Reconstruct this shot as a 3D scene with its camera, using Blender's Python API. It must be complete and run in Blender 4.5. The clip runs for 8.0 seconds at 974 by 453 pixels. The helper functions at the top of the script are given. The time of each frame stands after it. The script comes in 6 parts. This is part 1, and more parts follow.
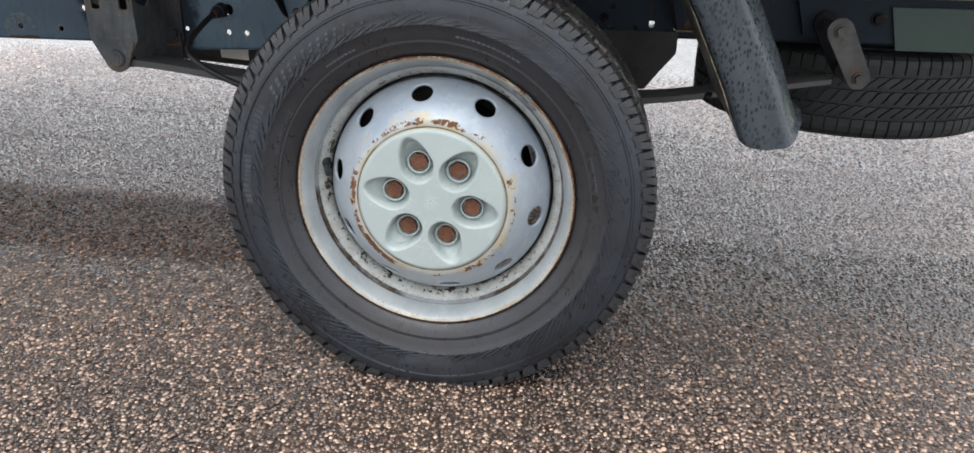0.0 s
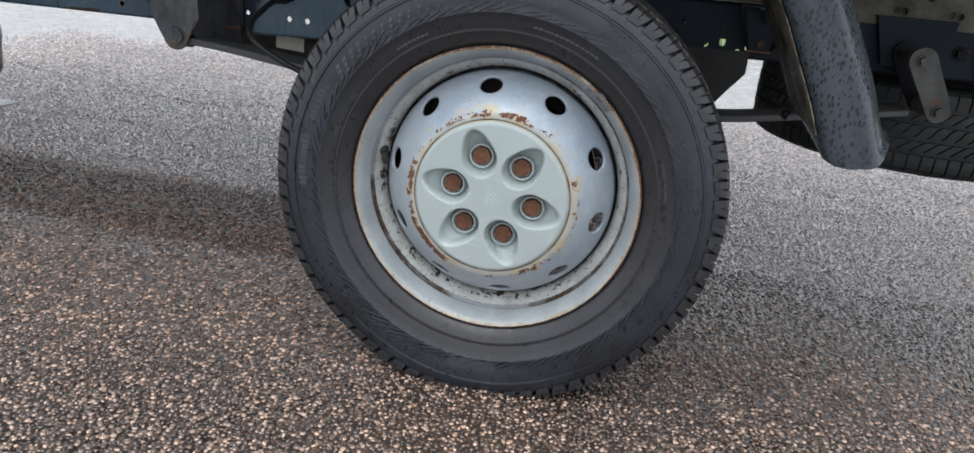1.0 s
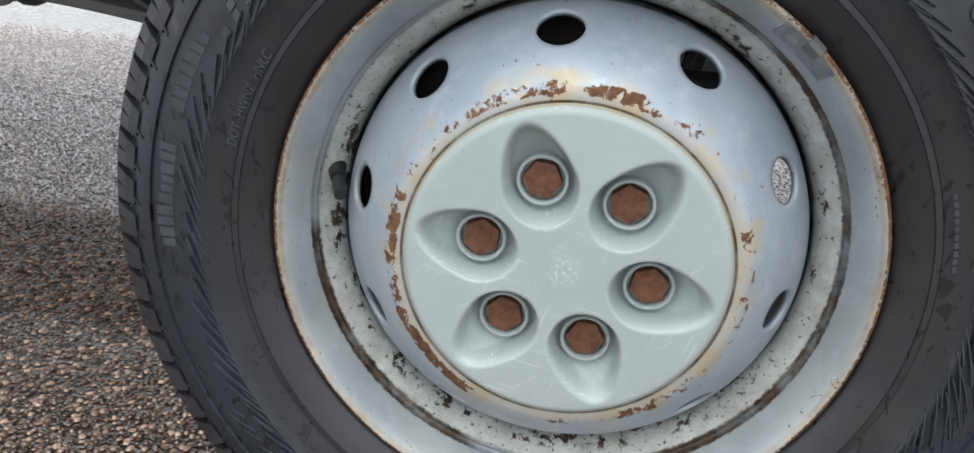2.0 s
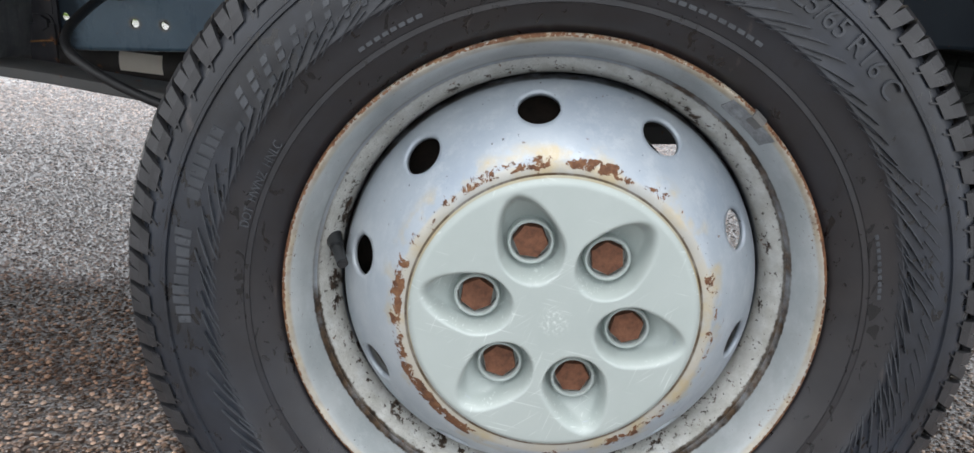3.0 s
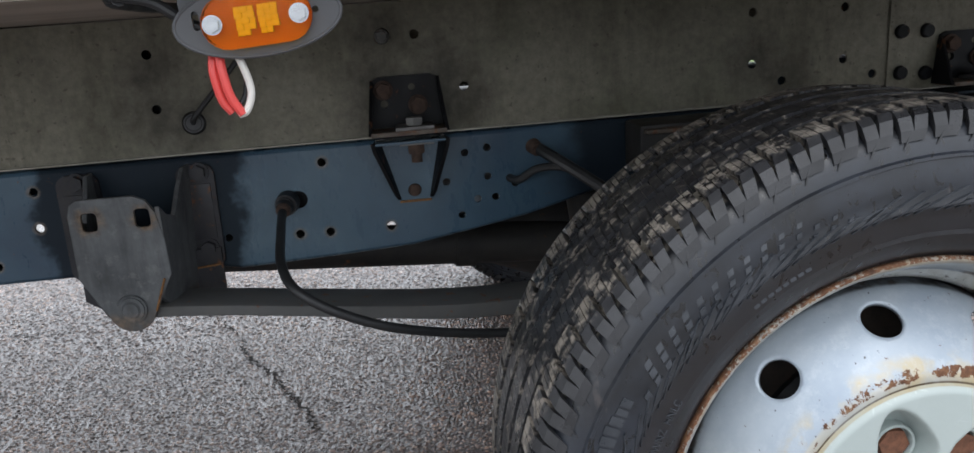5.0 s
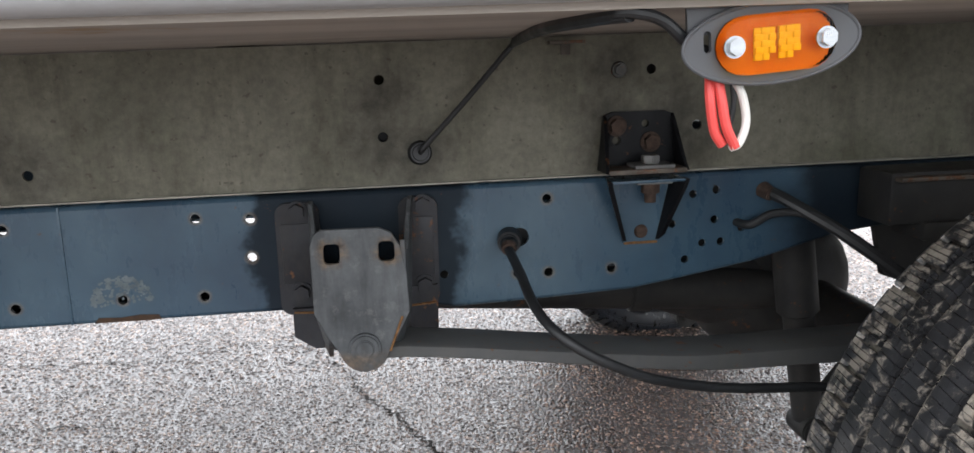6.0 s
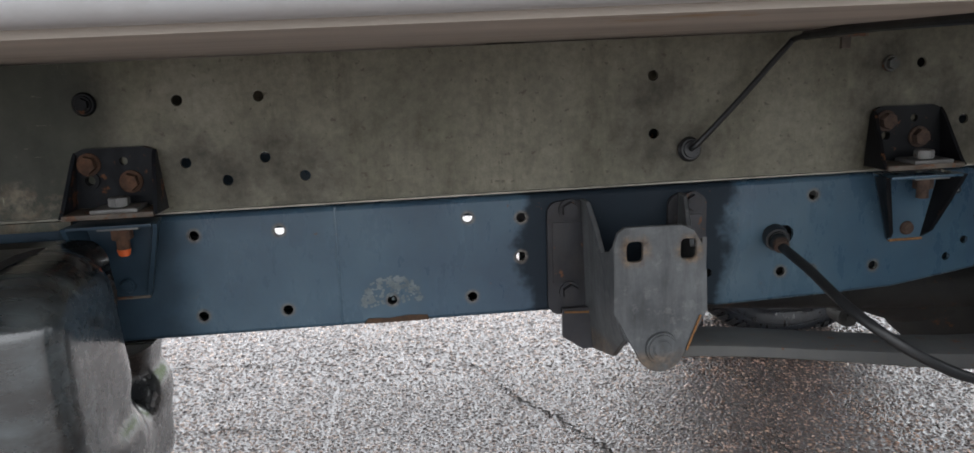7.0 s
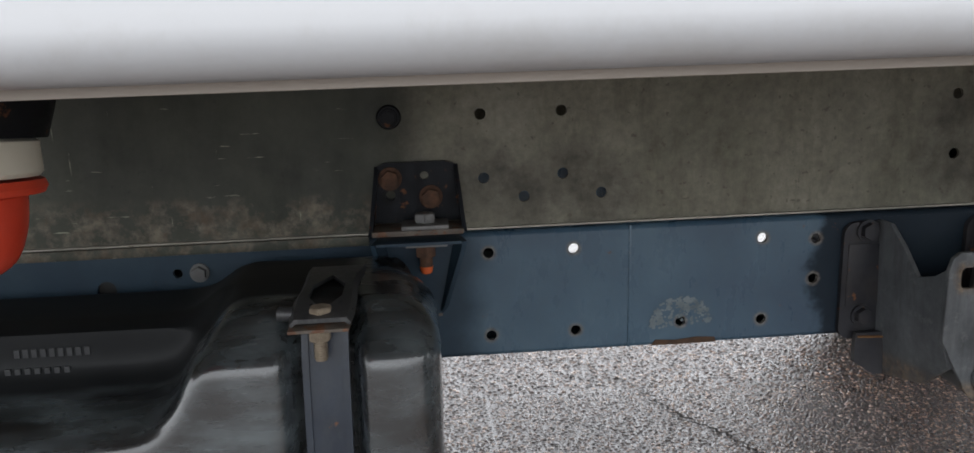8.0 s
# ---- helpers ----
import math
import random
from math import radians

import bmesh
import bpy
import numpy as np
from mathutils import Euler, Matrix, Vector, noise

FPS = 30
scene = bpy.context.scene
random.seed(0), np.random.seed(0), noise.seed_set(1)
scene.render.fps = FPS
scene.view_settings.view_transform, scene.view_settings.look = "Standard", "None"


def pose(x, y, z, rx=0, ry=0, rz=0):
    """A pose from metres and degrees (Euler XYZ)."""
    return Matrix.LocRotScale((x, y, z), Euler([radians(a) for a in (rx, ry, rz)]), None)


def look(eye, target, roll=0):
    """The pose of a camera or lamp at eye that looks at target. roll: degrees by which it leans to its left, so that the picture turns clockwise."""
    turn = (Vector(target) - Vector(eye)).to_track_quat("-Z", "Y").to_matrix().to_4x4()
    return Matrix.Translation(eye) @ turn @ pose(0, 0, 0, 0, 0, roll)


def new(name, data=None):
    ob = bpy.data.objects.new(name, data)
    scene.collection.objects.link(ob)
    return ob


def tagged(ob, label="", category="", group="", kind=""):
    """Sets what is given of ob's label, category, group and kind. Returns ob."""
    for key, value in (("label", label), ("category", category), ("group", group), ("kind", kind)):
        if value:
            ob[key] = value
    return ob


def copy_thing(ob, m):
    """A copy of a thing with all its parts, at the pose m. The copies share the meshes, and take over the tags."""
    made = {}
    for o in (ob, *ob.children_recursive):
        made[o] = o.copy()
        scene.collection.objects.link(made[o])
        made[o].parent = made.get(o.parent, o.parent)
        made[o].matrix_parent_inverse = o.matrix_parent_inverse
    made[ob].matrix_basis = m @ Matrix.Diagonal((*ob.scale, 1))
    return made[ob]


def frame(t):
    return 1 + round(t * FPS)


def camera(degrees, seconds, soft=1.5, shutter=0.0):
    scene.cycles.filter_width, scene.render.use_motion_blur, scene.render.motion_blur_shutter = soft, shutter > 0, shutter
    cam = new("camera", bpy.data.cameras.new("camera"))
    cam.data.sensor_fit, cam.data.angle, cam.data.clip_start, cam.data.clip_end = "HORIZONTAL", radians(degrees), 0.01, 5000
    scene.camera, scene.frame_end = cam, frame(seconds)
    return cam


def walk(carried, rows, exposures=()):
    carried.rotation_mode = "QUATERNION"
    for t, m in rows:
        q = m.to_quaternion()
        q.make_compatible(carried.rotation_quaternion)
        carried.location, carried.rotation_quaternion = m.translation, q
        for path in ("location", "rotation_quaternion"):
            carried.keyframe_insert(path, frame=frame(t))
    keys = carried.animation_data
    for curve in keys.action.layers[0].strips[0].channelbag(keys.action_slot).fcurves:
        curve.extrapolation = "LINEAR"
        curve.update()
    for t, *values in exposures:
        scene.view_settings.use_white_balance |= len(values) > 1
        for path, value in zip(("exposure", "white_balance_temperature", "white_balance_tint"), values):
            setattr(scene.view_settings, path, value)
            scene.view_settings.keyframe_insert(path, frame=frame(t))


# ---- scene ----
cam = camera(62.6, 8.0)
PATH = [
    (0, (0.241, -1.153, 0.788), (0.009, 0.683, 0.03), 1.6),
    (0.3, (0.19, -1.225, 0.802), (0.02, 0.617, 0.04), 5.9),
    (0.5, (0.247, -1.234, 0.766), (-0.026, 0.617, 0.059), 5.8),
    (0.8, (0.21, -1.196, 0.792), (-0.063, 0.635, 0.038), 6.5),
    (1, (0.178, -1.132, 0.721), (-0.108, 0.723, 0.03), 5.8),
    (1.2, (0.108, -1.007, 0.7), (-0.147, 0.846, -0.007), 4.4),
    (2.3, (-0.009, -0.439, 0.533), (-0.203, 1.43, -0.152), 5.8),
    (2.5, (-0.028, -0.434, 0.536), (-0.158, 1.442, -0.144), 6.4),
    (2.8, (-0.035, -0.488, 0.581), (-0.126, 1.4, -0.07), 5.1),
    (3, (-0.059, -0.573, 0.615), (-0.06, 1.322, -0.024), 3.6),
    (3.2, (-0.082, -0.682, 0.653), (-0.032, 1.214, 0.02), 3.7),
    (3.5, (-0.102, -0.824, 0.709), (-0.01, 1.067, 0.064), 4.1),
    (3.8, (-0.143, -0.901, 0.752), (0.031, 0.982, 0.103), 4.3),
    (4, (-0.164, -0.886, 0.766), (0.015, 1.0, 0.125), 3.4),
    (4.2, (-0.202, -0.836, 0.779), (-0.013, 1.061, 0.175), 1.5),
    (4.5, (-0.286, -0.726, 0.793), (-0.095, 1.186, 0.241), -2.7),
    (4.7, (-0.352, -0.639, 0.783), (-0.142, 1.276, 0.246), -3.8),
    (5.8, (-0.648, -0.436, 0.775), (-0.426, 1.505, 0.348), -1.1),
    (6, (-0.727, -0.442, 0.78), (-0.512, 1.502, 0.363), -1.2),
    (6.5, (-0.899, -0.442, 0.781), (-0.694, 1.505, 0.374), -2.0),
    (7, (-1.053, -0.394, 0.779), (-0.865, 1.554, 0.37), -1.7),
    (7.5, (-1.2, -0.359, 0.808), (-1.041, 1.592, 0.398), -1.5),
    (8, (-1.387, -0.331, 0.8), (-1.233, 1.622, 0.398), -1.1),
]
EXPOSURES = [(0.0, 0.2, 6450, 10), (0.5, 0.18, 6350, 10), (1.0, -0.06, 6250, 10), (2.5, 0.1, 6500, 9), (3.0, 0.22, 6500, 10), (3.5, 0.5, 6500, 10), (4.0, 0.4, 6350, 10), (4.5, 0.02, 6150, 10), (4.7, 0.02, 6200, 10), (5.8, 0.93, 6450, 10), (6.5, 0.8, 6500, 10), (7.5, 0.75, 6500, 10), (8.0, 0.5, 6500, 10)]
walk(cam, [(t, look(eye, target, roll)) for t, eye, target, roll in PATH], EXPOSURES)

# ---- light ----
world = bpy.data.worlds.new("overcast")
scene.world = world
world.use_nodes = True
wn, wl = world.node_tree.nodes, world.node_tree.links
sky = wn.new("ShaderNodeTexSky")
sky.sky_type, sky.sun_disc = "NISHITA", False
sky.sun_elevation, sky.sun_rotation = radians(72), radians(190)
sky.air_density, sky.dust_density = 1.0, 4.0
grey = wn.new("ShaderNodeHueSaturation")
grey.inputs["Saturation"].default_value = 0.22
wl.new(sky.outputs[0], grey.inputs["Color"])
deck = wn.new("ShaderNodeMix")  # a closed cloud deck evens the sky out
deck.data_type = "RGBA"
deck.inputs[0].default_value, deck.inputs[7].default_value = 0.65, (6.6, 6.8, 7.1, 1)
wl.new(grey.outputs[0], deck.inputs[6])
wl.new(deck.outputs[2], wn["Background"].inputs["Color"])
wn["Background"].inputs["Strength"].default_value = 0.27
sun = new("sun", bpy.data.lights.new("sun", "SUN"))
sun.data.energy, sun.data.angle, sun.data.color = 1.0, radians(50), (1.0, 0.97, 0.93)
sun.matrix_world = look((-0.3, -1.4, 4.5), (0, 0, 0))


# ---- materials ----
class Mat:
    """A node material with a Principled shader and a few short-hands."""

    def __init__(self, name, color=(0.5, 0.5, 0.5), rough=0.5, metal=0.0, spec=0.5):
        self.m = bpy.data.materials.new(name)
        self.m.use_nodes = True
        self.n, self.l = self.m.node_tree.nodes, self.m.node_tree.links
        self.b = self.n["Principled BSDF"]
        self.b.inputs["Base Color"].default_value = (*color, 1)
        self.b.inputs["Roughness"].default_value = rough
        self.b.inputs["Metallic"].default_value = metal
        self.b.inputs["Specular IOR Level"].default_value = spec
        self.geo = self.n.new("ShaderNodeTexCoord").outputs["Object"]

    def put(self, out, name):
        self.l.new(out, self.b.inputs[name])

    def noise(self, scale, detail=6.0, rough=0.6, stretch=None, dist=0.0, vec=None):
        t = self.n.new("ShaderNodeTexNoise")
        t.inputs["Scale"].default_value, t.inputs["Detail"].default_value = scale, detail
        t.inputs["Roughness"].default_value, t.inputs["Distortion"].default_value = rough, dist
        v = vec or self.geo
        if stretch:
            mp = self.n.new("ShaderNodeMapping")
            mp.inputs["Scale"].default_value = stretch
            self.l.new(v, mp.inputs[0])
            v = mp.outputs[0]
        self.l.new(v, t.inputs["Vector"])
        return t.outputs["Fac"]

    def voronoi(self, scale, feature="F1", out="Distance", rand=1.0, vec=None):
        t = self.n.new("ShaderNodeTexVoronoi")
        t.feature = feature
        t.inputs["Scale"].default_value, t.inputs["Randomness"].default_value = scale, rand
        self.l.new(vec or self.geo, t.inputs["Vector"])
        return t.outputs[out]

    def ramp(self, fac, *stops):
        r = self.n.new("ShaderNodeValToRGB")
        e = r.color_ramp.elements
        while len(e) < len(stops):
            e.new(0.5)
        for k, (p, c) in zip(e, stops):
            k.position = p
            k.color = (*((c,) * 3 if isinstance(c, (int, float)) else c), 1)
        self.l.new(fac, r.inputs[0])
        return r.outputs[0]

    def mix(self, fac, a, b, kind="MIX"):
        x = self.n.new("ShaderNodeMix")
        x.data_type, x.blend_type = "RGBA", kind
        for sock, v in ((x.inputs[0], fac), (x.inputs[6], a), (x.inputs[7], b)):
            if isinstance(v, (int, float)):
                sock.default_value = v
            elif isinstance(v, tuple):
                sock.default_value = (*v, 1)
            else:
                self.l.new(v, sock)
        return x.outputs[2]

    def math(self, op, a, b=0.0, c=0.0):
        x = self.n.new("ShaderNodeMath")
        x.operation = op
        for sock, v in zip(x.inputs, (a, b, c)):
            if isinstance(v, (int, float)):
                sock.default_value = v
            else:
                self.l.new(v, sock)
        return x.outputs[0]

    def band(self, v, lo, hi, soft):
        """1 where lo < v < hi, fading over soft."""
        up = self.n.new("ShaderNodeMapRange")
        up.interpolation_type = "SMOOTHSTEP"
        for i, x in enumerate((lo - soft, lo, 0, 1), 1):
            up.inputs[i].default_value = x
        self.l.new(v, up.inputs[0])
        dn = self.n.new("ShaderNodeMapRange")
        dn.interpolation_type = "SMOOTHSTEP"
        for i, x in enumerate((hi, hi + soft, 1, 0), 1):
            dn.inputs[i].default_value = x
        self.l.new(v, dn.inputs[0])
        return self.math("MULTIPLY", up.outputs[0], dn.outputs[0])

    def xyz(self):
        s = self.n.new("ShaderNodeSeparateXYZ")
        self.l.new(self.geo, s.inputs[0])
        return s.outputs

    def radius(self):
        """Distance from the local y axis."""
        x, _, z = self.xyz()
        return self.math("SQRT", self.math("ADD", self.math("MULTIPLY", x, x), self.math("MULTIPLY", z, z)))

    def sectors(self, parts):
        """Strength by angle about the local y axis: parts of (from, to, strength), angle 0 up, clockwise."""
        x, _, z = self.xyz()
        ang = self.math("ADD", self.math("ARCTAN2", x, z), self.math("MULTIPLY", self.math("SUBTRACT", self.noise(9, 4), 0.5), 0.5))
        out = None
        for lo, hi, k in parts:
            b = self.math("MULTIPLY", self.band(ang, lo, hi, 0.18), k)
            out = b if out is None else self.math("MAXIMUM", out, b)
        return out

    def bump(self, height, strength=0.3, dist=0.002, after=None):
        b = self.n.new("ShaderNodeBump")
        b.inputs["Strength"].default_value, b.inputs["Distance"].default_value = strength, dist
        self.l.new(height, b.inputs["Height"])
        if after:
            self.l.new(after, b.inputs["Normal"])
        self.l.new(b.outputs[0], self.b.inputs["Normal"])
        return b.outputs[0]


def ground_zones(a, c, gloss):
    """A dull brown strip beside the parked truck, a brown patch under the axle; wet grey asphalt behind, lightened for
    the sky it reflects.
    """
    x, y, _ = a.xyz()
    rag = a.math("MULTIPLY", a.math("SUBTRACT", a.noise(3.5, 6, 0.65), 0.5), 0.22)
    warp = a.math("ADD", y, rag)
    browned = a.math("MULTIPLY", a.band(warp, 0.46, 0.77, 0.10), a.band(x, -4.0, -0.25, 0.5))
    c = a.mix(a.math("MULTIPLY", browned, 0.9), c, a.mix(1.0, c, (0.86, 0.67, 0.56), "MULTIPLY"))
    axle_patch = a.math("MULTIPLY", a.band(a.math("ADD", x, a.math("MULTIPLY", rag, 1.6)), -0.36, -0.06, 0.13), a.band(warp, 0.95, 1.62, 0.14))
    c = a.mix(a.math("MULTIPLY", axle_patch, 0.85), c, a.mix(1.0, c, (0.84, 0.66, 0.53), "MULTIPLY"))
    # grey multiplied up: the sky's reflection is put into the colour
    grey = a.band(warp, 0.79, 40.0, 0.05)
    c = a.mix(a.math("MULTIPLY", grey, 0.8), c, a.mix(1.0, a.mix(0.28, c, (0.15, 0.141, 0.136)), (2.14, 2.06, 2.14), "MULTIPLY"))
    dull = a.math("MULTIPLY", browned, 0.75)
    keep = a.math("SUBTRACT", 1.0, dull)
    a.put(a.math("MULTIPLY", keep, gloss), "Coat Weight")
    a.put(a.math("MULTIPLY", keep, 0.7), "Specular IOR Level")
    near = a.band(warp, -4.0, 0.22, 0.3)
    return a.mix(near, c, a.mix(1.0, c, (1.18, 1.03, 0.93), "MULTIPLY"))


def mat_asphalt():
    a = Mat("wet_asphalt", rough=0.3)
    cell = a.voronoi(135, out="Color")
    sep = a.n.new("ShaderNodeSeparateColor")
    a.l.new(cell, sep.inputs[0])
    d = a.voronoi(135)
    edge = a.ramp(d, (0.25, 1.0), (0.62, 0.0))
    tone = a.ramp(sep.outputs[0], (0.0, (0.030, 0.022, 0.017)), (0.35, (0.075, 0.056, 0.043)), (0.7, (0.17, 0.135, 0.105)), (0.9, (0.32, 0.27, 0.22)), (1.0, (0.50, 0.45, 0.38)))
    big = a.noise(1.7, 4, 0.55)
    tint = a.ramp(big, (0.32, (0.6, 0.56, 0.54)), (0.68, (1.15, 1.02, 0.92)))
    col = a.mix(edge, (0.022, 0.017, 0.015), a.mix(1.0, tone, (0.6, 0.6, 0.6), "MULTIPLY"))
    a.put(ground_zones(a, a.mix(1.0, col, tint, "MULTIPLY"), 1.0), "Base Color")
    a.put(a.ramp(a.noise(5, 5), (0.3, 0.2), (0.7, 0.4)), "Roughness")
    a.b.inputs["Coat Roughness"].default_value = 0.12
    h = a.math("ADD", a.math("MULTIPLY", edge, 0.8), a.math("MULTIPLY", sep.outputs[1], 0.7))
    h = a.math("ADD", h, a.math("MULTIPLY", a.noise(90, 4, 0.6), 1.2))
    nn = a.bump(h, 0.4, 0.004)
    a.put(nn, "Coat Normal")
    return a.m


def mat_rubber(name="tyre_rubber"):
    a = Mat(name, rough=0.5, spec=0.65)
    big = a.noise(9, 5)
    dust = a.noise(60, 6, 0.7)
    c = a.ramp(big, (0.3, (0.0035, 0.0042, 0.006)), (0.75, (0.010, 0.0125, 0.018)))
    c = a.mix(a.ramp(dust, (0.5, 0.0), (0.75, 0.3)), c, (0.044, 0.046, 0.052))
    film = a.ramp(a.noise(11, 6, 0.68), (0.38, 0.0), (0.62, 1.0))
    c = a.mix(a.math("MULTIPLY", film, 0.5), c, (0.027, 0.035, 0.051))
    # a brown film on the smooth inner side wall
    inner = a.math("MULTIPLY", a.band(a.radius(), 0.20, 0.2720, 0.012), a.ramp(a.noise(7, 5, 0.6), (0.3, 0.3), (0.65, 0.85)))
    c = a.mix(inner, c, a.ramp(a.noise(25, 5), (0.3, (0.0125, 0.0115, 0.0125)), (0.7, (0.025, 0.0225, 0.0235))))
    # scuffs across the side wall and mud down in the tread grooves
    scuff = a.ramp(a.noise(70, 5, 0.6, stretch=(1.0, 1.0, 0.25)), (0.66, 0.0), (0.72, 0.35))
    c = a.mix(scuff, c, (0.10, 0.085, 0.08))
    _, y, _ = a.xyz()
    tread = a.math("MULTIPLY", a.band(a.radius(), 0.3455, 0.40, 0.002), a.band(y, 0.045, 0.225, 0.01))
    mud = a.math("MULTIPLY", tread, a.ramp(a.noise(55, 5, 0.6), (0.36, 0.1), (0.5, 0.95)))
    c = a.mix(mud, c, (0.25, 0.225, 0.19))
    wet = a.ramp(a.noise(115, 3, 0.5, dist=0.8, stretch=(1.0, 1.0, 0.55)), (0.615, 0.0), (0.635, 1.0))
    drops = a.math("MULTIPLY", wet, a.ramp(a.noise(7, 3), (0.36, 0.0), (0.48, 1.0)))
    c = a.mix(drops, c, (0.005, 0.005, 0.006))
    a.put(c, "Base Color")
    a.put(a.mix(drops, a.ramp(dust, (0.3, 0.33), (0.7, 0.50)), (0.2,) * 3), "Roughness")
    a.bump(a.noise(900, 2), 0.15, 0.0006)
    return a.m


def mat_rim():
    a = Mat("silver_wheel_paint", rough=0.4)
    r = a.radius()
    _, y, _ = a.xyz()
    base = a.ramp(a.noise(9, 6), (0.3, (0.29, 0.345, 0.41)), (0.7, (0.45, 0.495, 0.53)))
    flange = a.math("MULTIPLY", a.band(y, 0.03, 0.079, 0.004), a.band(r, 0.2065, 0.24, 0.002))
    base = a.mix(a.math("MULTIPLY", flange, 0.75), base, a.ramp(a.noise(16, 6), (0.35, (0.33, 0.36, 0.355)), (0.65, (0.46, 0.485, 0.48))))
    # cream, crusty bead seat
    seat = a.math("MULTIPLY", a.band(y, 0.0862, 0.111, 0.001), a.band(r, 0.189, 0.215, 0.001))
    base = a.mix(seat, base, a.ramp(a.noise(40, 6, 0.7), (0.35, (0.40, 0.40, 0.365)), (0.65, (0.60, 0.61, 0.585))))
    # ochre stains round the cap
    cream = a.math("MULTIPLY", a.band(r, 0.118, 0.1300, 0.003), a.ramp(a.noise(20, 5), (0.3, 0.35), (0.6, 0.9)))
    base = a.mix(cream, base, (0.47, 0.445, 0.37))
    stain = a.math("MULTIPLY", a.band(r, 0.124, 0.1400, 0.009), a.ramp(a.noise(26, 5), (0.50, 0.0), (0.64, 0.8)))
    base = a.mix(stain, base, (0.46, 0.385, 0.24))
    cut = a.math("MULTIPLY", a.band(r, 0.1205, 0.1232, 0.0006), a.ramp(a.noise(30, 4), (0.3, 0.5), (0.6, 1.0)))
    base = a.mix(cut, base, (0.075, 0.045, 0.022))
    haze = a.ramp(a.noise(48, 7, 0.75, stretch=(1.0, 1.0, 0.6)), (0.5, 0.0), (0.72, 0.4))
    base = a.mix(haze, base, (0.56, 0.60, 0.62))
    chips = a.ramp(a.math("ADD", a.noise(240, 3, 0.5), a.math("MULTIPLY", seat, 0.075)), (0.735, 0.0), (0.75, 0.9))
    base = a.mix(chips, base, (0.05, 0.040, 0.032))
    crust = a.math("MULTIPLY", a.band(r, 0.1868, 0.1902, 0.0012), a.ramp(a.noise(60, 4), (0.3, 0.6), (0.6, 1.0)))
    base = a.mix(crust, base, (0.02, 0.017, 0.015))
    # flaking paint on the bead seat beside the disc
    flake = a.math("MULTIPLY", a.band(r, 0.1880, 0.1975, 0.003), a.band(y, 0.08, 0.13, 0.003))
    flake = a.math("MULTIPLY", flake, a.ramp(a.math("ADD", a.noise(85, 6, 0.7), a.math("MULTIPLY", a.noise(8, 3), 0.5)), (0.80, 0.0), (0.83, 1.0)))
    base = a.mix(flake, base, a.ramp(a.noise(200, 4), (0.35, (0.02, 0.015, 0.012)), (0.65, (0.085, 0.055, 0.035))))
    # dirty groove between flange and seat
    wob = a.math("ADD", y, a.math("MULTIPLY", a.math("SUBTRACT", a.noise(190, 6, 0.75), 0.5), 0.006))
    groove = a.math("MULTIPLY", a.math("MULTIPLY", a.band(wob, 0.0790, 0.0878, 0.0016), a.band(r, 0.2030, 0.2140, 0.001)), a.math("MULTIPLY", a.ramp(a.noise(22, 5, 0.7), (0.34, 0.5), (0.54, 1.0)), a.sectors(((-3.4, 3.4, 0.4), (0.35, 2.7, 1.0), (-2.75, -1.7, 1.0)))))
    base = a.mix(groove, base, a.ramp(a.noise(120, 5), (0.35, (0.022, 0.015, 0.010)), (0.65, (0.105, 0.068, 0.040))))
    # rust: clumps round the cap, a worn line along the lip, a few specks
    clump = a.math("MULTIPLY", a.band(r, 0.1285, 0.1350, 0.004), a.math("MULTIPLY", a.ramp(a.noise(18, 3), (0.32, 0.35), (0.58, 1.0)), a.sectors(((-3.4, 3.4, 0.07), (-0.75, 0.55, 0.225), (-2.5, -1.35, 0.26), (1.25, 1.8, 0.17), (2.25, 2.65, 0.24)))))
    front = a.math("ADD", y, a.math("MULTIPLY", a.math("SUBTRACT", a.noise(60, 5, 0.7), 0.5), 0.006))
    lip = a.math("MULTIPLY", a.math("MULTIPLY", a.band(front, 0.03, 0.0480, 0.0010), a.band(r, 0.2264, 0.24, 0.0008)), a.ramp(a.noise(14, 4), (0.3, 0.06), (0.58, 0.24)))
    lip = a.math("MAXIMUM", lip, a.math("MULTIPLY", a.band(r, 0.2272, 0.24, 0.0006), a.ramp(a.noise(11, 4), (0.3, 0.12), (0.55, 0.30))))
    ochre = a.math("MULTIPLY", a.band(r, 0.2235, 0.24, 0.0022), a.math("MULTIPLY", a.band(front, 0.03, 0.0530, 0.002), a.ramp(a.noise(18, 5), (0.32, 0.15), (0.6, 0.85))))
    base = a.mix(ochre, base, a.ramp(a.noise(70, 5), (0.3, (0.22, 0.155, 0.085)), (0.7, (0.46, 0.40, 0.29))))
    edge = a.math("MULTIPLY", a.band(r, 0.2208, 0.2275, 0.003), a.ramp(a.noise(9, 3), (0.5, 0.0), (0.66, 0.09)))
    seatrust = a.math("MULTIPLY", seat, 0.03)
    total = a.math("ADD", a.math("ADD", clump, lip), a.math("ADD", edge, seatrust))
    coarse, fine = a.noise(100, 7, 0.68, dist=0.5), a.noise(300, 5, 0.66, dist=0.4)
    spots = a.mix(a.band(r, 0.215, 0.24, 0.004), coarse, fine)
    rust = a.ramp(a.math("ADD", spots, total), (0.675, 0.0), (0.70, 1.0))
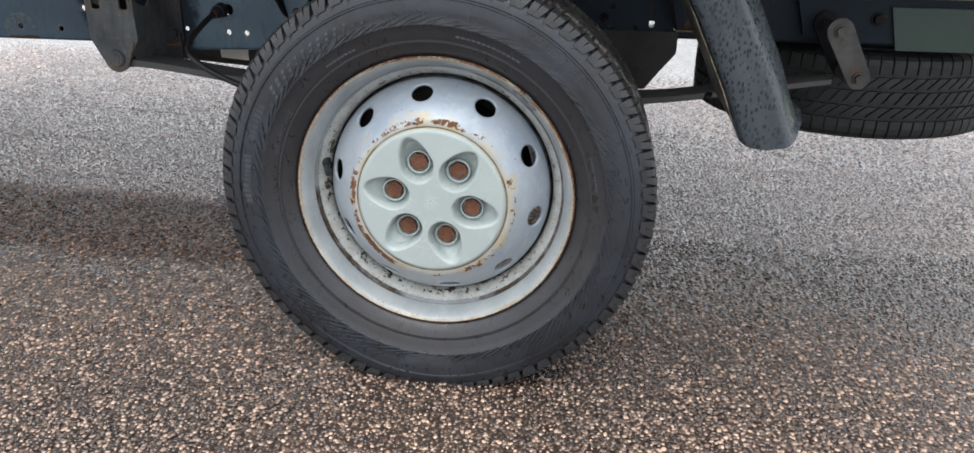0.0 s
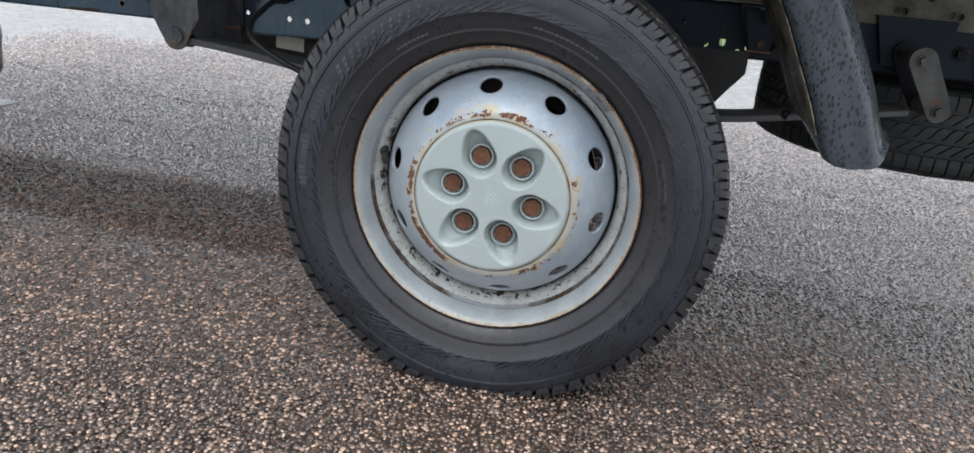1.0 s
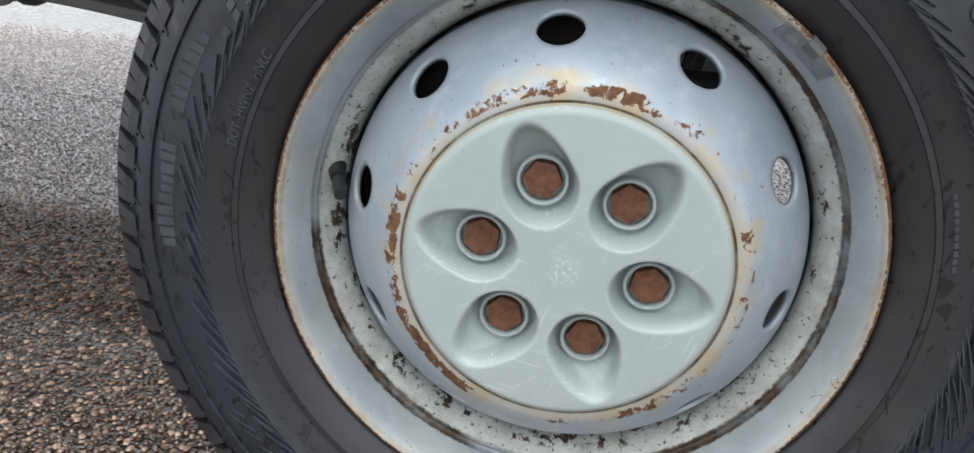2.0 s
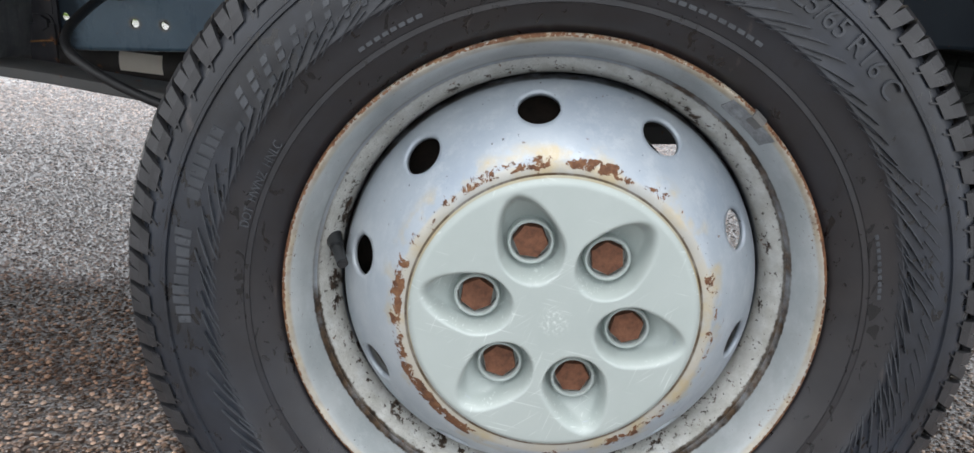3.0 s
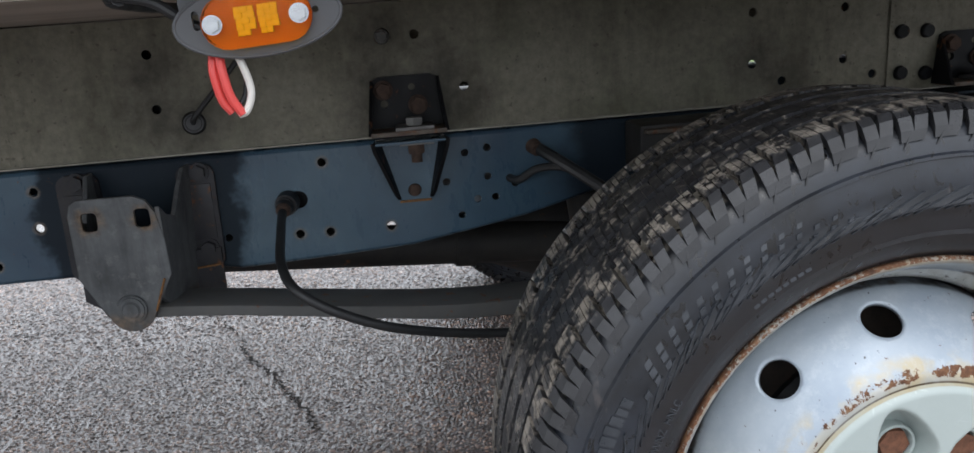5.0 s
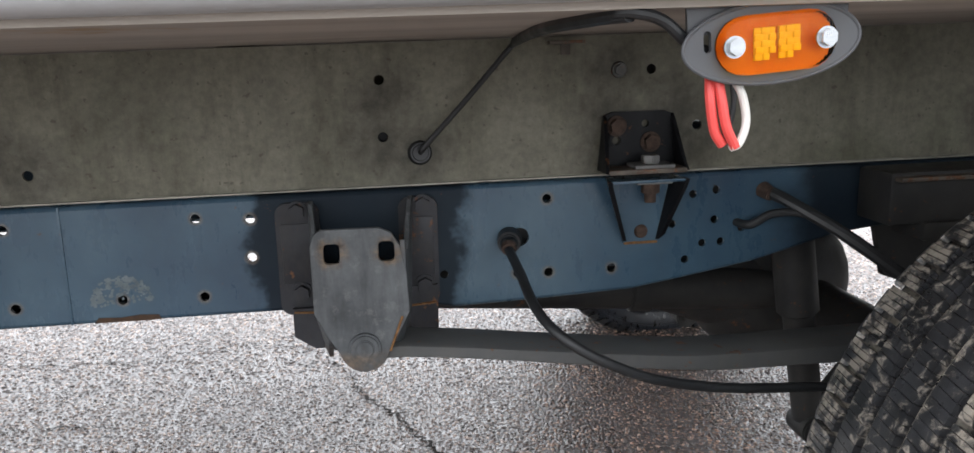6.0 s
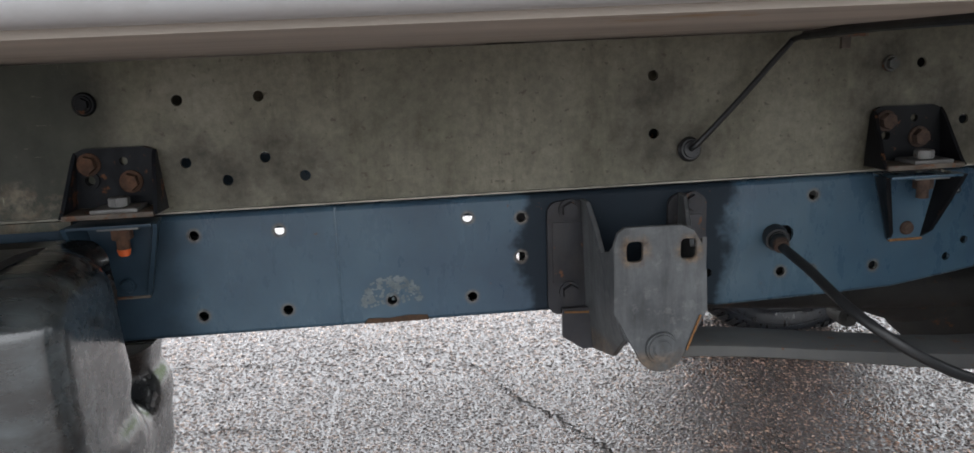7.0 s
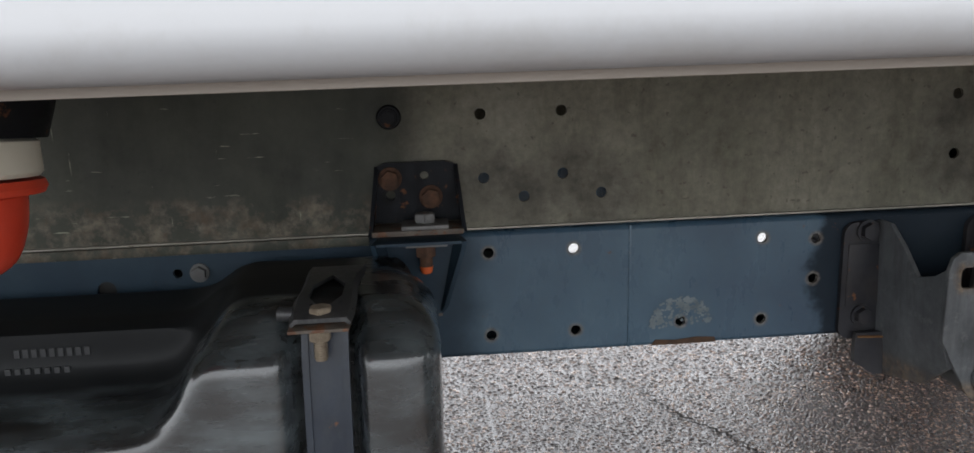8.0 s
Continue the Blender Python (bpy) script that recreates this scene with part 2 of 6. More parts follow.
    rc = a.ramp(a.noise(110, 5, 0.7), (0.3, (0.055, 0.025, 0.014)), (0.52, (0.145, 0.064, 0.030)), (0.74, (0.24, 0.145, 0.078)))
    a.put(a.mix(rust, base, rc), "Base Color")
    a.put(a.mix(rust, a.ramp(a.noise(30, 4), (0.3, 0.30), (0.7, 0.48)), (0.85,) * 3), "Roughness")
    a.put(a.math("MULTIPLY", a.math("SUBTRACT", 1.0, rust), 0.2), "Metallic")
    h = a.math("ADD", a.math("MULTIPLY", rust, 0.6), a.math("MULTIPLY", a.noise(260, 3), 0.25))
    h = a.math("ADD", h, a.math("MULTIPLY", a.math("MULTIPLY", seat, a.noise(90, 6, 0.65)), 5.0))
    a.bump(h, 0.4, 0.0012)
    return a.m


def mat_cap():
    a = Mat("pale_green_grey_plastic", rough=0.42)
    c = a.ramp(a.noise(11, 5), (0.3, (0.366, 0.418, 0.407)), (0.7, (0.412, 0.465, 0.453)))
    r = a.radius()
    pale = (0.62, 0.68, 0.66)
    star = a.math("MULTIPLY", a.band(r, -1.0, 0.004, 0.012), a.ramp(a.noise(330, 5, 0.75), (0.50, 0.0), (0.60, 0.8)))
    c = a.mix(star, c, pale)
    for turn, lo, hi in ((-12, 0.68, 0.71), (38, 0.69, 0.72), (72, 0.69, 0.72)):
        rot = a.n.new("ShaderNodeMapping")
        rot.inputs["Rotation"].default_value = (0, radians(turn), 0)
        a.l.new(a.geo, rot.inputs[0])
        fine = a.ramp(a.noise(150, 2, 0.4, stretch=(0.12, 1.0, 4.0), vec=rot.outputs[0]), (lo - 0.015, 0.0), (hi, 0.6))
        c = a.mix(a.math("MULTIPLY", fine, a.ramp(a.noise(18, 3), (0.45, 0.0), (0.6, 1.0))), c, pale)
    c = a.mix(a.math("MULTIPLY", a.band(r, 0.1203, 0.13, 0.0006), a.ramp(a.noise(20, 4), (0.3, 0.3), (0.6, 0.9))), c, (0.33, 0.27, 0.15))
    a.put(c, "Base Color")
    a.put(a.ramp(a.noise(70, 5), (0.3, 0.36), (0.7, 0.52)), "Roughness")
    a.bump(a.noise(420, 3), 0.08, 0.0008)
    return a.m


def mat_rust(name, lo=(0.10, 0.042, 0.024), hi=(0.27, 0.115, 0.06), scale=120):
    a = Mat(name, rough=0.9)
    a.put(a.ramp(a.noise(scale, 6, 0.7), (0.3, lo), (0.7, hi)), "Base Color")
    a.bump(a.noise(scale * 4, 4), 0.5, 0.001)
    return a.m


def mat_painted(name, lo, hi, rough=(0.35, 0.6), rust=0.0, dust=0.3, dust_col=(0.12, 0.115, 0.10), scale=7, metal=0.0, spec=0.5):
    """Worn paint on steel: two tones, dust film, rust specks."""
    a = Mat(name, metal=metal, spec=spec)
    c = a.ramp(a.noise(scale, 6), (0.3, lo), (0.7, hi))
    d = a.noise(scale * 5, 7, 0.7, stretch=(1.0, 1.0, 0.45))
    c = a.mix(a.ramp(d, (0.45, 0.0), (0.8, dust)), c, dust_col)
    if rust:
        s = a.ramp(a.math("ADD", a.noise(55, 6, 0.65), a.math("MULTIPLY", a.noise(6, 3), 0.25)), (0.86 - rust, 0.0), (0.9 - rust, 1.0))
        c = a.mix(s, c, a.ramp(a.noise(150, 4), (0.3, (0.06, 0.028, 0.015)), (0.7, (0.17, 0.075, 0.035))))
    a.put(c, "Base Color")
    a.put(a.ramp(d, (0.3, rough[0]), (0.75, rough[1])), "Roughness")
    a.bump(a.noise(170, 5), 0.12, 0.0012)
    return a.m


RAIL_HOLES = [(-1.314, 0.601), (-1.213, 0.601), (-0.983, 0.602), (-0.916, 0.598), (-0.917, 0.548), (-0.980, 0.500), (-1.081, 0.503), (-1.210, 0.500), (-1.312, 0.4995),
              (-0.534, 0.603), (-0.574, 0.504), (-0.532, 0.503), (-0.446, 0.503)]
SMALL_HOLES = [(-0.335, 0.598), (-0.303, 0.6025), (-0.363, 0.5586), (-0.304, 0.5617), (-0.294, 0.5306), (-0.320, 0.530), (-0.344, 0.5085), (-0.265, 0.548), (-1.67, 0.596),
               (0.273, 0.583), (0.272, 0.541), (0.323, 0.542), (0.387, 0.533), (0.406, 0.5417), (-0.672, 0.509)]


def halo(a, places, r0, r1, rag=0.05):
    """1 close to any of the places (x, z) on a long beam, fading out from r0 to r1 metres."""
    x, _, z = a.xyz()
    z = a.math("SUBTRACT", z, a.math("MULTIPLY", x, 0.0155))
    flat = a.n.new("ShaderNodeCombineXYZ")
    a.l.new(x, flat.inputs[0]), a.l.new(z, flat.inputs[1])
    best = None
    for px, pz in places:
        d = a.n.new("ShaderNodeVectorMath")
        d.operation = "DISTANCE"
        a.l.new(flat.outputs[0], d.inputs[0])
        d.inputs[1].default_value = (px, pz, 0)
        best = d.outputs["Value"] if best is None else a.math("MINIMUM", best, d.outputs["Value"])
    best = a.math("ADD", best, a.math("MULTIPLY", a.math("SUBTRACT", a.noise(45, 5, 0.7), 0.5), rag))
    return a.ramp(a.math("MULTIPLY", best, 10.0), (r0 * 10, 1.0), (r1 * 10, 0.0))


def mat_alu():
    a = Mat("weathered_galvanised_steel", rough=0.6, metal=0.2)
    c = a.ramp(a.noise(4, 8, 0.7, dist=0.6), (0.26, (0.115, 0.109, 0.080)), (0.5, (0.180, 0.171, 0.130)), (0.74, (0.242, 0.231, 0.181)))
    s = a.noise(16, 8, 0.72, stretch=(1.0, 1.0, 0.22))
    c = a.mix(a.ramp(s, (0.5, 0.0), (0.74, 0.65)), c, (0.065, 0.062, 0.042))
    g = a.ramp(a.noise(2.6, 5, 0.65), (0.52, 0.0), (0.68, 0.5))
    c = a.mix(g, c, (0.055, 0.066, 0.028))
    dirt = a.math("MULTIPLY", a.ramp(a.noise(22, 7, 0.7), (0.35, 0.4), (0.65, 1.0)), 0.9)
    ring = halo(a, [(-1.320, 0.69), (-1.27, 0.663), (-1.224, 0.688), (-1.178, 0.663), (-0.744, 0.69), (-0.744, 0.74), (-0.698, 0.668), (-0.45, 0.70), (-0.37, 0.69), (-0.33, 0.68), (-1.43, 0.76), (-0.44, 0.765), (-0.37, 0.66), (-0.46, 0.66), (-0.36, 0.71), (-1.43, 0.70), (0.138, 0.66), (0.092, 0.69), (0.672, 0.641), (0.773, 0.64), (0.87, 0.64), (0.567, 0.642), (0.618, 0.67), (0.72, 0.668), (0.823, 0.667)], 0.020, 0.060)
    c = a.mix(a.math("MULTIPLY", ring, dirt), c, (0.045, 0.040, 0.030))
    grain = a.noise(85, 7, 0.75)
    c = a.mix(1.0, c, a.ramp(grain, (0.32, 0.70), (0.68, 1.12)), "MULTIPLY")
    runs = a.ramp(a.noise(30, 6, 0.7, stretch=(1.0, 1.0, 0.07)), (0.56, 0.0), (0.72, 0.28))
    c = a.mix(runs, c, (0.085, 0.083, 0.055))
    sp = a.ramp(a.noise(120, 3, 0.5), (0.66, 0.0), (0.7, 0.6))
    c = a.mix(sp, c, (0.07, 0.06, 0.042))
    # bare, rusty and whitish scrapes towards the cab
    x, _, z = a.xyz()
    cab = a.band(x, -3.0, -1.46, 0.10)
    low = a.band(z, 0.58, 0.640, 0.02)
    c = a.mix(a.math("MULTIPLY", cab, 0.88), c, a.ramp(a.noise(9, 6), (0.35, (0.022, 0.026, 0.022)), (0.7, (0.06, 0.066, 0.05))))
    crust = a.math("MULTIPLY", a.math("MULTIPLY", a.band(x, -3.0, -1.42, 0.03), low), a.ramp(a.noise(38, 7, 0.7), (0.45, 0.0), (0.62, 0.75)))
    c = a.mix(crust, c, a.ramp(a.noise(60, 5), (0.35, (0.10, 0.068, 0.042)), (0.65, (0.24, 0.205, 0.155))))
    scr = a.math("MULTIPLY", cab, a.math("MAXIMUM", a.ramp(a.noise(75, 4, 0.6, stretch=(0.22, 1.0, 3.0)), (0.69, 0.0), (0.72, 0.8)), a.ramp(a.noise(75, 4, 0.6, stretch=(3.0, 1.0, 0.22)), (0.71, 0.0), (0.74, 0.8))))
    c = a.mix(scr, c, (0.33, 0.34, 0.25))
    a.put(c, "Base Color")
    a.put(a.ramp(s, (0.3, 0.45), (0.7, 0.7)), "Roughness")
    a.bump(a.noise(300, 4), 0.12, 0.001)
    return a.m


def mat_rail():
    """Dark blue chassis paint with black overspray at the hanger, blacker towards cab and wheel, chips and a little
    rust.
    """
    a = Mat("dark_blue_chassis_paint", rough=0.4, spec=0.38)
    c = a.ramp(a.noise(6, 6, 0.6), (0.3, (0.030, 0.060, 0.098)), (0.52, (0.049, 0.094, 0.138)), (0.75, (0.082, 0.138, 0.182)))
    d = a.noise(30, 7, 0.7, stretch=(1.0, 1.0, 0.4))
    c = a.mix(a.ramp(d, (0.5, 0.0), (0.8, 0.2)), c, (0.075, 0.095, 0.10))
    x, _, z = a.xyz()
    wob = a.math("ADD", x, a.math("MULTIPLY", a.math("SUBTRACT", a.noise(14, 4), 0.5), 0.09))
    black = a.math("MAXIMUM", a.band(wob, -0.905, -0.655, 0.02), a.band(wob, -0.16, 3.0, 0.06))
    black = a.math("MAXIMUM", black, a.math("MULTIPLY", a.band(wob, -3.0, -1.36, 0.06), 0.68))
    c = a.mix(a.math("MULTIPLY", black, 0.82), c, (0.008, 0.0095, 0.013))
    zone = a.math("MULTIPLY", a.band(wob, -0.50, -0.22, 0.08), 0.05)
    chip = a.ramp(a.math("ADD", a.noise(210, 5, 0.66), zone), (0.725, 0.0), (0.75, 0.7))
    c = a.mix(chip, c, (0.20, 0.235, 0.26))
    rs = a.ramp(a.math("ADD", a.noise(70, 6, 0.65), a.math("MULTIPLY", a.noise(7, 3), 0.22)), (0.80, 0.0), (0.83, 0.85))
    c = a.mix(rs, c, a.ramp(a.noise(150, 4), (0.3, (0.05, 0.026, 0.015)), (0.7, (0.15, 0.07, 0.035))))
    # bare, rusty rims of the drilled holes
    c = a.mix(a.math("MULTIPLY", halo(a, RAIL_HOLES, 0.0072, 0.0105, 0.006), 0.75), c, a.ramp(a.noise(160, 4), (0.35, (0.06, 0.045, 0.035)), (0.65, (0.21, 0.195, 0.17))))
    a.put(c, "Base Color")
    a.put(a.mix(black, a.ramp(d, (0.3, 0.2), (0.75, 0.42)), (0.45,) * 3), "Roughness")
    a.put(a.math("SUBTRACT", 0.40, a.math("MULTIPLY", black, 0.26)), "Specular IOR Level")
    a.bump(a.noise(130, 5), 0.15, 0.0012)
    return a.m


def mat_hanger():
    """Thin grey paint over black on folded steel: wiped streaks, rusty rims round the openings and the pivot."""
    a = Mat("thin_grey_bracket_paint", spec=0.4)
    c = a.ramp(a.noise(14, 6, 0.65), (0.3, (0.048, 0.053, 0.058)), (0.7, (0.135, 0.145, 0.153)))
    streak = a.noise(34, 6, 0.7, stretch=(1.0, 1.0, 0.16))
    c = a.mix(a.ramp(streak, (0.48, 0.0), (0.68, 0.6)), c, (0.035, 0.036, 0.038))
    pale = a.ramp(a.noise(60, 6, 0.7), (0.56, 0.0), (0.72, 0.5))
    c = a.mix(pale, c, (0.20, 0.205, 0.205))
    rim = a.math("MAXIMUM", halo(a, [(-0.806, 0.5755), (-0.744, 0.5755)], 0.012, 0.021, 0.02), a.math("MULTIPLY", a.band(a.xyz()[2], 0.35, 0.436, 0.012), 0.7))
    rim = a.math("MULTIPLY", rim, a.ramp(a.noise(50, 5, 0.7), (0.36, 0.15), (0.62, 1.0)))
    c = a.mix(rim, c, a.ramp(a.noise(120, 5), (0.35, (0.055, 0.038, 0.026)), (0.65, (0.21, 0.145, 0.09))))
    spots = a.ramp(a.noise(70, 6, 0.65), (0.685, 0.0), (0.71, 0.8))
    c = a.mix(spots, c, (0.13, 0.065, 0.035))
    a.put(c, "Base Color")
    a.put(a.ramp(streak, (0.3, 0.38), (0.7, 0.68)), "Roughness")
    a.bump(a.noise(150, 5), 0.15, 0.0012)
    return a.m


def mat_white():
    a = Mat("white_gloss_panel", rough=0.3)
    c = a.ramp(a.noise(4, 5), (0.2, (0.455, 0.465, 0.48)), (0.8, (0.47, 0.478, 0.49)))
    st = a.ramp(a.noise(7, 5, 0.7, stretch=(3.0, 1.0, 0.4)), (0.5, 0.0), (0.9, 0.1))
    c = a.mix(st, c, (0.50, 0.48, 0.44))
    _, _, z = a.xyz()
    smut = a.math("MULTIPLY", a.band(z, 0.70, 0.812, 0.012), a.ramp(a.noise(14, 6, 0.7), (0.48, 0.0), (0.7, 0.3)))
    c = a.mix(smut, c, (0.28, 0.255, 0.225))
    a.put(c, "Base Color")
    a.put(a.ramp(a.noise(20, 4), (0.3, 0.30), (0.7, 0.34)), "Roughness")
    return a.m


def mat_floor_under():
    a = Mat("stained_underside_board", rough=0.6)
    c = a.ramp(a.noise(6, 6, stretch=(0.4, 2.0, 1.0)), (0.3, (0.30, 0.265, 0.23)), (0.7, (0.42, 0.375, 0.33)))
    ru = a.ramp(a.noise(4, 5, 0.7), (0.66, 0.0), (0.72, 0.8))
    a.put(a.mix(ru, c, (0.32, 0.19, 0.07)), "Base Color")
    a.bump(a.noise(80, 4), 0.1, 0.001)
    return a.m


def mat_plastic(name, lo, hi, rough=(0.3, 0.5), drops=0.0, scale=9, bump=0.1):
    a = Mat(name)
    c = a.ramp(a.noise(scale, 6), (0.3, lo), (0.7, hi))
    rr = a.ramp(a.noise(scale * 3, 5), (0.3, rough[0]), (0.7, rough[1]))
    if drops:
        mp = a.n.new("ShaderNodeMapping")
        mp.inputs["Scale"].default_value = (1.0, 1.0, 0.5)
        a.l.new(a.geo, mp.inputs[0])
        d = a.voronoi(210, vec=mp.outputs[0])
        m = a.math("MULTIPLY", a.ramp(d, (drops, 1.0), (drops + 0.05, 0.0)), a.ramp(a.noise(30, 3), (0.36, 0.0), (0.46, 1.0)))
        c = a.mix(m, c, (0.014, 0.016, 0.019))
        rr = a.mix(m, rr, (0.12,) * 3)
    a.put(c, "Base Color")
    a.put(rr, "Roughness")
    a.bump(a.noise(380, 3), bump, 0.0008)
    return a.m


def mat_tank():
    a = Mat("black_tank_plastic")
    a.b.inputs["Coat Roughness"].default_value = 0.10
    streak = a.noise(60, 5, 0.65, stretch=(0.16, 1.0, 1.0))
    c = a.ramp(a.noise(9, 6), (0.3, (0.005, 0.006, 0.007)), (0.7, (0.012, 0.0135, 0.0145)))
    # wiped grey road haze, doubling as painted sky sheen on the bulging outer face
    x, y, z = a.xyz()
    face = a.band(a.math("ADD", y, a.math("MULTIPLY", a.math("SUBTRACT", a.noise(12, 5), 0.5), 0.02)), 0.2, 0.395, 0.014)
    end = a.band(x, -1.45, -1.0, 0.03)
    shine = a.math("MAXIMUM", a.math("MAXIMUM", face, end), 0.08)
    wipe = a.ramp(a.noise(30, 6, 0.65, stretch=(0.4, 1.0, 1.2)), (0.40, 0.0), (0.70, 0.62))
    haze = a.math("MULTIPLY", face, wipe)
    c = a.mix(haze, c, a.ramp(a.noise(8, 5), (0.3, (0.050, 0.064, 0.071)), (0.7, (0.165, 0.20, 0.212))))
    a.put(c, "Base Color")
    a.put(a.math("MULTIPLY", shine, 0.9), "Coat Weight")
    a.put(a.math("ADD", 0.16, a.math("MULTIPLY", shine, 0.5)), "Specular IOR Level")
    a.put(a.mix(shine, (0.62,) * 3, a.ramp(streak, (0.3, 0.22), (0.7, 0.33))), "Roughness")
    a.bump(a.noise(30, 4), 0.06, 0.0015)
    return a.m


def mat_tread():
    a = Mat("dusty_tread_rubber", rough=0.6)
    c = a.ramp(a.noise(30, 5), (0.3, (0.014, 0.0145, 0.016)), (0.7, (0.036, 0.037, 0.041)))
    _, y, _ = a.xyz()
    shoulder = a.math("MULTIPLY", a.math("ADD", a.band(y, 0.053, 0.074, 0.006), a.band(y, 0.201, 0.239, 0.006)), 0.10)
    rib = a.math("SUBTRACT", a.noise(75, 6, 0.66, dist=0.6), 0.07)
    d = a.math("MULTIPLY", a.ramp(a.math("ADD", rib, shoulder), (0.47, 0.0), (0.58, 0.85)), a.band(y, 0.047, 0.226, 0.006))
    a.put(a.mix(d, c, a.ramp(a.noise(50, 4), (0.3, (0.22, 0.195, 0.165)), (0.7, (0.40, 0.36, 0.31)))), "Base Color")
    a.put(a.ramp(a.noise(25, 4), (0.35, 0.22), (0.7, 0.55)), "Roughness")
    a.bump(a.noise(600, 3), 0.2, 0.0008)
    return a.m


M_TREAD = mat_tread()
M_ASPHALT, M_RUBBER, M_RIM, M_CAP, M_ALU, M_WHITE = mat_asphalt(), mat_rubber(), mat_rim(), mat_cap(), mat_alu(), mat_white()
M_RUST = mat_rust("rusty_bolt_steel", (0.085, 0.036, 0.022), (0.23, 0.10, 0.055))
M_RUST2 = mat_rust("dark_rusty_bolt", (0.028, 0.018, 0.014), (0.095, 0.060, 0.044))
M_UNDER = mat_floor_under()
M_RAIL = mat_rail()
M_HANGER = mat_hanger()
M_CALIPER = mat_rust("rusty_black_casting", (0.008, 0.006, 0.005), (0.03, 0.02, 0.014), 60)
M_BLACK = mat_painted("black_bracket_paint", (0.004, 0.0045, 0.006), (0.012, 0.013, 0.015), (0.28, 0.6), rust=0.11, dust=0.14, dust_col=(0.05, 0.045, 0.038), spec=0.12)
M_DIRTY = mat_painted("dusty_black_chassis_paint", (0.014, 0.015, 0.017), (0.046, 0.045, 0.043), (0.45, 0.75), rust=0.10, dust=0.4, dust_col=(0.07, 0.065, 0.055), scale=9, spec=0.3)
M_GREEN = mat_painted("dark_green_plate_paint", (0.014, 0.040, 0.030), (0.026, 0.062, 0.048), (0.3, 0.5), dust=0.12)
M_SPRING = mat_painted("grey_spring_steel", (0.045, 0.048, 0.050), (0.09, 0.092, 0.092), (0.45, 0.65), rust=0.1, dust=0.4, scale=5)
M_OLD = mat_painted("worn_bare_steel", (0.10, 0.10, 0.10), (0.2, 0.2, 0.195), (0.4, 0.65), rust=0.13, dust=0.3, scale=16, metal=0.4)
M_SHACKLE = mat_painted("dull_shackle_steel", (0.03, 0.032, 0.033), (0.12, 0.12, 0.112), (0.4, 0.65), rust=0.17, dust=0.3, scale=22, metal=0.3)
M_WORN = mat_painted("rusty_worn_plate", (0.045, 0.035, 0.028), (0.15, 0.125, 0.10), (0.5, 0.75), rust=0.22, dust=0.3, scale=24)
M_SPARE = mat_plastic("dark_spare_rubber", (0.007, 0.0085, 0.009), (0.022, 0.026, 0.026), (0.45, 0.65), scale=20)
M_FLANGE = mat_painted("slate_bracket_paint", (0.012, 0.013, 0.017), (0.048, 0.049, 0.056), (0.35, 0.7), rust=0.12, dust=0.45, dust_col=(0.075, 0.065, 0.055), scale=11, spec=0.3)
M_SEAM = mat_rust("orange_rust_seam", (0.10, 0.045, 0.016), (0.28, 0.14, 0.05), 160)
M_WEIGHT = mat_painted("dented_lead_weight", (0.17, 0.18, 0.19), (0.36, 0.37, 0.38), (0.35, 0.6), dust=0.5, dust_col=(0.05, 0.045, 0.04), scale=60, metal=0.4)
M_LIP = mat_painted("bare_galvanised_edge", (0.20, 0.19, 0.16), (0.42, 0.40, 0.35), (0.35, 0.6), rust=0.08, dust=0.5, dust_col=(0.08, 0.075, 0.06), scale=5, metal=0.3)
M_TANK = mat_tank()
M_HOSE = mat_plastic("black_rubber_hose", (0.012, 0.013, 0.015), (0.022, 0.024, 0.026), (0.35, 0.55))
M_FENDER = mat_plastic("grey_fender_plastic", (0.034, 0.044, 0.054), (0.056, 0.069, 0.080), (0.2, 0.36), drops=0.34)
M_PLATE = mat_plastic("grey_lamp_plate_plastic", (0.07, 0.073, 0.08), (0.095, 0.098, 0.105), (0.4, 0.55))
M_RED = mat_plastic("red_plastic", (0.55, 0.045, 0.02), (0.66, 0.07, 0.03), (0.3, 0.45))
M_WIRE_RED = mat_plastic("red_wire_sheath", (0.60, 0.05, 0.045), (0.68, 0.08, 0.07), (0.35, 0.5))
M_WIRE_WHITE = mat_plastic("white_wire_sheath", (0.62, 0.60, 0.56), (0.72, 0.70, 0.66), (0.35, 0.5))
M_CREAM = mat_plastic("cream_plastic", (0.55, 0.52, 0.42), (0.65, 0.62, 0.52), (0.35, 0.5))
M_ZINC = mat_painted("zinc_plated_steel", (0.34, 0.36, 0.38), (0.52, 0.53, 0.54), (0.2, 0.35), dust=0.1, metal=0.8)
M_LABEL = mat_plastic("faded_paper_label", (0.66, 0.64, 0.57), (0.78, 0.76, 0.69), (0.6, 0.8))
M_LINE = mat_painted("worn_white_road_paint", (0.6, 0.6, 0.6), (0.75, 0.75, 0.75), (0.4, 0.7), dust=0.4)
# paler than the tyre's rubber: sky light on the relief is in the colour
M_BARS = mat_plastic("raised_rubber_letters", (0.021, 0.025, 0.031), (0.060, 0.066, 0.076), (0.24, 0.42), scale=30)


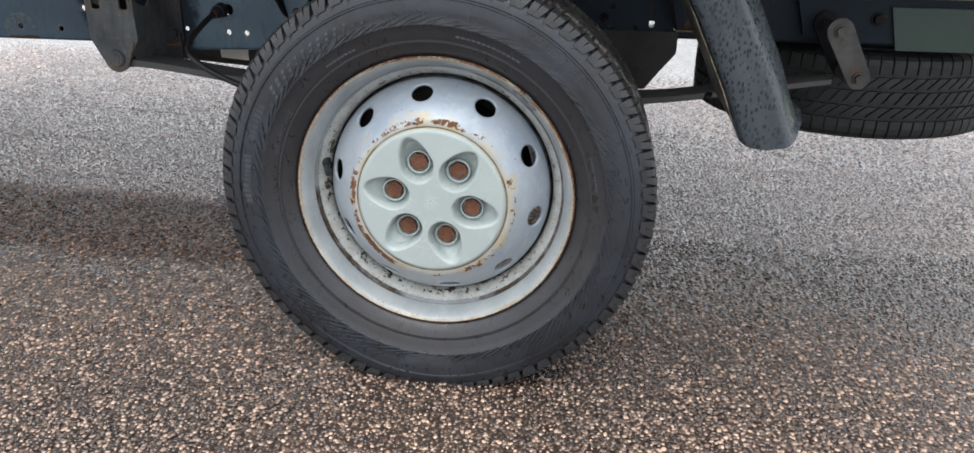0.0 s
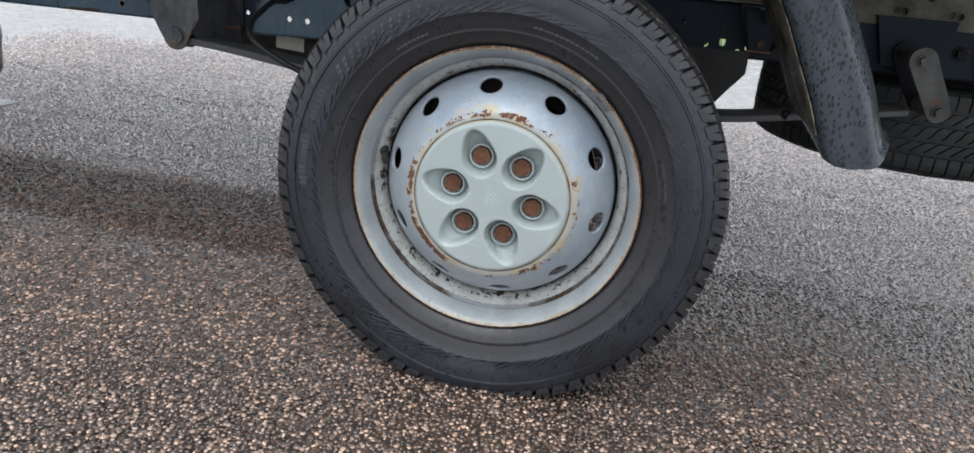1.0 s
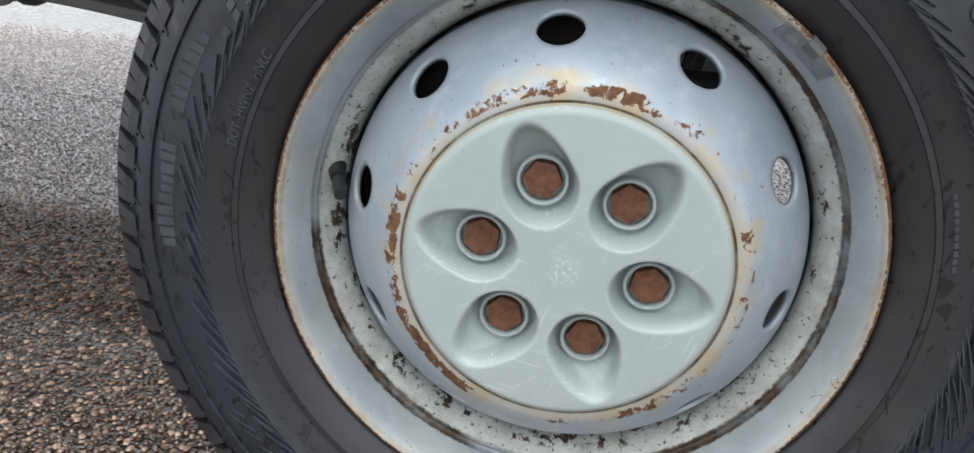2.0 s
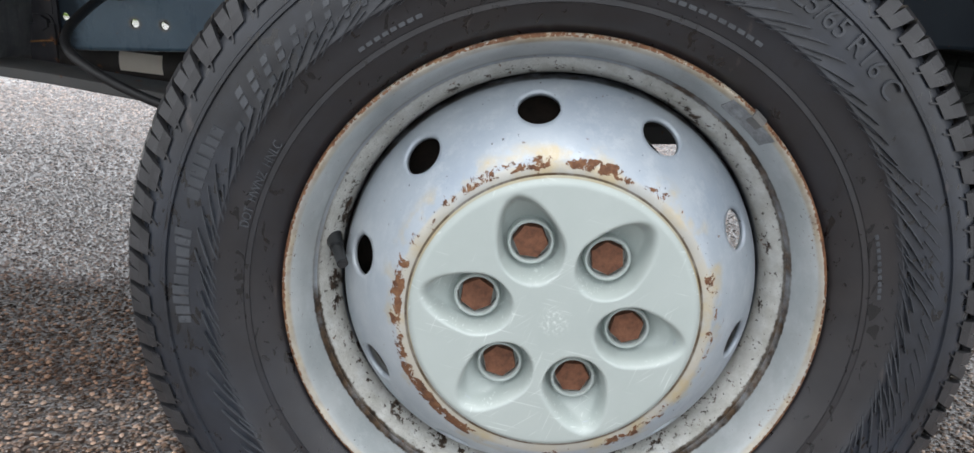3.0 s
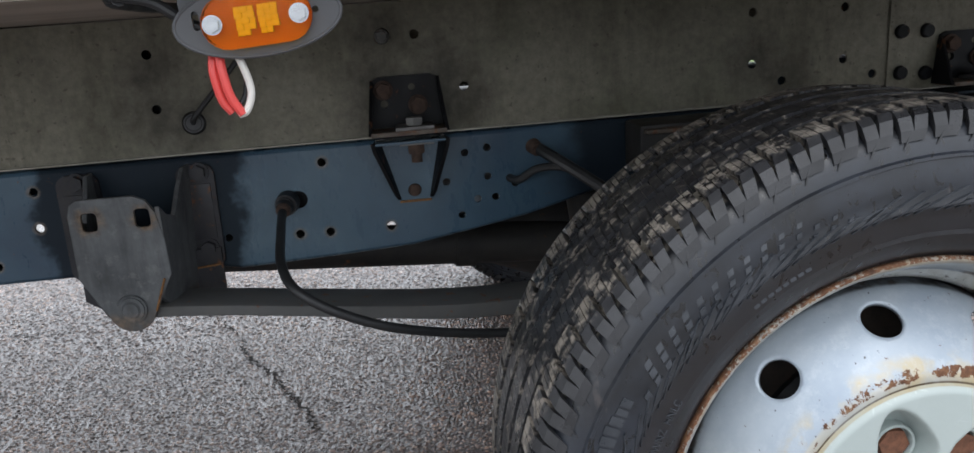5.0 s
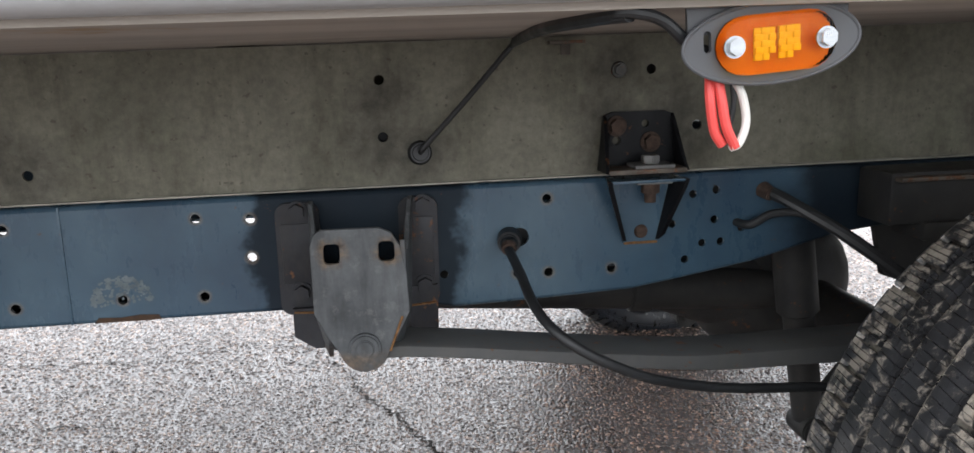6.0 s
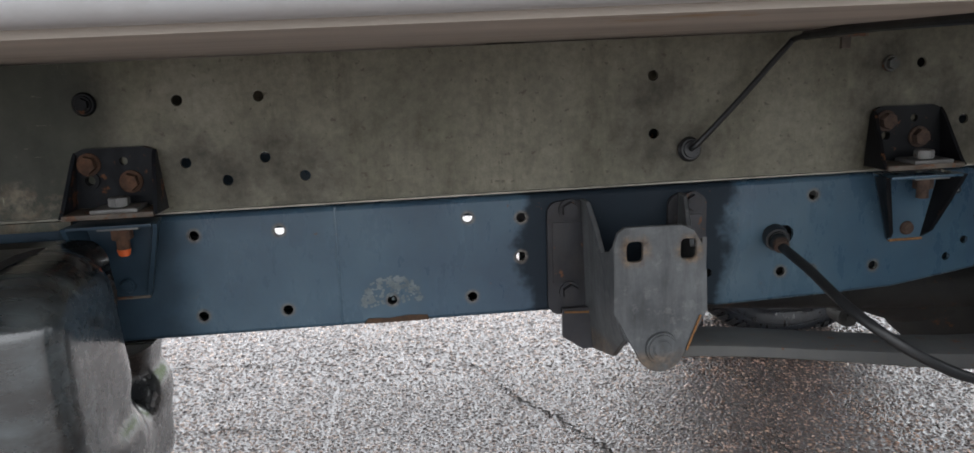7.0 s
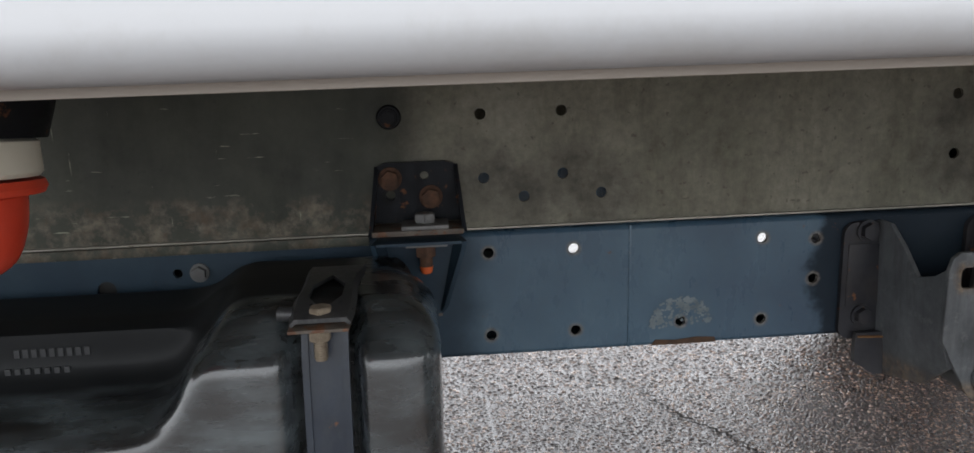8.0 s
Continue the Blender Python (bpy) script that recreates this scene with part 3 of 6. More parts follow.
def mat_muddy():
    a = Mat("muddy_black_liner", rough=0.5)
    c = a.ramp(a.noise(9, 5), (0.3, (0.005, 0.0052, 0.006)), (0.7, (0.014, 0.0138, 0.0138)))
    run = a.noise(46, 3, 0.5, stretch=(0.3, 1.3, 0.09), dist=0.5)
    mud = a.ramp(a.math("ABSOLUTE", a.math("SUBTRACT", run, 0.56)), (0.008, 0.9), (0.022, 0.0))
    mud = a.math("MULTIPLY", mud, a.ramp(a.noise(12, 4), (0.40, 0.0), (0.52, 1.0)))
    sp = a.ramp(a.noise(210, 2, 0.5, stretch=(1.0, 1.0, 0.45)), (0.63, 0.0), (0.65, 0.8))
    edge = a.math("MULTIPLY", a.band(a.xyz()[1], 0.02, 0.050, 0.008), a.ramp(a.noise(40, 6, 0.7), (0.42, 0.0), (0.6, 0.8)))
    mud = a.math("MAXIMUM", mud, edge)
    c = a.mix(mud, c, (0.30, 0.26, 0.185))
    a.put(a.mix(sp, c, (0.28, 0.25, 0.2)), "Base Color")
    a.put(a.ramp(a.noise(14, 4), (0.3, 0.35), (0.7, 0.7)), "Roughness")
    a.b.inputs["Specular IOR Level"].default_value = 0.25
    return a.m


def mat_amber():
    a = Mat("amber_lens", (1.0, 0.56, 0.05), 0.03)
    a.b.inputs["Transmission Weight"].default_value = 1.0
    a.b.inputs["IOR"].default_value = 1.2
    x, _, z = a.xyz()
    w = a.n.new("ShaderNodeTexWave")
    w.inputs["Scale"].default_value = 150
    a.l.new(a.geo, w.inputs["Vector"])
    a.bump(w.outputs["Fac"], 0.2, 0.001)
    return a.m


M_MUD, M_AMBER = mat_muddy(), mat_amber()
M_AMBER_BASE = mat_plastic("deep_amber", (0.55, 0.13, 0.004), (0.70, 0.19, 0.006), (0.2, 0.3))
M_AMBER_IN = mat_plastic("amber_reflector", (1.0, 0.66, 0.015), (1.0, 0.80, 0.05), (0.15, 0.25))


# ---- mesh helpers ----
SLOPE = 0.0155  # the truck stands a little nose down


def part(name, bm, material, parent=None, label="", level=True, smooth=35, at=None):
    """Links a bmesh as one mesh object under a thing or a part. level: follows the chassis slope."""
    if level:
        for v in bm.verts:
            v.co.z += SLOPE * v.co.x
    me = bpy.data.meshes.new(name)
    bmesh.ops.recalc_face_normals(bm, faces=bm.faces)
    bm.to_mesh(me)
    bm.free()
    me.materials.append(material)
    if smooth:
        me.polygons.foreach_set("use_smooth", [True] * len(me.polygons))
        me.set_sharp_from_angle(angle=radians(smooth))
    ob = new(name, me)
    ob.parent = parent
    if at:
        ob.location = at
    if label:
        ob["label"] = label
    return ob


def box(bm, lo, hi, bevel=0.0, m=None):
    """A box between two corners, with bevelled edges, into bm."""
    c = [(a + b) / 2 for a, b in zip(lo, hi)]
    s = [b - a for a, b in zip(lo, hi)]
    g = bmesh.ops.create_cube(bm, size=1.0, matrix=Matrix.LocRotScale(c, None, s))
    vs = g["verts"]
    if bevel:
        es = list({e for v in vs for e in v.link_edges})
        r = bmesh.ops.bevel(bm, geom=es, offset=bevel, segments=2, affect="EDGES", profile=0.6)
        vs = list({v for f in r["faces"] for v in f.verts} | {v for v in vs if v.is_valid})
    if m:
        bmesh.ops.transform(bm, matrix=m, verts=vs)
    return vs


def rod(bm, a, b, r, seg=16, r2=None, bevel=0.0):
    """A round bar from a to b, into bm."""
    a, b = Vector(a), Vector(b)
    d = b - a
    m = Matrix.Translation((a + b) / 2) @ d.to_track_quat("Z", "Y").to_matrix().to_4x4()
    g = bmesh.ops.create_cone(bm, cap_ends=True, segments=seg, radius1=r, radius2=r if r2 is None else r2, depth=d.length, matrix=m)
    if bevel:
        es = [e for e in {e for v in g["verts"] for e in v.link_edges} if len(e.link_faces) == 2 and e.calc_face_angle() > 1.0]
        bmesh.ops.bevel(bm, geom=es, offset=bevel, segments=2, affect="EDGES")


def bezier(points, n=10):
    """A smooth line through the points (Catmull-Rom)."""
    p = [Vector(q) for q in points]
    p = [2 * p[0] - p[1], *p, 2 * p[-1] - p[-2]]
    out = []
    for i in range(1, len(p) - 2):
        for k in range(n):
            t = k / n
            a, b, c, d = p[i - 1], p[i], p[i + 1], p[i + 2]
            out.append(0.5 * (2 * b + (c - a) * t + (2 * a - 5 * b + 4 * c - d) * t * t + (3 * b - a - 3 * c + d) * t ** 3))
    return out + [p[-2]]


def tube(bm, points, r, seg=10, n=10, smooth=True):
    """A bent round tube through the points."""
    line = bezier(points, n) if smooth else [Vector(p) for p in points]
    rings, side = [], None
    for i, p in enumerate(line):
        d = (line[min(i + 1, len(line) - 1)] - line[max(i - 1, 0)]).normalized()
        if side is None:
            side = d.orthogonal().normalized()
        side = (side - d * side.dot(d)).normalized()
        up = d.cross(side)
        rings.append([bm.verts.new(p + r * (math.cos(2 * math.pi * k / seg) * side + math.sin(2 * math.pi * k / seg) * up)) for k in range(seg)])
    for a, b in zip(rings, rings[1:]):
        for k in range(seg):
            bm.faces.new((a[k], a[(k + 1) % seg], b[(k + 1) % seg], b[k]))
    bm.faces.new(rings[0]), bm.faces.new(rings[-1])


def outline(bm, loop, y, thick, holes=(), bevel=0.0):
    """A plate in the xz plane at y, thick behind it, with round or other holes cut through."""
    edges = []
    for ring in (loop, *holes):
        vs = [bm.verts.new((x, y, z)) for x, z in ring]
        edges += [bm.edges.new((vs[k], vs[(k + 1) % len(vs)])) for k in range(len(vs))]
    faces = [g for g in bmesh.ops.triangle_fill(bm, edges=edges, use_beauty=True)["geom"] if isinstance(g, bmesh.types.BMFace)]
    r = bmesh.ops.extrude_face_region(bm, geom=faces)
    bmesh.ops.translate(bm, verts=[g for g in r["geom"] if isinstance(g, bmesh.types.BMVert)], vec=(0, thick, 0))


def ring2(x, z, r, n=16, squash=1.0):
    return [(x + r * math.cos(2 * math.pi * k / n), z + squash * r * math.sin(2 * math.pi * k / n)) for k in range(n)]


def rounded(x0, z0, x1, z1, r, n=5):
    out = []
    for cx, cz, a in ((x1 - r, z1 - r, 0), (x0 + r, z1 - r, 90), (x0 + r, z0 + r, 180), (x1 - r, z0 + r, 270)):
        out += [(cx + r * math.cos(radians(a + 90 * k / n)), cz + r * math.sin(radians(a + 90 * k / n))) for k in range(n + 1)]
    return out


def hex_bolt(bm, x, y, z, r=0.011, h=0.009, washer=0.0, turn=0.0):
    """A hexagon head facing -y, on y, with a washer."""
    if washer:
        rod(bm, (x, y, z), (x, y - 0.003, z), washer, 20)
        y -= 0.003
    m = Matrix.Translation((x, y - h / 2, z)) @ pose(0, 0, 0, 90, 0, 0) @ pose(0, 0, 0, 0, 0, turn)
    g = bmesh.ops.create_cone(bm, cap_ends=True, segments=6, radius1=r, radius2=r * 0.97, depth=h, matrix=m)


def revolve(bm, profile, seg=128, close=False):
    """Turns a profile of (radius, y) about the y axis; angle 0 is up and grows clockwise seen from -y."""
    rings = []
    for r, y in profile:
        rings.append([bm.verts.new((r * math.sin(2 * math.pi * k / seg), y, r * math.cos(2 * math.pi * k / seg))) for k in range(seg)])
    pairs = list(zip(rings, rings[1:])) + ([(rings[-1], rings[0])] if close else [])
    for a, b in pairs:
        for k in range(seg):
            bm.faces.new((a[k], a[(k + 1) % seg], b[(k + 1) % seg], b[k]))


def spline2(points, n=6):
    return [(v.x, v.y) for v in bezier([(a, b, 0) for a, b in points], n)]


# ---- the ground and what lies far off ----
bm = bmesh.new()
bmesh.ops.create_grid(bm, x_segments=60, y_segments=60, size=400)
ground = part("ground", bm, M_ASPHALT, level=False, smooth=0)
tagged(ground, "wet brown-grey asphalt with exposed pebbles", "ground", kind="structure")


def mat_pebble():
    a = Mat("wet_pebbles", rough=0.3)
    isl = a.n.new("ShaderNodeNewGeometry").outputs["Random Per Island"]
    c = a.ramp(isl, (0.0, (0.016, 0.013, 0.011)), (0.28, (0.050, 0.040, 0.035)), (0.5, (0.130, 0.108, 0.096)), (0.75, (0.29, 0.24, 0.205)), (1.0, (0.64, 0.56, 0.49)))
    c = a.mix(a.ramp(a.noise(700, 4), (0.35, 0.0), (0.7, 0.45)), c, (0.10, 0.08, 0.065))
    tint = a.ramp(a.noise(1.7, 4, 0.55), (0.32, (0.72, 0.68, 0.66)), (0.68, (1.15, 1.02, 0.92)))
    a.put(ground_zones(a, a.mix(1.0, c, tint, "MULTIPLY"), 0.8), "Base Color")
    a.put(a.ramp(a.noise(5, 5), (0.3, 0.16), (0.7, 0.34)), "Roughness")
    a.b.inputs["Coat Roughness"].default_value = 0.12
    a.bump(a.noise(900, 3), 0.25, 0.0008)
    return a.m


def pebble_sheet(x0, x1, y0, y1, pitch):
    """Thousands of low stones, half sunk in the binder."""
    g = np.random.default_rng(21)
    nx, ny = int((x1 - x0) / pitch), int((y1 - y0) / pitch)
    cx, cy = np.meshgrid(x0 + pitch * (np.arange(nx) + 0.5), y0 + pitch * (np.arange(ny) + 0.5))
    cx, cy = (cx + g.uniform(-0.42, 0.42, cx.shape) * pitch).ravel(), (cy + g.uniform(-0.42, 0.42, cy.shape) * pitch).ravel()
    thin = np.minimum(np.minimum(cx + 2.9, 2.3 - cx), 2.9 - cy) / 0.4
    keep = g.random(cx.size) < 0.95 * np.clip(thin, 0, 1)
    cx, cy = cx[keep], cy[keep]
    n = cx.size
    size = pitch * g.uniform(0.36, 0.74, n)
    high = size * g.uniform(0.12, 0.46, n)
    turn, squeeze = g.uniform(0, 6.283, n), g.uniform(0.5, 1.0, n)
    k = 5
    ang = 2 * np.pi * np.arange(k) / k
    co = np.zeros((n, 2 * k + 1, 3))
    for ring, (f, h) in enumerate(((1.0, -0.0006), (0.68, 1.0))):
        rad = size[:, None] * f * g.uniform(0.78, 1.15, (n, k))
        lx, ly = rad * np.cos(ang), rad * np.sin(ang) * squeeze[:, None]
        c, s_ = np.cos(turn)[:, None], np.sin(turn)[:, None]
        co[:, ring * k:ring * k + k, 0] = cx[:, None] + lx * c - ly * s_
        co[:, ring * k:ring * k + k, 1] = cy[:, None] + lx * s_ + ly * c
        co[:, ring * k:ring * k + k, 2] = h if ring == 0 else high[:, None] * g.uniform(0.6, 1.0, (n, k))
    co[:, 2 * k] = np.stack([cx, cy, high * 1.12], 1)
    quads = np.array([(j, (j + 1) % k, k + (j + 1) % k, k + j) for j in range(k)])
    tris = np.array([(k + j, k + (j + 1) % k, 2 * k) for j in range(k)])
    base = (np.arange(n) * (2 * k + 1))[:, None, None]
    loops = np.concatenate([(base + quads).reshape(n, -1), (base + tris).reshape(n, -1)], 1).ravel()
    sizes = np.tile(np.array([4] * k + [3] * k), n)
    starts = np.concatenate([[0], np.cumsum(sizes)[:-1]])
    me = bpy.data.meshes.new("pebbles")
    me.vertices.add(n * (2 * k + 1))
    me.vertices.foreach_set("co", co.ravel())
    me.loops.add(loops.size)
    me.loops.foreach_set("vertex_index", loops)
    me.polygons.add(sizes.size)
    me.polygons.foreach_set("loop_start", starts)
    me.polygons.foreach_set("use_smooth", np.ones(sizes.size, bool))
    me.update(calc_edges=True)
    me.validate()
    return me


M_PEBBLE = mat_pebble()
for area in ((-1.25, 1.25, -0.42, 1.5, 0.0085), (-2.7, -1.25, 0.3, 1.5, 0.0095), (1.25, 2.2, 0.2, 1.5, 0.0095), (-2.9, 2.3, 1.5, 2.9, 0.0115)):
    stones = new("pebbles", pebble_sheet(*area))
    stones.data.materials.append(M_PEBBLE)
    tagged(stones, "wet brown and grey pebbles set in the asphalt", "pebbles", kind="stuff")


def mat_grass():
    a = Mat("grass_blades", rough=0.6)
    a.put(a.ramp(a.noise(3, 5), (0.3, (0.06, 0.12, 0.02)), (0.7, (0.16, 0.24, 0.04))), "Base Color")
    return a.m


bm = bmesh.new()
rng = random.Random(4)
for k in range(9000):
    x, y = rng.uniform(-14, 16), 5.6 + 8 * rng.random() ** 1.6
    h, a, w = rng.uniform(0.05, 0.13), rng.uniform(0, 6.28), rng.uniform(0.006, 0.014)
    dx, dy = math.cos(a) * w, math.sin(a) * w
    bm.faces.new([bm.verts.new(p) for p in ((x - dx, y - dy, 0), (x + dx, y + dy, 0), (x + dy * 3, y - dx * 3, h))])
box(bm, (-60, 5.6, 0.0), (60, 60, 0.015))
lawn = part("grass", bm, mat_grass(), level=False, smooth=0)
tagged(lawn, "bright green mown grass verge beside the asphalt", "grass", kind="stuff")

def crack(points, width):
    """A thin open joint in the asphalt, uneven along its length."""
    bm = bmesh.new()
    rng = random.Random(len(points) * 7 + int(100 * width))
    line = bezier([(x, y, 0) for x, y in points], 14)
    prev = None
    for i, v in enumerate(line):
        d = (line[min(i + 1, len(line) - 1)] - line[max(i - 1, 0)]).normalized()
        n = Vector((-d.y, d.x, 0))
        off, w = rng.uniform(-0.008, 0.008), width * rng.uniform(0.05, 0.8)
        row = [bm.verts.new(v + n * (off + w) + Vector((0, 0, 0.0040))), bm.verts.new(v + n * off + Vector((0, 0, 0.0044))), bm.verts.new(v + n * (off - w) + Vector((0, 0, 0.0040)))]
        if prev:
            bm.faces.new((prev[0], row[0], row[1], prev[1])), bm.faces.new((prev[1], row[1], row[2], prev[2]))
        prev = row
    ob = part("asphalt_crack", bm, M_CRACK, None, level=False, smooth=0)
    tagged(ob, "dark uneven crack filled with grit in the asphalt", "crack", kind="structure")


M_CRACK = mat_rust("wet_crack_grit", (0.008, 0.006, 0.005), (0.04, 0.03, 0.024), 200)
crack([(-0.86, 1.46), (-0.83, 1.34), (-0.765, 1.245), (-0.72, 1.14), (-0.66, 1.02), (-0.63, 0.93)], 0.008)
crack([(-0.86, 1.46), (-0.95, 1.62), (-1.02, 1.70), (-1.20, 1.74)], 0.004)
crack([(-1.75, 1.22), (-1.60, 1.27), (-1.50, 1.28), (-1.36, 1.26)], 0.004)
crack([(-2.4, 1.9), (-1.9, 1.72), (-1.5, 1.66), (-1.1, 1.78), (-0.7, 1.86)], 0.004)

bm = bmesh.new()
box(bm, (-2.6, 1.22, 0.0), (-1.9, 1.32, 0.003))
tagged(part("road_marking", bm, M_LINE, level=False, smooth=0), "worn white painted line on the asphalt", "road marking", kind="structure")

# ---- the truck ----
truck = new("truck")
tagged(truck, "white box truck on a dark blue chassis, parked on wet asphalt", "truck")
MID = 0.965  # the truck's middle line

# ---- wheels ----
HUB = 0.335


def grown(bm):
    """Brings the tyre's drawn section to the size of the one on the wheel."""
    for v in bm.verts:
        r = math.hypot(v.co.x, v.co.z)
        f = (0.2245 + (r - 0.2165) * 1.031) / r
        v.co = Vector((v.co.x * f, (v.co.y - 0.149) * 1.03 + TYRE_MID, v.co.z * f))
    return bm


TYRE_MID = 0.1365


def tyre_mesh(flat):
    """The tyre's carcass, rim bead to rim bead."""
    bm = bmesh.new()
    side = [(0.2165, 0.074), (0.2225, 0.066), (0.229, 0.0585), (0.237, 0.0535), (0.243, 0.0505), (0.2435, 0.0490), (0.2475, 0.0488), (0.248, 0.0478),
            (0.258, 0.0440), (0.268, 0.0412), (0.2695, 0.0398), (0.2720, 0.0397), (0.2735, 0.0405), (0.285, 0.0392), (0.2955, 0.0396), (0.306, 0.0412), (0.3070, 0.0391), (0.3095, 0.0394), (0.3108, 0.0424),
            (0.3185, 0.0440), (0.326, 0.0482), (0.3305, 0.0535), (0.3335, 0.0600), (0.3358, 0.0700), (0.3365, 0.0900), (0.3372, 0.1200), (0.3375, 0.149)]
    full = side + [(r, 0.298 - y) for r, y in reversed(side[:-1])]
    revolve(bm, full, 160)
    return grown(bm)


def squash(bm, low):
    """Flattens the foot of the tyre where it bears on the ground."""
    for v in bm.verts:
        if v.co.z < low + 0.05:
            f = (low + 0.05 - v.co.z) / 0.05
            v.co.y += 0.010 * f * (-1 if v.co.y < TYRE_MID else 1) * min(1, abs(v.co.y - TYRE_MID) / 0.1)
        if v.co.z < low:
            v.co.z = low + 0.08 * (v.co.z - low)


def quad_block(bm, rows, a0, a1, depth, lean=0.0):
    """A tread block over the angles a0..a1: rows of (radius, y) across the tread, sunk by depth at its foot. lean: angle added along the row."""
    n = len(rows)
    grid = {}
    for i, (r, y) in enumerate(rows):
        for j, a in enumerate((a0, a1)):
            w = a + lean * i / max(1, n - 1)
            s, c = math.sin(w), math.cos(w)
            grid[i, j, 0] = bm.verts.new((r * s, y, r * c))
            d = depth[i] if isinstance(depth, list) else depth
            grid[i, j, 1] = bm.verts.new(((r - d[0]) * s, y + d[1], (r - d[0]) * c))
    for i in range(n - 1):
        bm.faces.new((grid[i, 0, 0], grid[i, 1, 0], grid[i + 1, 1, 0], grid[i + 1, 0, 0]))
        for j in (0, 1):
            bm.faces.new((grid[i, j, 0], grid[i + 1, j, 0], grid[i + 1, j, 1], grid[i, j, 1]))
    for i in (0, n - 1):
        bm.faces.new((grid[i, 0, 0], grid[i, 1, 0], grid[i, 1, 1], grid[i, 0, 1]))


PITCHES = 76


def spare_tread_mesh():
    """Worn tread: square shoulder blocks and three ribs of slanted blocks."""
    bm = bmesh.new()
    count = 84
    step = 2 * math.pi / count
    for k in range(count):
        a = k * step
        for near in (True, False):
            def yy(y):
                return y if near else 0.298 - y
            sg, o = (1, 0.0) if near else (-1, 0.4 * step)
            top = [(0.3440, yy(0.093)), (0.3438, yy(0.074)), (0.3415, yy(0.0605)), (0.3360, yy(0.0520)), (0.3270, yy(0.0460)), (0.3200, yy(0.0445))]
            dep = [(0.008, 0), (0.008, 0), (0.006, sg * 0.004), (0.004, sg * 0.006), (0.001, sg * 0.005), (0.0, sg * 0.003)]
            quad_block(bm, top, a + o, a + o + 0.86 * step, dep, lean=0.0)
            rib = [(0.3445, yy(0.1010)), (0.3450, yy(0.1100)), (0.3452, yy(0.1180)), (0.3453, yy(0.1260))]
            quad_block(bm, rib, a + o, a + o + 0.80 * step, (0.0078, 0), lean=0.95 * step * sg)
        mid = [(0.3454, 0.1345), (0.3455, 0.142), (0.3455, 0.156), (0.3454, 0.1635)]
        quad_block(bm, mid, a, a + 0.80 * step, (0.008, 0), lean=0.8 * step)
    return grown(bm)


def tread_mesh():
    """Shoulder lugs and ribs with slanted cuts and fine sipes."""
    bm = bmesh.new()
    rng = random.Random(11)
    step = 2 * math.pi / PITCHES
    for k in range(PITCHES):
        a = k * step
        for near in (True, False):
            def yy(y):
                return y if near else 0.298 - y
            o = 0.0 if near else 0.5 * step
            sg = 1 if near else -1
            # shoulder lug: three slats with fine sipes, ending at the crown's edge
            top = [(0.3458, yy(0.091)), (0.3456, yy(0.074)), (0.3446, yy(0.0600)), (0.3400, yy(0.0515)), (0.3305, yy(0.0462)), (0.3225, yy(0.0443))]
            dep = [(0.008, 0), (0.008, 0), (0.006, sg * 0.004), (0.004, sg * 0.006), (0.001, sg * 0.005), (0.0, sg * 0.003)]
            # two slats a lug, the first longer, each with a fine sipe across its crown
            for u, v, n in ((0.02, 0.40, 6), (0.44, 0.82, 6)):
                m = (u + v) / 2
                for p, q in ((u, m - 0.012), (m + 0.012, v)):
                    quad_block(bm, top[:3], a + o + p * step, a + o + q * step, dep[:3], lean=-0.10 * step * sg)
                quad_block(bm, top[2:n], a + o + (u - 0.06) * step, a + o + (v - 0.06) * step, dep[2:n], lean=(-0.42 if u < 0.2 else -0.14) * step * sg)
            # a shallow moulded hook on the side below each lug
            foot = [(0.3290, yy(0.0459)), (0.3240, yy(0.0443)), (0.3175, yy(0.0430))]
            quad_block(bm, foot, a + o + 0.60 * step, a + o + 0.66 * step, [(0.0, sg * 0.003)] * 3, lean=-0.35 * step)
            # second rib
            rib = [(0.3452, yy(0.0985)), (0.3456, yy(0.112)), (0.3458, yy(0.1245))]
            for u, v in ((0.0, 0.31), (0.335, 0.645), (0.67, 0.98)):
                quad_block(bm, rib, a + o + u * step + 0.3 * step, a + o + v * step + 0.3 * step, (0.0078, 0), lean=0.16 * step * sg)
        mid = [(0.3459, 0.1345), (0.3460, 0.149), (0.3459, 0.1635)]
        for u, v in ((0.0, 0.31), (0.335, 0.645), (0.67, 0.98)):
            quad_block(bm, mid, a + u * step, a + v * step, (0.008, 0), lean=0.12 * step)
    return grown(bm)


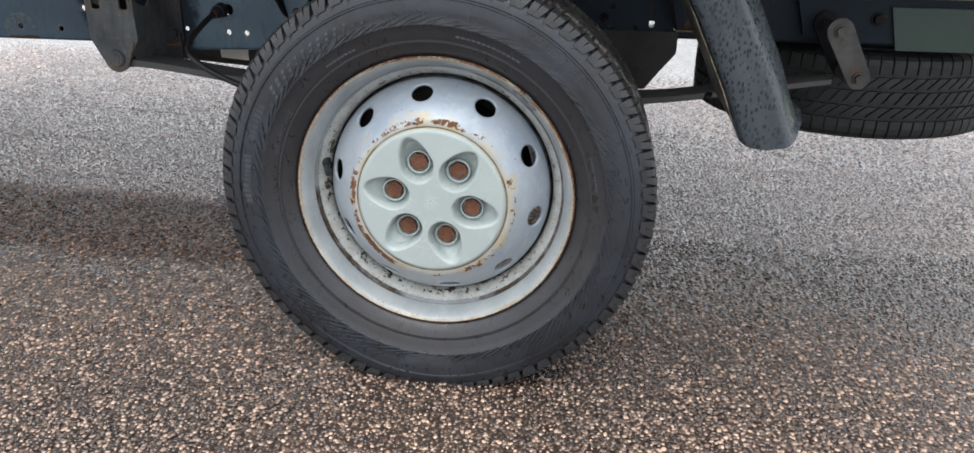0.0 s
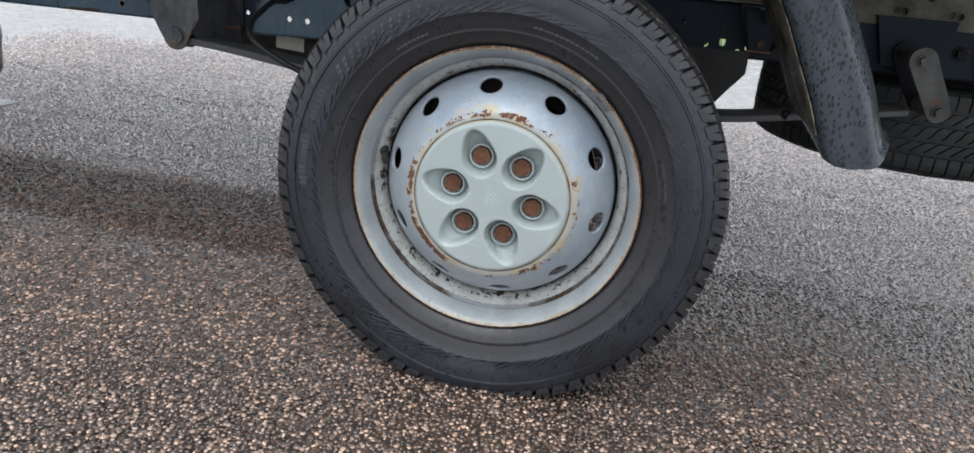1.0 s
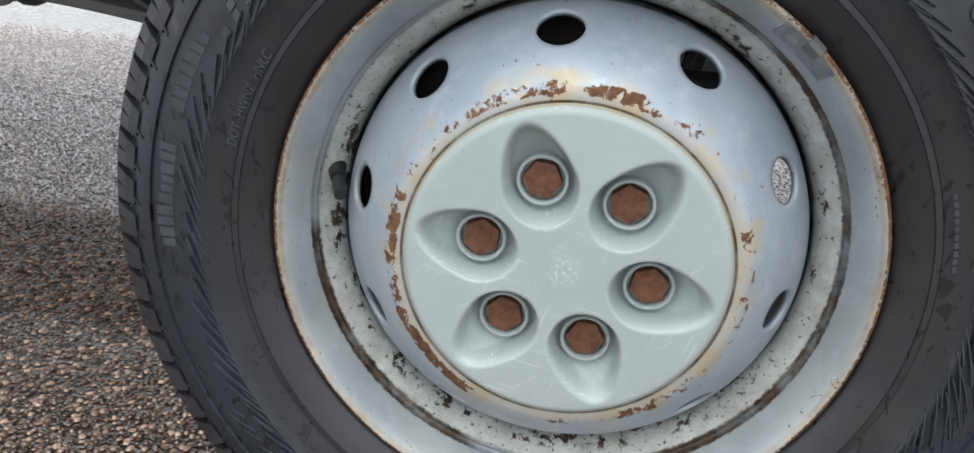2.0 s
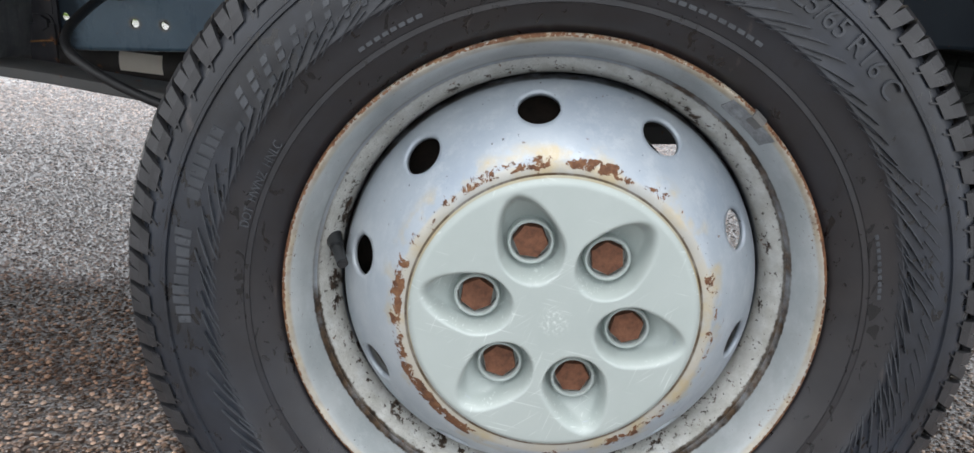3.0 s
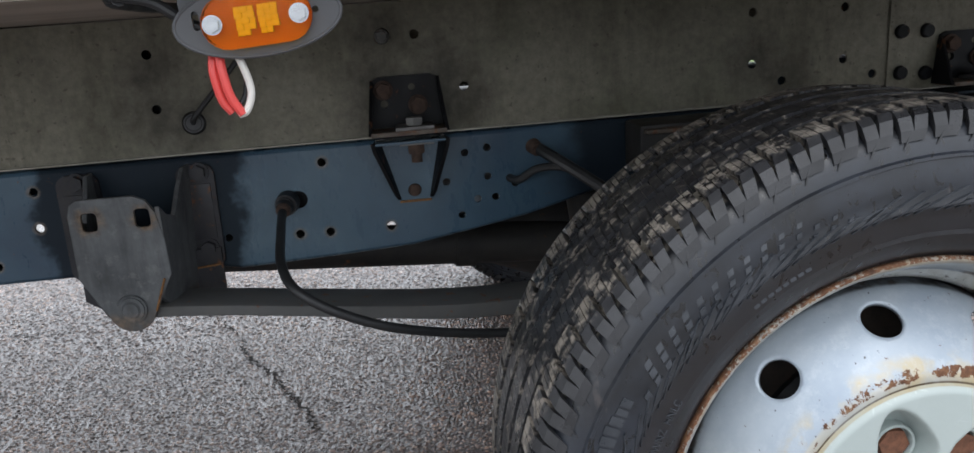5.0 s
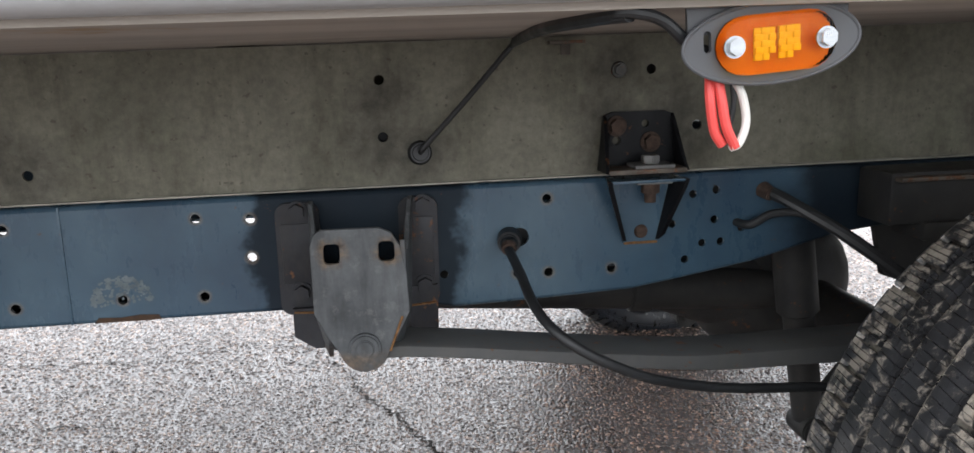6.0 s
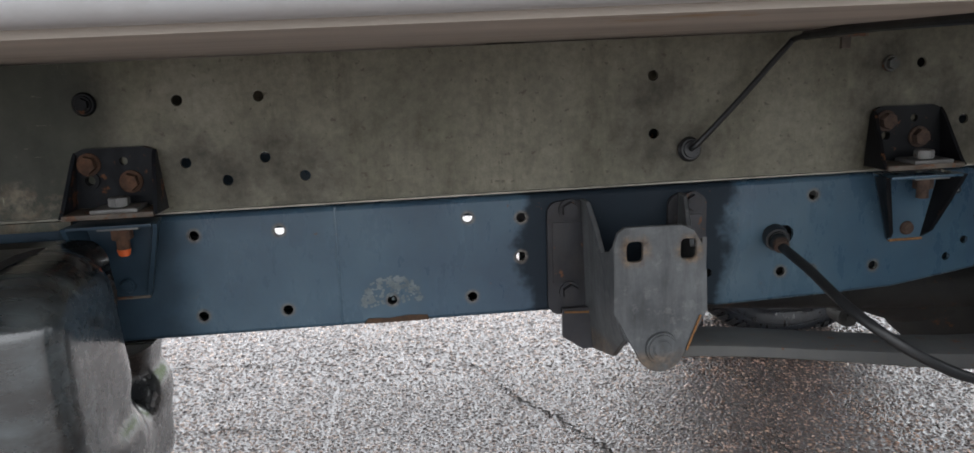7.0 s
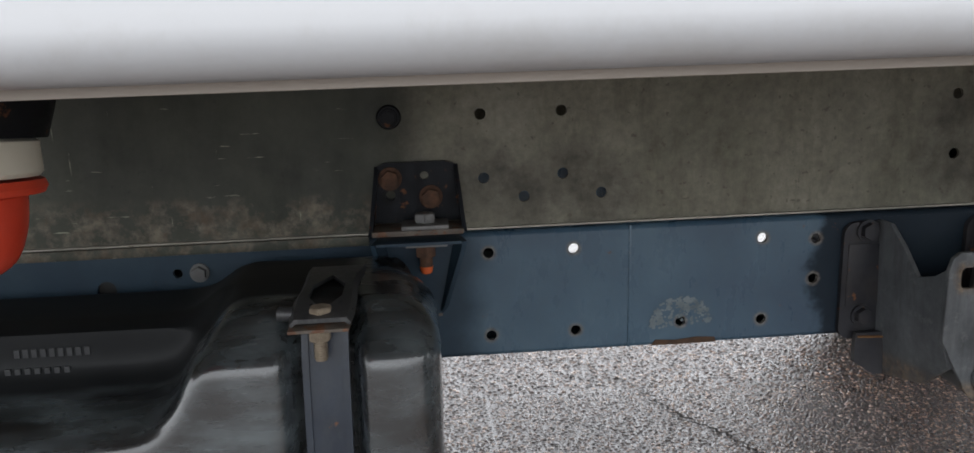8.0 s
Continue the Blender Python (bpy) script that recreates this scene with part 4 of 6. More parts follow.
def disc_mesh():
    """The dished disc of the steel wheel with ten round vents."""
    prof = spline2([(0.105, 0.036), (0.118, 0.0345), (0.126, 0.0335), (0.133, 0.0355), (0.141, 0.0420), (0.150, 0.0510), (0.159, 0.0615), (0.168, 0.0735), (0.177, 0.0860), (0.1845, 0.0985), (0.1878, 0.113), (0.1899, 0.128)], 7)
    arc = [0.0]
    for (r0, y0), (r1, y1) in zip(prof, prof[1:]):
        arc.append(arc[-1] + math.hypot(r1 - r0, y1 - y0))
    mid_i = min(range(len(prof)), key=lambda i: abs(prof[i][0] - 0.1675))
    s0, rr = arc[mid_i], 0.0178
    seg = 600
    rings = []

    def rel(k, i):
        th = 2 * math.pi * k / seg
        q = (th - radians(-8)) / radians(36)
        return (q - round(q)) * radians(36) * 0.1675, arc[i] - s0

    pos = {}
    for i, (r, y) in enumerate(prof):
        for k in range(seg):
            pos[i, k] = (r, y, 2 * math.pi * k / seg)

    def place(th, s):
        j = min(max(1, next((n for n, q in enumerate(arc) if q >= s), len(arc) - 1)), len(arc) - 1)
        f = (s - arc[j - 1]) / (arc[j] - arc[j - 1])
        r = prof[j - 1][0] + f * (prof[j][0] - prof[j - 1][0])
        y = prof[j - 1][1] + f * (prof[j][1] - prof[j - 1][1])
        return Vector((r * math.sin(th), y, r * math.cos(th)))

    bm = bmesh.new()
    vs = {}
    keep = [[all(math.hypot(*rel((k + dk) % seg, i + di)) > rr * 0.999 for dk in (0, 1) for di in (0, 1)) for k in range(seg)] for i in range(len(prof) - 1)]
    for i in range(len(prof)):
        for k in range(seg):
            u, s = rel(k, i)
            d = math.hypot(u, s)
            near = not all(keep[min(max(i + di, 0), len(prof) - 2)][(k + dk) % seg] for di in (-1, 0) for dk in (-1, 0))
            th = 2 * math.pi * k / seg
            if near and d > 1e-6:
                th += (u * rr / d - u) / 0.1675
                vs[i, k] = bm.verts.new(place(th, s0 + s * rr / d))
            else:
                vs[i, k] = bm.verts.new(place(th, arc[i]))
    for i in range(len(prof) - 1):
        for k in range(seg):
            if keep[i][k]:
                bm.faces.new((vs[i, k], vs[i, (k + 1) % seg], vs[i + 1, (k + 1) % seg], vs[i + 1, k]))
    bmesh.ops.delete(bm, geom=[v for v in bm.verts if not v.link_faces], context="VERTS")
    return bm


def rim_mesh():
    """The outer and inner rim: flange, bead seat, well."""
    bm = bmesh.new()
    front = spline2([(0.2245, 0.0640), (0.2280, 0.0560), (0.2292, 0.0505), (0.2282, 0.0470), (0.2250, 0.0470), (0.2205, 0.0525), (0.2160, 0.0620), (0.2115, 0.0740), (0.2088, 0.0820)], 4)
    front += spline2([(0.2070, 0.0835), (0.2076, 0.0862), (0.2052, 0.0895), (0.2010, 0.0940), (0.1962, 0.0998), (0.1922, 0.1080), (0.1898, 0.1220), (0.1895, 0.1600), (0.2000, 0.1800), (0.2100, 0.2050), (0.2280, 0.2230)], 4)
    revolve(bm, front, 180)
    return bm


BOLTS = [radians(-20.5 + 60 * k) for k in range(6)]


def cap_mesh():
    """The moulded centre cap: a flat dome with six egg-shaped pockets that fall to the bolts."""
    bm = bmesh.new()
    seg, rows = 360, 64
    R = 0.1218
    rings = []
    for i in range(rows + 1):
        r = R * i / rows
        ring = []
        for k in range(seg if i else 1):
            th = 2 * math.pi * k / seg
            y = 0.0235 + 0.0035 * (r / R) ** 2 + (0.0075 * ((r - 0.1150) / 0.0068) ** 2.2 if r > 0.1150 else 0.0)
            x, z = r * math.sin(th), r * math.cos(th)
            for b in BOLTS:
                bx, bz = math.sin(b), math.cos(b)
                u, v = x * bx + z * bz - 0.065, x * bz - z * bx
                a_u = 0.0455 if u > 0 else 0.0290
                wide = 0.0265 - (0.10 * u if u > 0.0 else 0.0)
                e = math.hypot(u / a_u, v / wide)
                if e < 1.05:
                    t = min(1.0, max(0.0, (1.05 - e) / 0.24))
                    away = min(1.0, max(0.0, (math.hypot(u, v) - 0.0185) / 0.024))
                    y += 0.0300 * t * t * (3 - 2 * t) * (1 - 0.60 * away)
            ring.append(bm.verts.new((x, y, z)))
        rings.append(ring)
    for k in range(seg):
        bm.faces.new((rings[0][0], rings[1][k], rings[1][(k + 1) % seg]))
    for a, b in zip(rings[1:], rings[2:]):
        for k in range(seg):
            bm.faces.new((a[k], b[k], b[(k + 1) % seg], a[(k + 1) % seg]))
    return bm


def bent_text(text, size, radius, start, y, raise_by=0.0006, squeeze=1.0):
    """Words along the side wall, reading clockwise from the angle start (degrees)."""
    cu = bpy.data.curves.new("words", "FONT")
    cu.body, cu.size, cu.extrude = text, size, raise_by
    ob = new("words", cu)
    me = bpy.data.meshes.new_from_object(ob.evaluated_get(bpy.context.evaluated_depsgraph_get()))
    bm = bmesh.new()
    bm.from_mesh(me)
    bpy.data.objects.remove(ob)
    for v in bm.verts:
        th, r = radians(start) + v.co.x * squeeze / radius, radius + v.co.y
        v.co = Vector((r * math.sin(th), y - v.co.z - (r - radius) * 0.03, r * math.cos(th)))
    return bm


def bars(bm, radius, start, y, widths, height, gap=0.004):
    """A row of plain raised bars along the side wall."""
    th = radians(start)
    for w in widths:
        n = max(2, int(w / 0.006))
        rows = {}
        tall = height * (0.72 + 0.28 * math.sin(17.0 * th) ** 2)
        for i in range(n + 1):
            for j, (r, d) in enumerate(((radius, 0.0), (radius, -0.0005), (radius + tall, -0.0005), (radius + tall, 0.0))):
                a = th + w / radius * i / n
                rows[i, j] = bm.verts.new((r * math.sin(a), y + d, r * math.cos(a)))
        for i in range(n):
            for j in range(3):
                bm.faces.new((rows[i, j], rows[i + 1, j], rows[i + 1, j + 1], rows[i, j + 1]))
        bm.faces.new([rows[0, j] for j in range(4)]), bm.faces.new([rows[n, j] for j in range(4)])
        th += (w + gap) / radius


def build_wheel(parent, name, place):
    wheel = part(name, disc_mesh(), M_RIM, parent, "silver painted steel wheel with ten round vents, rust at its edges", level=False, smooth=50, at=place)
    sol = wheel.modifiers.new("plate", "SOLIDIFY")
    sol.thickness, sol.offset = 0.0045, -1
    rim = part("rim", rim_mesh(), M_RIM, wheel, "chipped silver rim with a rusty lip", level=False, smooth=50)
    bm = tyre_mesh(True)
    squash(bm, -HUB)
    part("tyre", bm, M_RUBBER, wheel, "black van tyre, damp and dusty", level=False, smooth=40)
    bm = tread_mesh()
    squash(bm, -HUB)
    part("tread", bm, M_TREAD, wheel, "blocky siped tread", level=False, smooth=0)
    part("hub_cap", cap_mesh(), M_CAP, wheel, "scuffed pale grey-green plastic centre cap", level=False, smooth=60)
    for b in BOLTS:
        bm = bmesh.new()
        x, z = 0.065 * math.sin(b), 0.065 * math.cos(b)
        hex_bolt(bm, x, 0.0570, z, 0.0150, 0.012, turn=math.degrees(b) * 1.7)
        part("wheel_bolt", bm, M_RUST, wheel, "rusty hexagon bolt head", level=False, smooth=20)
        bm = bmesh.new()
        prof = [(0.0164, 0.062), (0.0164, 0.0448), (0.0170, 0.0438), (0.0184, 0.0436), (0.0193, 0.0446), (0.0200, 0.062)]
        revolve(bm, prof, 28)
        bmesh.ops.translate(bm, verts=bm.verts, vec=(x, 0, z))
        part("bolt_collar", bm, M_CAP, wheel, level=False)
    th = radians(-80)
    p = Vector((0.2005 * math.sin(th), 0.104, 0.2005 * math.cos(th)))
    q = p + Vector((0.017, -0.040, -0.012))
    bm = bmesh.new()
    rod(bm, p, p + (q - p) * 0.45, 0.0085, 18, 0.006, 0.001)
    rod(bm, p + (q - p) * 0.45, q, 0.005, 16, 0.005, 0.001)
    part("valve", bm, M_HOSE, wheel, "black rubber tyre valve", level=False)
    bm = bmesh.new()
    prev = None
    for k in range(13):
        ang, fat = radians(33.6 + 1.02 * k), 0.72 + 0.28 * math.sin(math.pi * min(1, max(0, k / 12)) ** 0.8) + 0.05 * math.sin(k * 2.1)
        row = [bm.verts.new((q * math.sin(ang), y, q * math.cos(ang))) for q, y in ((0.2240, 0.0458 - 0.002 * fat), (0.2243, 0.0490), (0.2165, 0.0640), (0.2155 - 0.0015 * fat, 0.0622 - 0.003 * fat), (0.2195, 0.0560 - 0.0050 * fat))]
        if prev:
            for j in range(5):
                bm.faces.new((prev[j], prev[(j + 1) % 5], row[(j + 1) % 5], row[j]))
        else:
            bm.faces.new(row)
        prev = row
    bm.faces.new(prev)
    part("balance_weight", bm, M_WEIGHT, wheel, "clipped-on dented grey balance weight", level=False)
    bm, prev = bmesh.new(), None
    for k in range(4):
        ang = radians(38.6 + 1.0 * k)
        row = [bm.verts.new((q * math.sin(ang), y, q * math.cos(ang))) for q, y in ((0.2190, 0.0500), (0.2235, 0.0440), (0.2270, 0.0440), (0.2302, 0.0470), (0.2308, 0.0530), (0.2296, 0.0530), (0.2285, 0.0480), (0.2235, 0.0462))]
        if prev:
            for j in range(8):
                bm.faces.new((prev[j], prev[(j + 1) % 8], row[(j + 1) % 8], row[j]))
        else:
            bm.faces.new(row)
        prev = row
    bm.faces.new(prev)
    part("weight_clip", bm, M_OLD, wheel, "pale steel clip of the balance weight", level=False)
    part("size_marking", bent_text("225/65 R16 C", 0.0212, 0.3015, 27, 0.0232, 0.0011), M_BARS, wheel, "raised tyre size numbers", level=False, smooth=0)
    rng = random.Random(3)
    for radius, start, y, widths, height, gap in (
            (0.2985, -94, 0.0236, [0.0050 + 0.0035 * rng.random() for _ in range(10)], 0.0135, 0.0020), (0.2985, -73.5, 0.0236, [0.0050 + 0.0035 * rng.random() for _ in range(7)], 0.0135, 0.0020),
            (0.2985, 166, 0.0236, [0.003 + 0.007 * rng.random() for _ in range(16)], 0.015, 0.0030), 
            (0.262, -38, 0.0297, [0.005] * 8, 0.007, 0.002), (0.264, 8, 0.0289, [0.006] * 13, 0.007, 0.002), (0.262, 70, 0.0297, [0.004] * 10, 0.012, 0.0018)):
        bm = bmesh.new()
        bars(bm, radius, start, y, widths, height, gap)
        part("side_wall_marking", bm, M_BARS, wheel, "row of raised rubber bars", level=False, smooth=0)
    # a quilted band of crossing moulded ribs between two fine rings, slanted strokes outside it
    def moulded(name, lines, high, wide):
        bm = bmesh.new()
        for line in lines:
            rows = []
            for q, rr in line:
                y = 0.0232 + 9.0 * (rr - 0.293) ** 2 + 0.15 * max(0.0, 0.280 - rr) - 0.0002
                w = wide / rr
                rows.append([bm.verts.new((rr * math.sin(radians(q) + e), y + d, rr * math.cos(radians(q) + e))) for e, d in ((-w, 0.001), (-w * 0.6, -high), (w * 0.6, -high), (w, 0.001))])
            for a, b in zip(rows, rows[1:]):
                for j in range(3):
                    bm.faces.new((a[j], a[j + 1], b[j + 1], b[j]))
        ob = part(name, bm, M_BARS, wheel, level=False, smooth=0)
        ob["kind"] = "stuff"

    def slant(q, lean, r0, r1, n=6):
        return [(q + lean * i / n, r0 + (r1 - r0) * i / n) for i in range(n + 1)]

    band = []
    for k in range(100):
        q = 3.6 * k
        long = 0.2945 if (k // 5) % 2 else 0.2890
        band.append(slant(q, 8.5, 0.2765, long))
        if k % 2:
            band.append(slant(q + 1.8, 4.0, 0.2765, 0.2840))
    moulded("quilted_band", band, 0.0015, 0.0017)
    strokes = [slant(q + 0.4 * rng.random(), 5.5, 0.2965, 0.3125) for q in np.arange(62, 154, 2.6)] + [slant(q + 0.4 * rng.random(), 5.5, 0.2965, 0.3125) for q in np.arange(176, 238, 2.6)]
    moulded("stroke_band", strokes, 0.0012, 0.0010)
    # three parallel bright-edged notches, here and there
    notches = [slant(q + 2.2 * i, 6.5, 0.281, 0.3020) for q in (74, 96, 128) for i in range(3)]
    moulded("notch_ribs", notches, 0.0019, 0.0011)
    part("safety_marking", bent_text("DOT  HWNZ  HNLC", 0.0105, 0.2575, -76, 0.0300, 0.0007, 0.80), M_BARS, wheel, "small raised code letters", level=False, smooth=0)
    # a band of small raised lozenges
    bm = bmesh.new()
    for row in range(4):
        for k in range(15 - 2 * row):
            q = -60 + 3.0 * k + 1.5 * (row % 2) + 2.2 * row
            r0, fat = 0.2875 + 0.0072 * row, 1.0 - 0.035 * k
            vs = []
            for r, e in ((0.0, -1.0), (0.0, 0.5), (0.0055, 1.1), (0.0055, -0.4)):
                for d in (0.0006, -0.0010):
                    rr, th = r0 + r * fat, radians(q + e * fat * (0.9 if d < 0 else 1.0))
                    vs.append(bm.verts.new((rr * math.sin(th), 0.0232 + 9.0 * (rr - 0.293) ** 2 + d, rr * math.cos(th))))
            bm.faces.new(vs[1::2])
            for j in range(4):
                bm.faces.new((vs[2 * j], vs[(2 * j + 2) % 8], vs[(2 * j + 3) % 8], vs[2 * j + 1]))
    ob = part("lozenge_band", bm, M_BARS, wheel, level=False, smooth=0)
    ob["kind"] = "stuff"
    return wheel


wheel = build_wheel(truck, "wheel", (0, 0, HUB))
copy_thing(wheel, pose(0, 2 * MID, HUB, 0, 0, 180))

# ---- chassis rails, subframe and body ----
def rail_mesh(y, back):
    """A deep C channel that rises over the axle; back is +1 for the near rail."""
    bm = bmesh.new()
    low = [(x, z + 0.006) for x, z in [(-0.66, 0.462), (-0.52, 0.466), (-0.416, 0.4705), (-0.33, 0.484), (-0.244, 0.499), (-0.127, 0.530), (-0.04, 0.540), (0.12, 0.536), (0.30, 0.520), (1.7, 0.520)]]
    top = 0.6205
    loop = [(-2.6, 0.479), (-0.72, 0.479), *low, (1.7, top), (-2.6, top)]
    holes = [ring2(x, z, 0.0062, 14) for x, z in RAIL_HOLES] + [ring2(-0.571, 0.5535, 0.0125, 18)]
    holes += [ring2(x, z, 0.0055, 12) for x, z in SMALL_HOLES]
    holes += [ring2(-1.75, 0.580, 0.011, 16), rounded(0.350, 0.541, 0.361, 0.590, 0.005, 3), ring2(0.256, 0.559, 0.010, 16)]
    outline(bm, loop, y, 0.005 * back, holes)
    edge = [(-2.6, 0.479), (-0.72, 0.479), *low]
    for side, line in ((1, edge), (-1, [(-2.6, top), (1.7, top)])):
        prev = None
        for x, z in line:
            row = [bm.verts.new((x, y + back * a, z + side * b)) for a, b in ((0.0002, 0), (0.0009, -0.0025), (0.0028, -0.0046), (0.0065, -0.006), (0.100, -0.006), (0.100, -0.001), (0.0065, -0.001))]
            if prev:
                for j in range(6):
                    bm.faces.new((prev[j], row[j], row[j + 1], prev[j + 1]))
            prev = row
    return bm


part("chassis_rail", rail_mesh(0.58, 1), M_RAIL, truck, "dark blue painted steel frame rail with drilled holes")
part("chassis_rail", rail_mesh(2 * MID - 0.58, -1), M_RAIL, truck)
bm = bmesh.new()
box(bm, (-0.914, 0.6150, 0.486), (-0.72, 0.6210, 0.572), 0.001)
part("backing_plate", bm, M_DIRTY, truck, "dusty black plate inside the rail")
bm = bmesh.new()
box(bm, (-1.80, 0.5875, 0.555), (-1.70, 0.5935, 0.606), 0.001)
part("backing_plate", bm, M_DIRTY, truck)
bm = bmesh.new()
box(bm, (0.325, 0.5875, 0.5545), (0.395, 0.5935, 0.600), 0.001)
part("backing_plate", bm, M_DIRTY, truck)

BEAM_HOLES = [(-1.320, 0.7625), (-1.226, 0.763), (-1.317, 0.6885), (-1.224, 0.690), (-1.270, 0.6648), (-1.178, 0.6653), (-0.746, 0.7646), (-0.744, 0.6925), (-0.393, 0.765),
              (0.091, 0.759), (0.231, 0.757), (0.092, 0.686), (0.232, 0.683), (0.138, 0.659), (0.279, 0.658), (-0.329, 0.690),
              ]
REAR_HOLES = [(0.560, 0.643), (0.5745, 0.642), (0.665, 0.6418), (0.6795, 0.6405), (0.766, 0.6411), (0.7805, 0.6392), (0.618, 0.6694), (0.720, 0.6678), (0.823, 0.6672), (0.870, 0.6395),
              (0.925, 0.6665), (0.972, 0.640), (1.028, 0.666), (1.072, 0.639), (0.60, 0.745), (0.71, 0.744), (0.82, 0.743)]


def beam_mesh(y, back):
    bm = bmesh.new()
    loop = [(-2.6, 0.631), (1.7, 0.631), (1.7, 0.8105), (-2.6, 0.8105)]
    outline(bm, loop, y, 0.004 * back, [ring2(x, z, 0.0066, 14) for x, z in BEAM_HOLES])
    return bm


part("subframe_beam", beam_mesh(0.59, 1), M_ALU, truck, "dirty galvanised long beam with bolt holes and stains")
part("subframe_beam", beam_mesh(2 * MID - 0.59, -1), M_ALU, truck)
bm = bmesh.new()
box(bm, (-2.6, 0.584, 0.6285), (1.7, 0.64, 0.6310), 0.0008)
part("beam_lip", bm, M_LIP, truck, "scuffed bare lower edge of the beam")
bm = bmesh.new()
box(bm, (-2.59, 0.5775, 0.6175), (-1.452, 0.5835, 0.6290), 0.0015)
part("lower_strip", bm, M_ALU, truck, "stained strip below the beam")
bm = bmesh.new()
tube(bm, [(-1.95, 0.66, 0.584), (-1.6, 0.662, 0.582), (-1.29, 0.66, 0.580)], 0.021, 10)
tube(bm, [(-1.40, 0.672, 0.494), (-1.1, 0.674, 0.492), (-0.86, 0.672, 0.494)], 0.020, 10)
part("wiring_loom", bm, M_HOSE, truck, "black cable loom inside the frame rail")

bm = bmesh.new()
outline(bm, [(0.300, 0.636), (0.505, 0.636), (0.505, 0.809), (0.300, 0.809)], 0.5865, 0.003)
part("joint_plate", bm, M_ALU, truck, "overlapping galvanised plate")
bm = bmesh.new()
outline(bm, [(0.500, 0.6135), (1.69, 0.6105), (1.69, 0.809), (0.500, 0.809)], 0.5765, 0.004, [ring2(x, z, 0.0066, 14) for x, z in REAR_HOLES])
part("rear_beam_plate", bm, M_ALU, truck, "mossy galvanised plate with paired keyhole punchings")
for x, z in ((0.318, 0.716), (0.358, 0.7145), (0.320, 0.656), (0.360, 0.653), (0.318, 0.775), (0.358, 0.775)):
    bm = bmesh.new()
    rod(bm, (x, 0.5865, z), (x, 0.579, z), 0.011, 14, 0.009, 0.001)
    part("joint_rivet", bm, M_BLACK, truck)

# box body: side wall with a rolled lower edge, floor, far wall, roof
SKIN = -0.032


def side_mesh(y, s):
    bm = bmesh.new()
    prof = [(0.0, 2.7), (0.0, 0.842)] + [(0.020 - 0.020 * math.cos(radians(a)), 0.837 - 0.020 * math.sin(radians(a))) for a in range(0, 91, 10)] + [(0.036, 0.817), (0.036, 0.822), (0.024, 0.824), (0.012, 0.838), (0.012, 2.7)]
    rows = []
    for x in (-2.6, -1.9, -1.2, -0.5, 0.2, 0.9, 1.7):
        rows.append([bm.verts.new((x, y + s * a, z)) for a, z in prof])
    for p, q in zip(rows, rows[1:]):
        for j in range(len(prof)):
            k = (j + 1) % len(prof)
            bm.faces.new((p[j], p[k], q[k], q[j]))
    bm.faces.new(rows[0]), bm.faces.new(rows[-1])
    return bm


part("side_wall", side_mesh(SKIN, 1), M_WHITE, truck, "white glossy body side with a rolled lower edge")
part("side_wall", side_mesh(2 * MID - SKIN, -1), M_WHITE, truck)
bm = bmesh.new()
box(bm, (-2.6, 0.0, 0.8125), (1.7, 2 * MID, 0.83), 0.001)
part("floor", bm, M_UNDER, truck, "beige stained floor underside")
bm = bmesh.new()
box(bm, (-2.6, SKIN, 2.7), (1.7, 2 * MID - SKIN, 2.74), 0.01)
part("roof", bm, M_WHITE, truck)
for x in (-2.62, 1.7):
    bm = bmesh.new()
    box(bm, (x, SKIN, 0.815), (x + 0.02, 2 * MID - SKIN, 2.74), 0.004)
    part("end_wall", bm, M_WHITE, truck)
bm = bmesh.new()
box(bm, (-0.775, 0.615, 0.640), (-0.715, 1.315, 0.722), 0.003)
part("cross_member", bm, M_BLACK, truck)
for x in (-2.2, -1.6, -0.95, -0.25, 0.45, 1.1):
    bm = bmesh.new()
    box(bm, (x, 0.62, 0.735), (x + 0.05, 1.31, 0.812), 0.003)
    part("cross_member", bm, M_BLACK, truck)


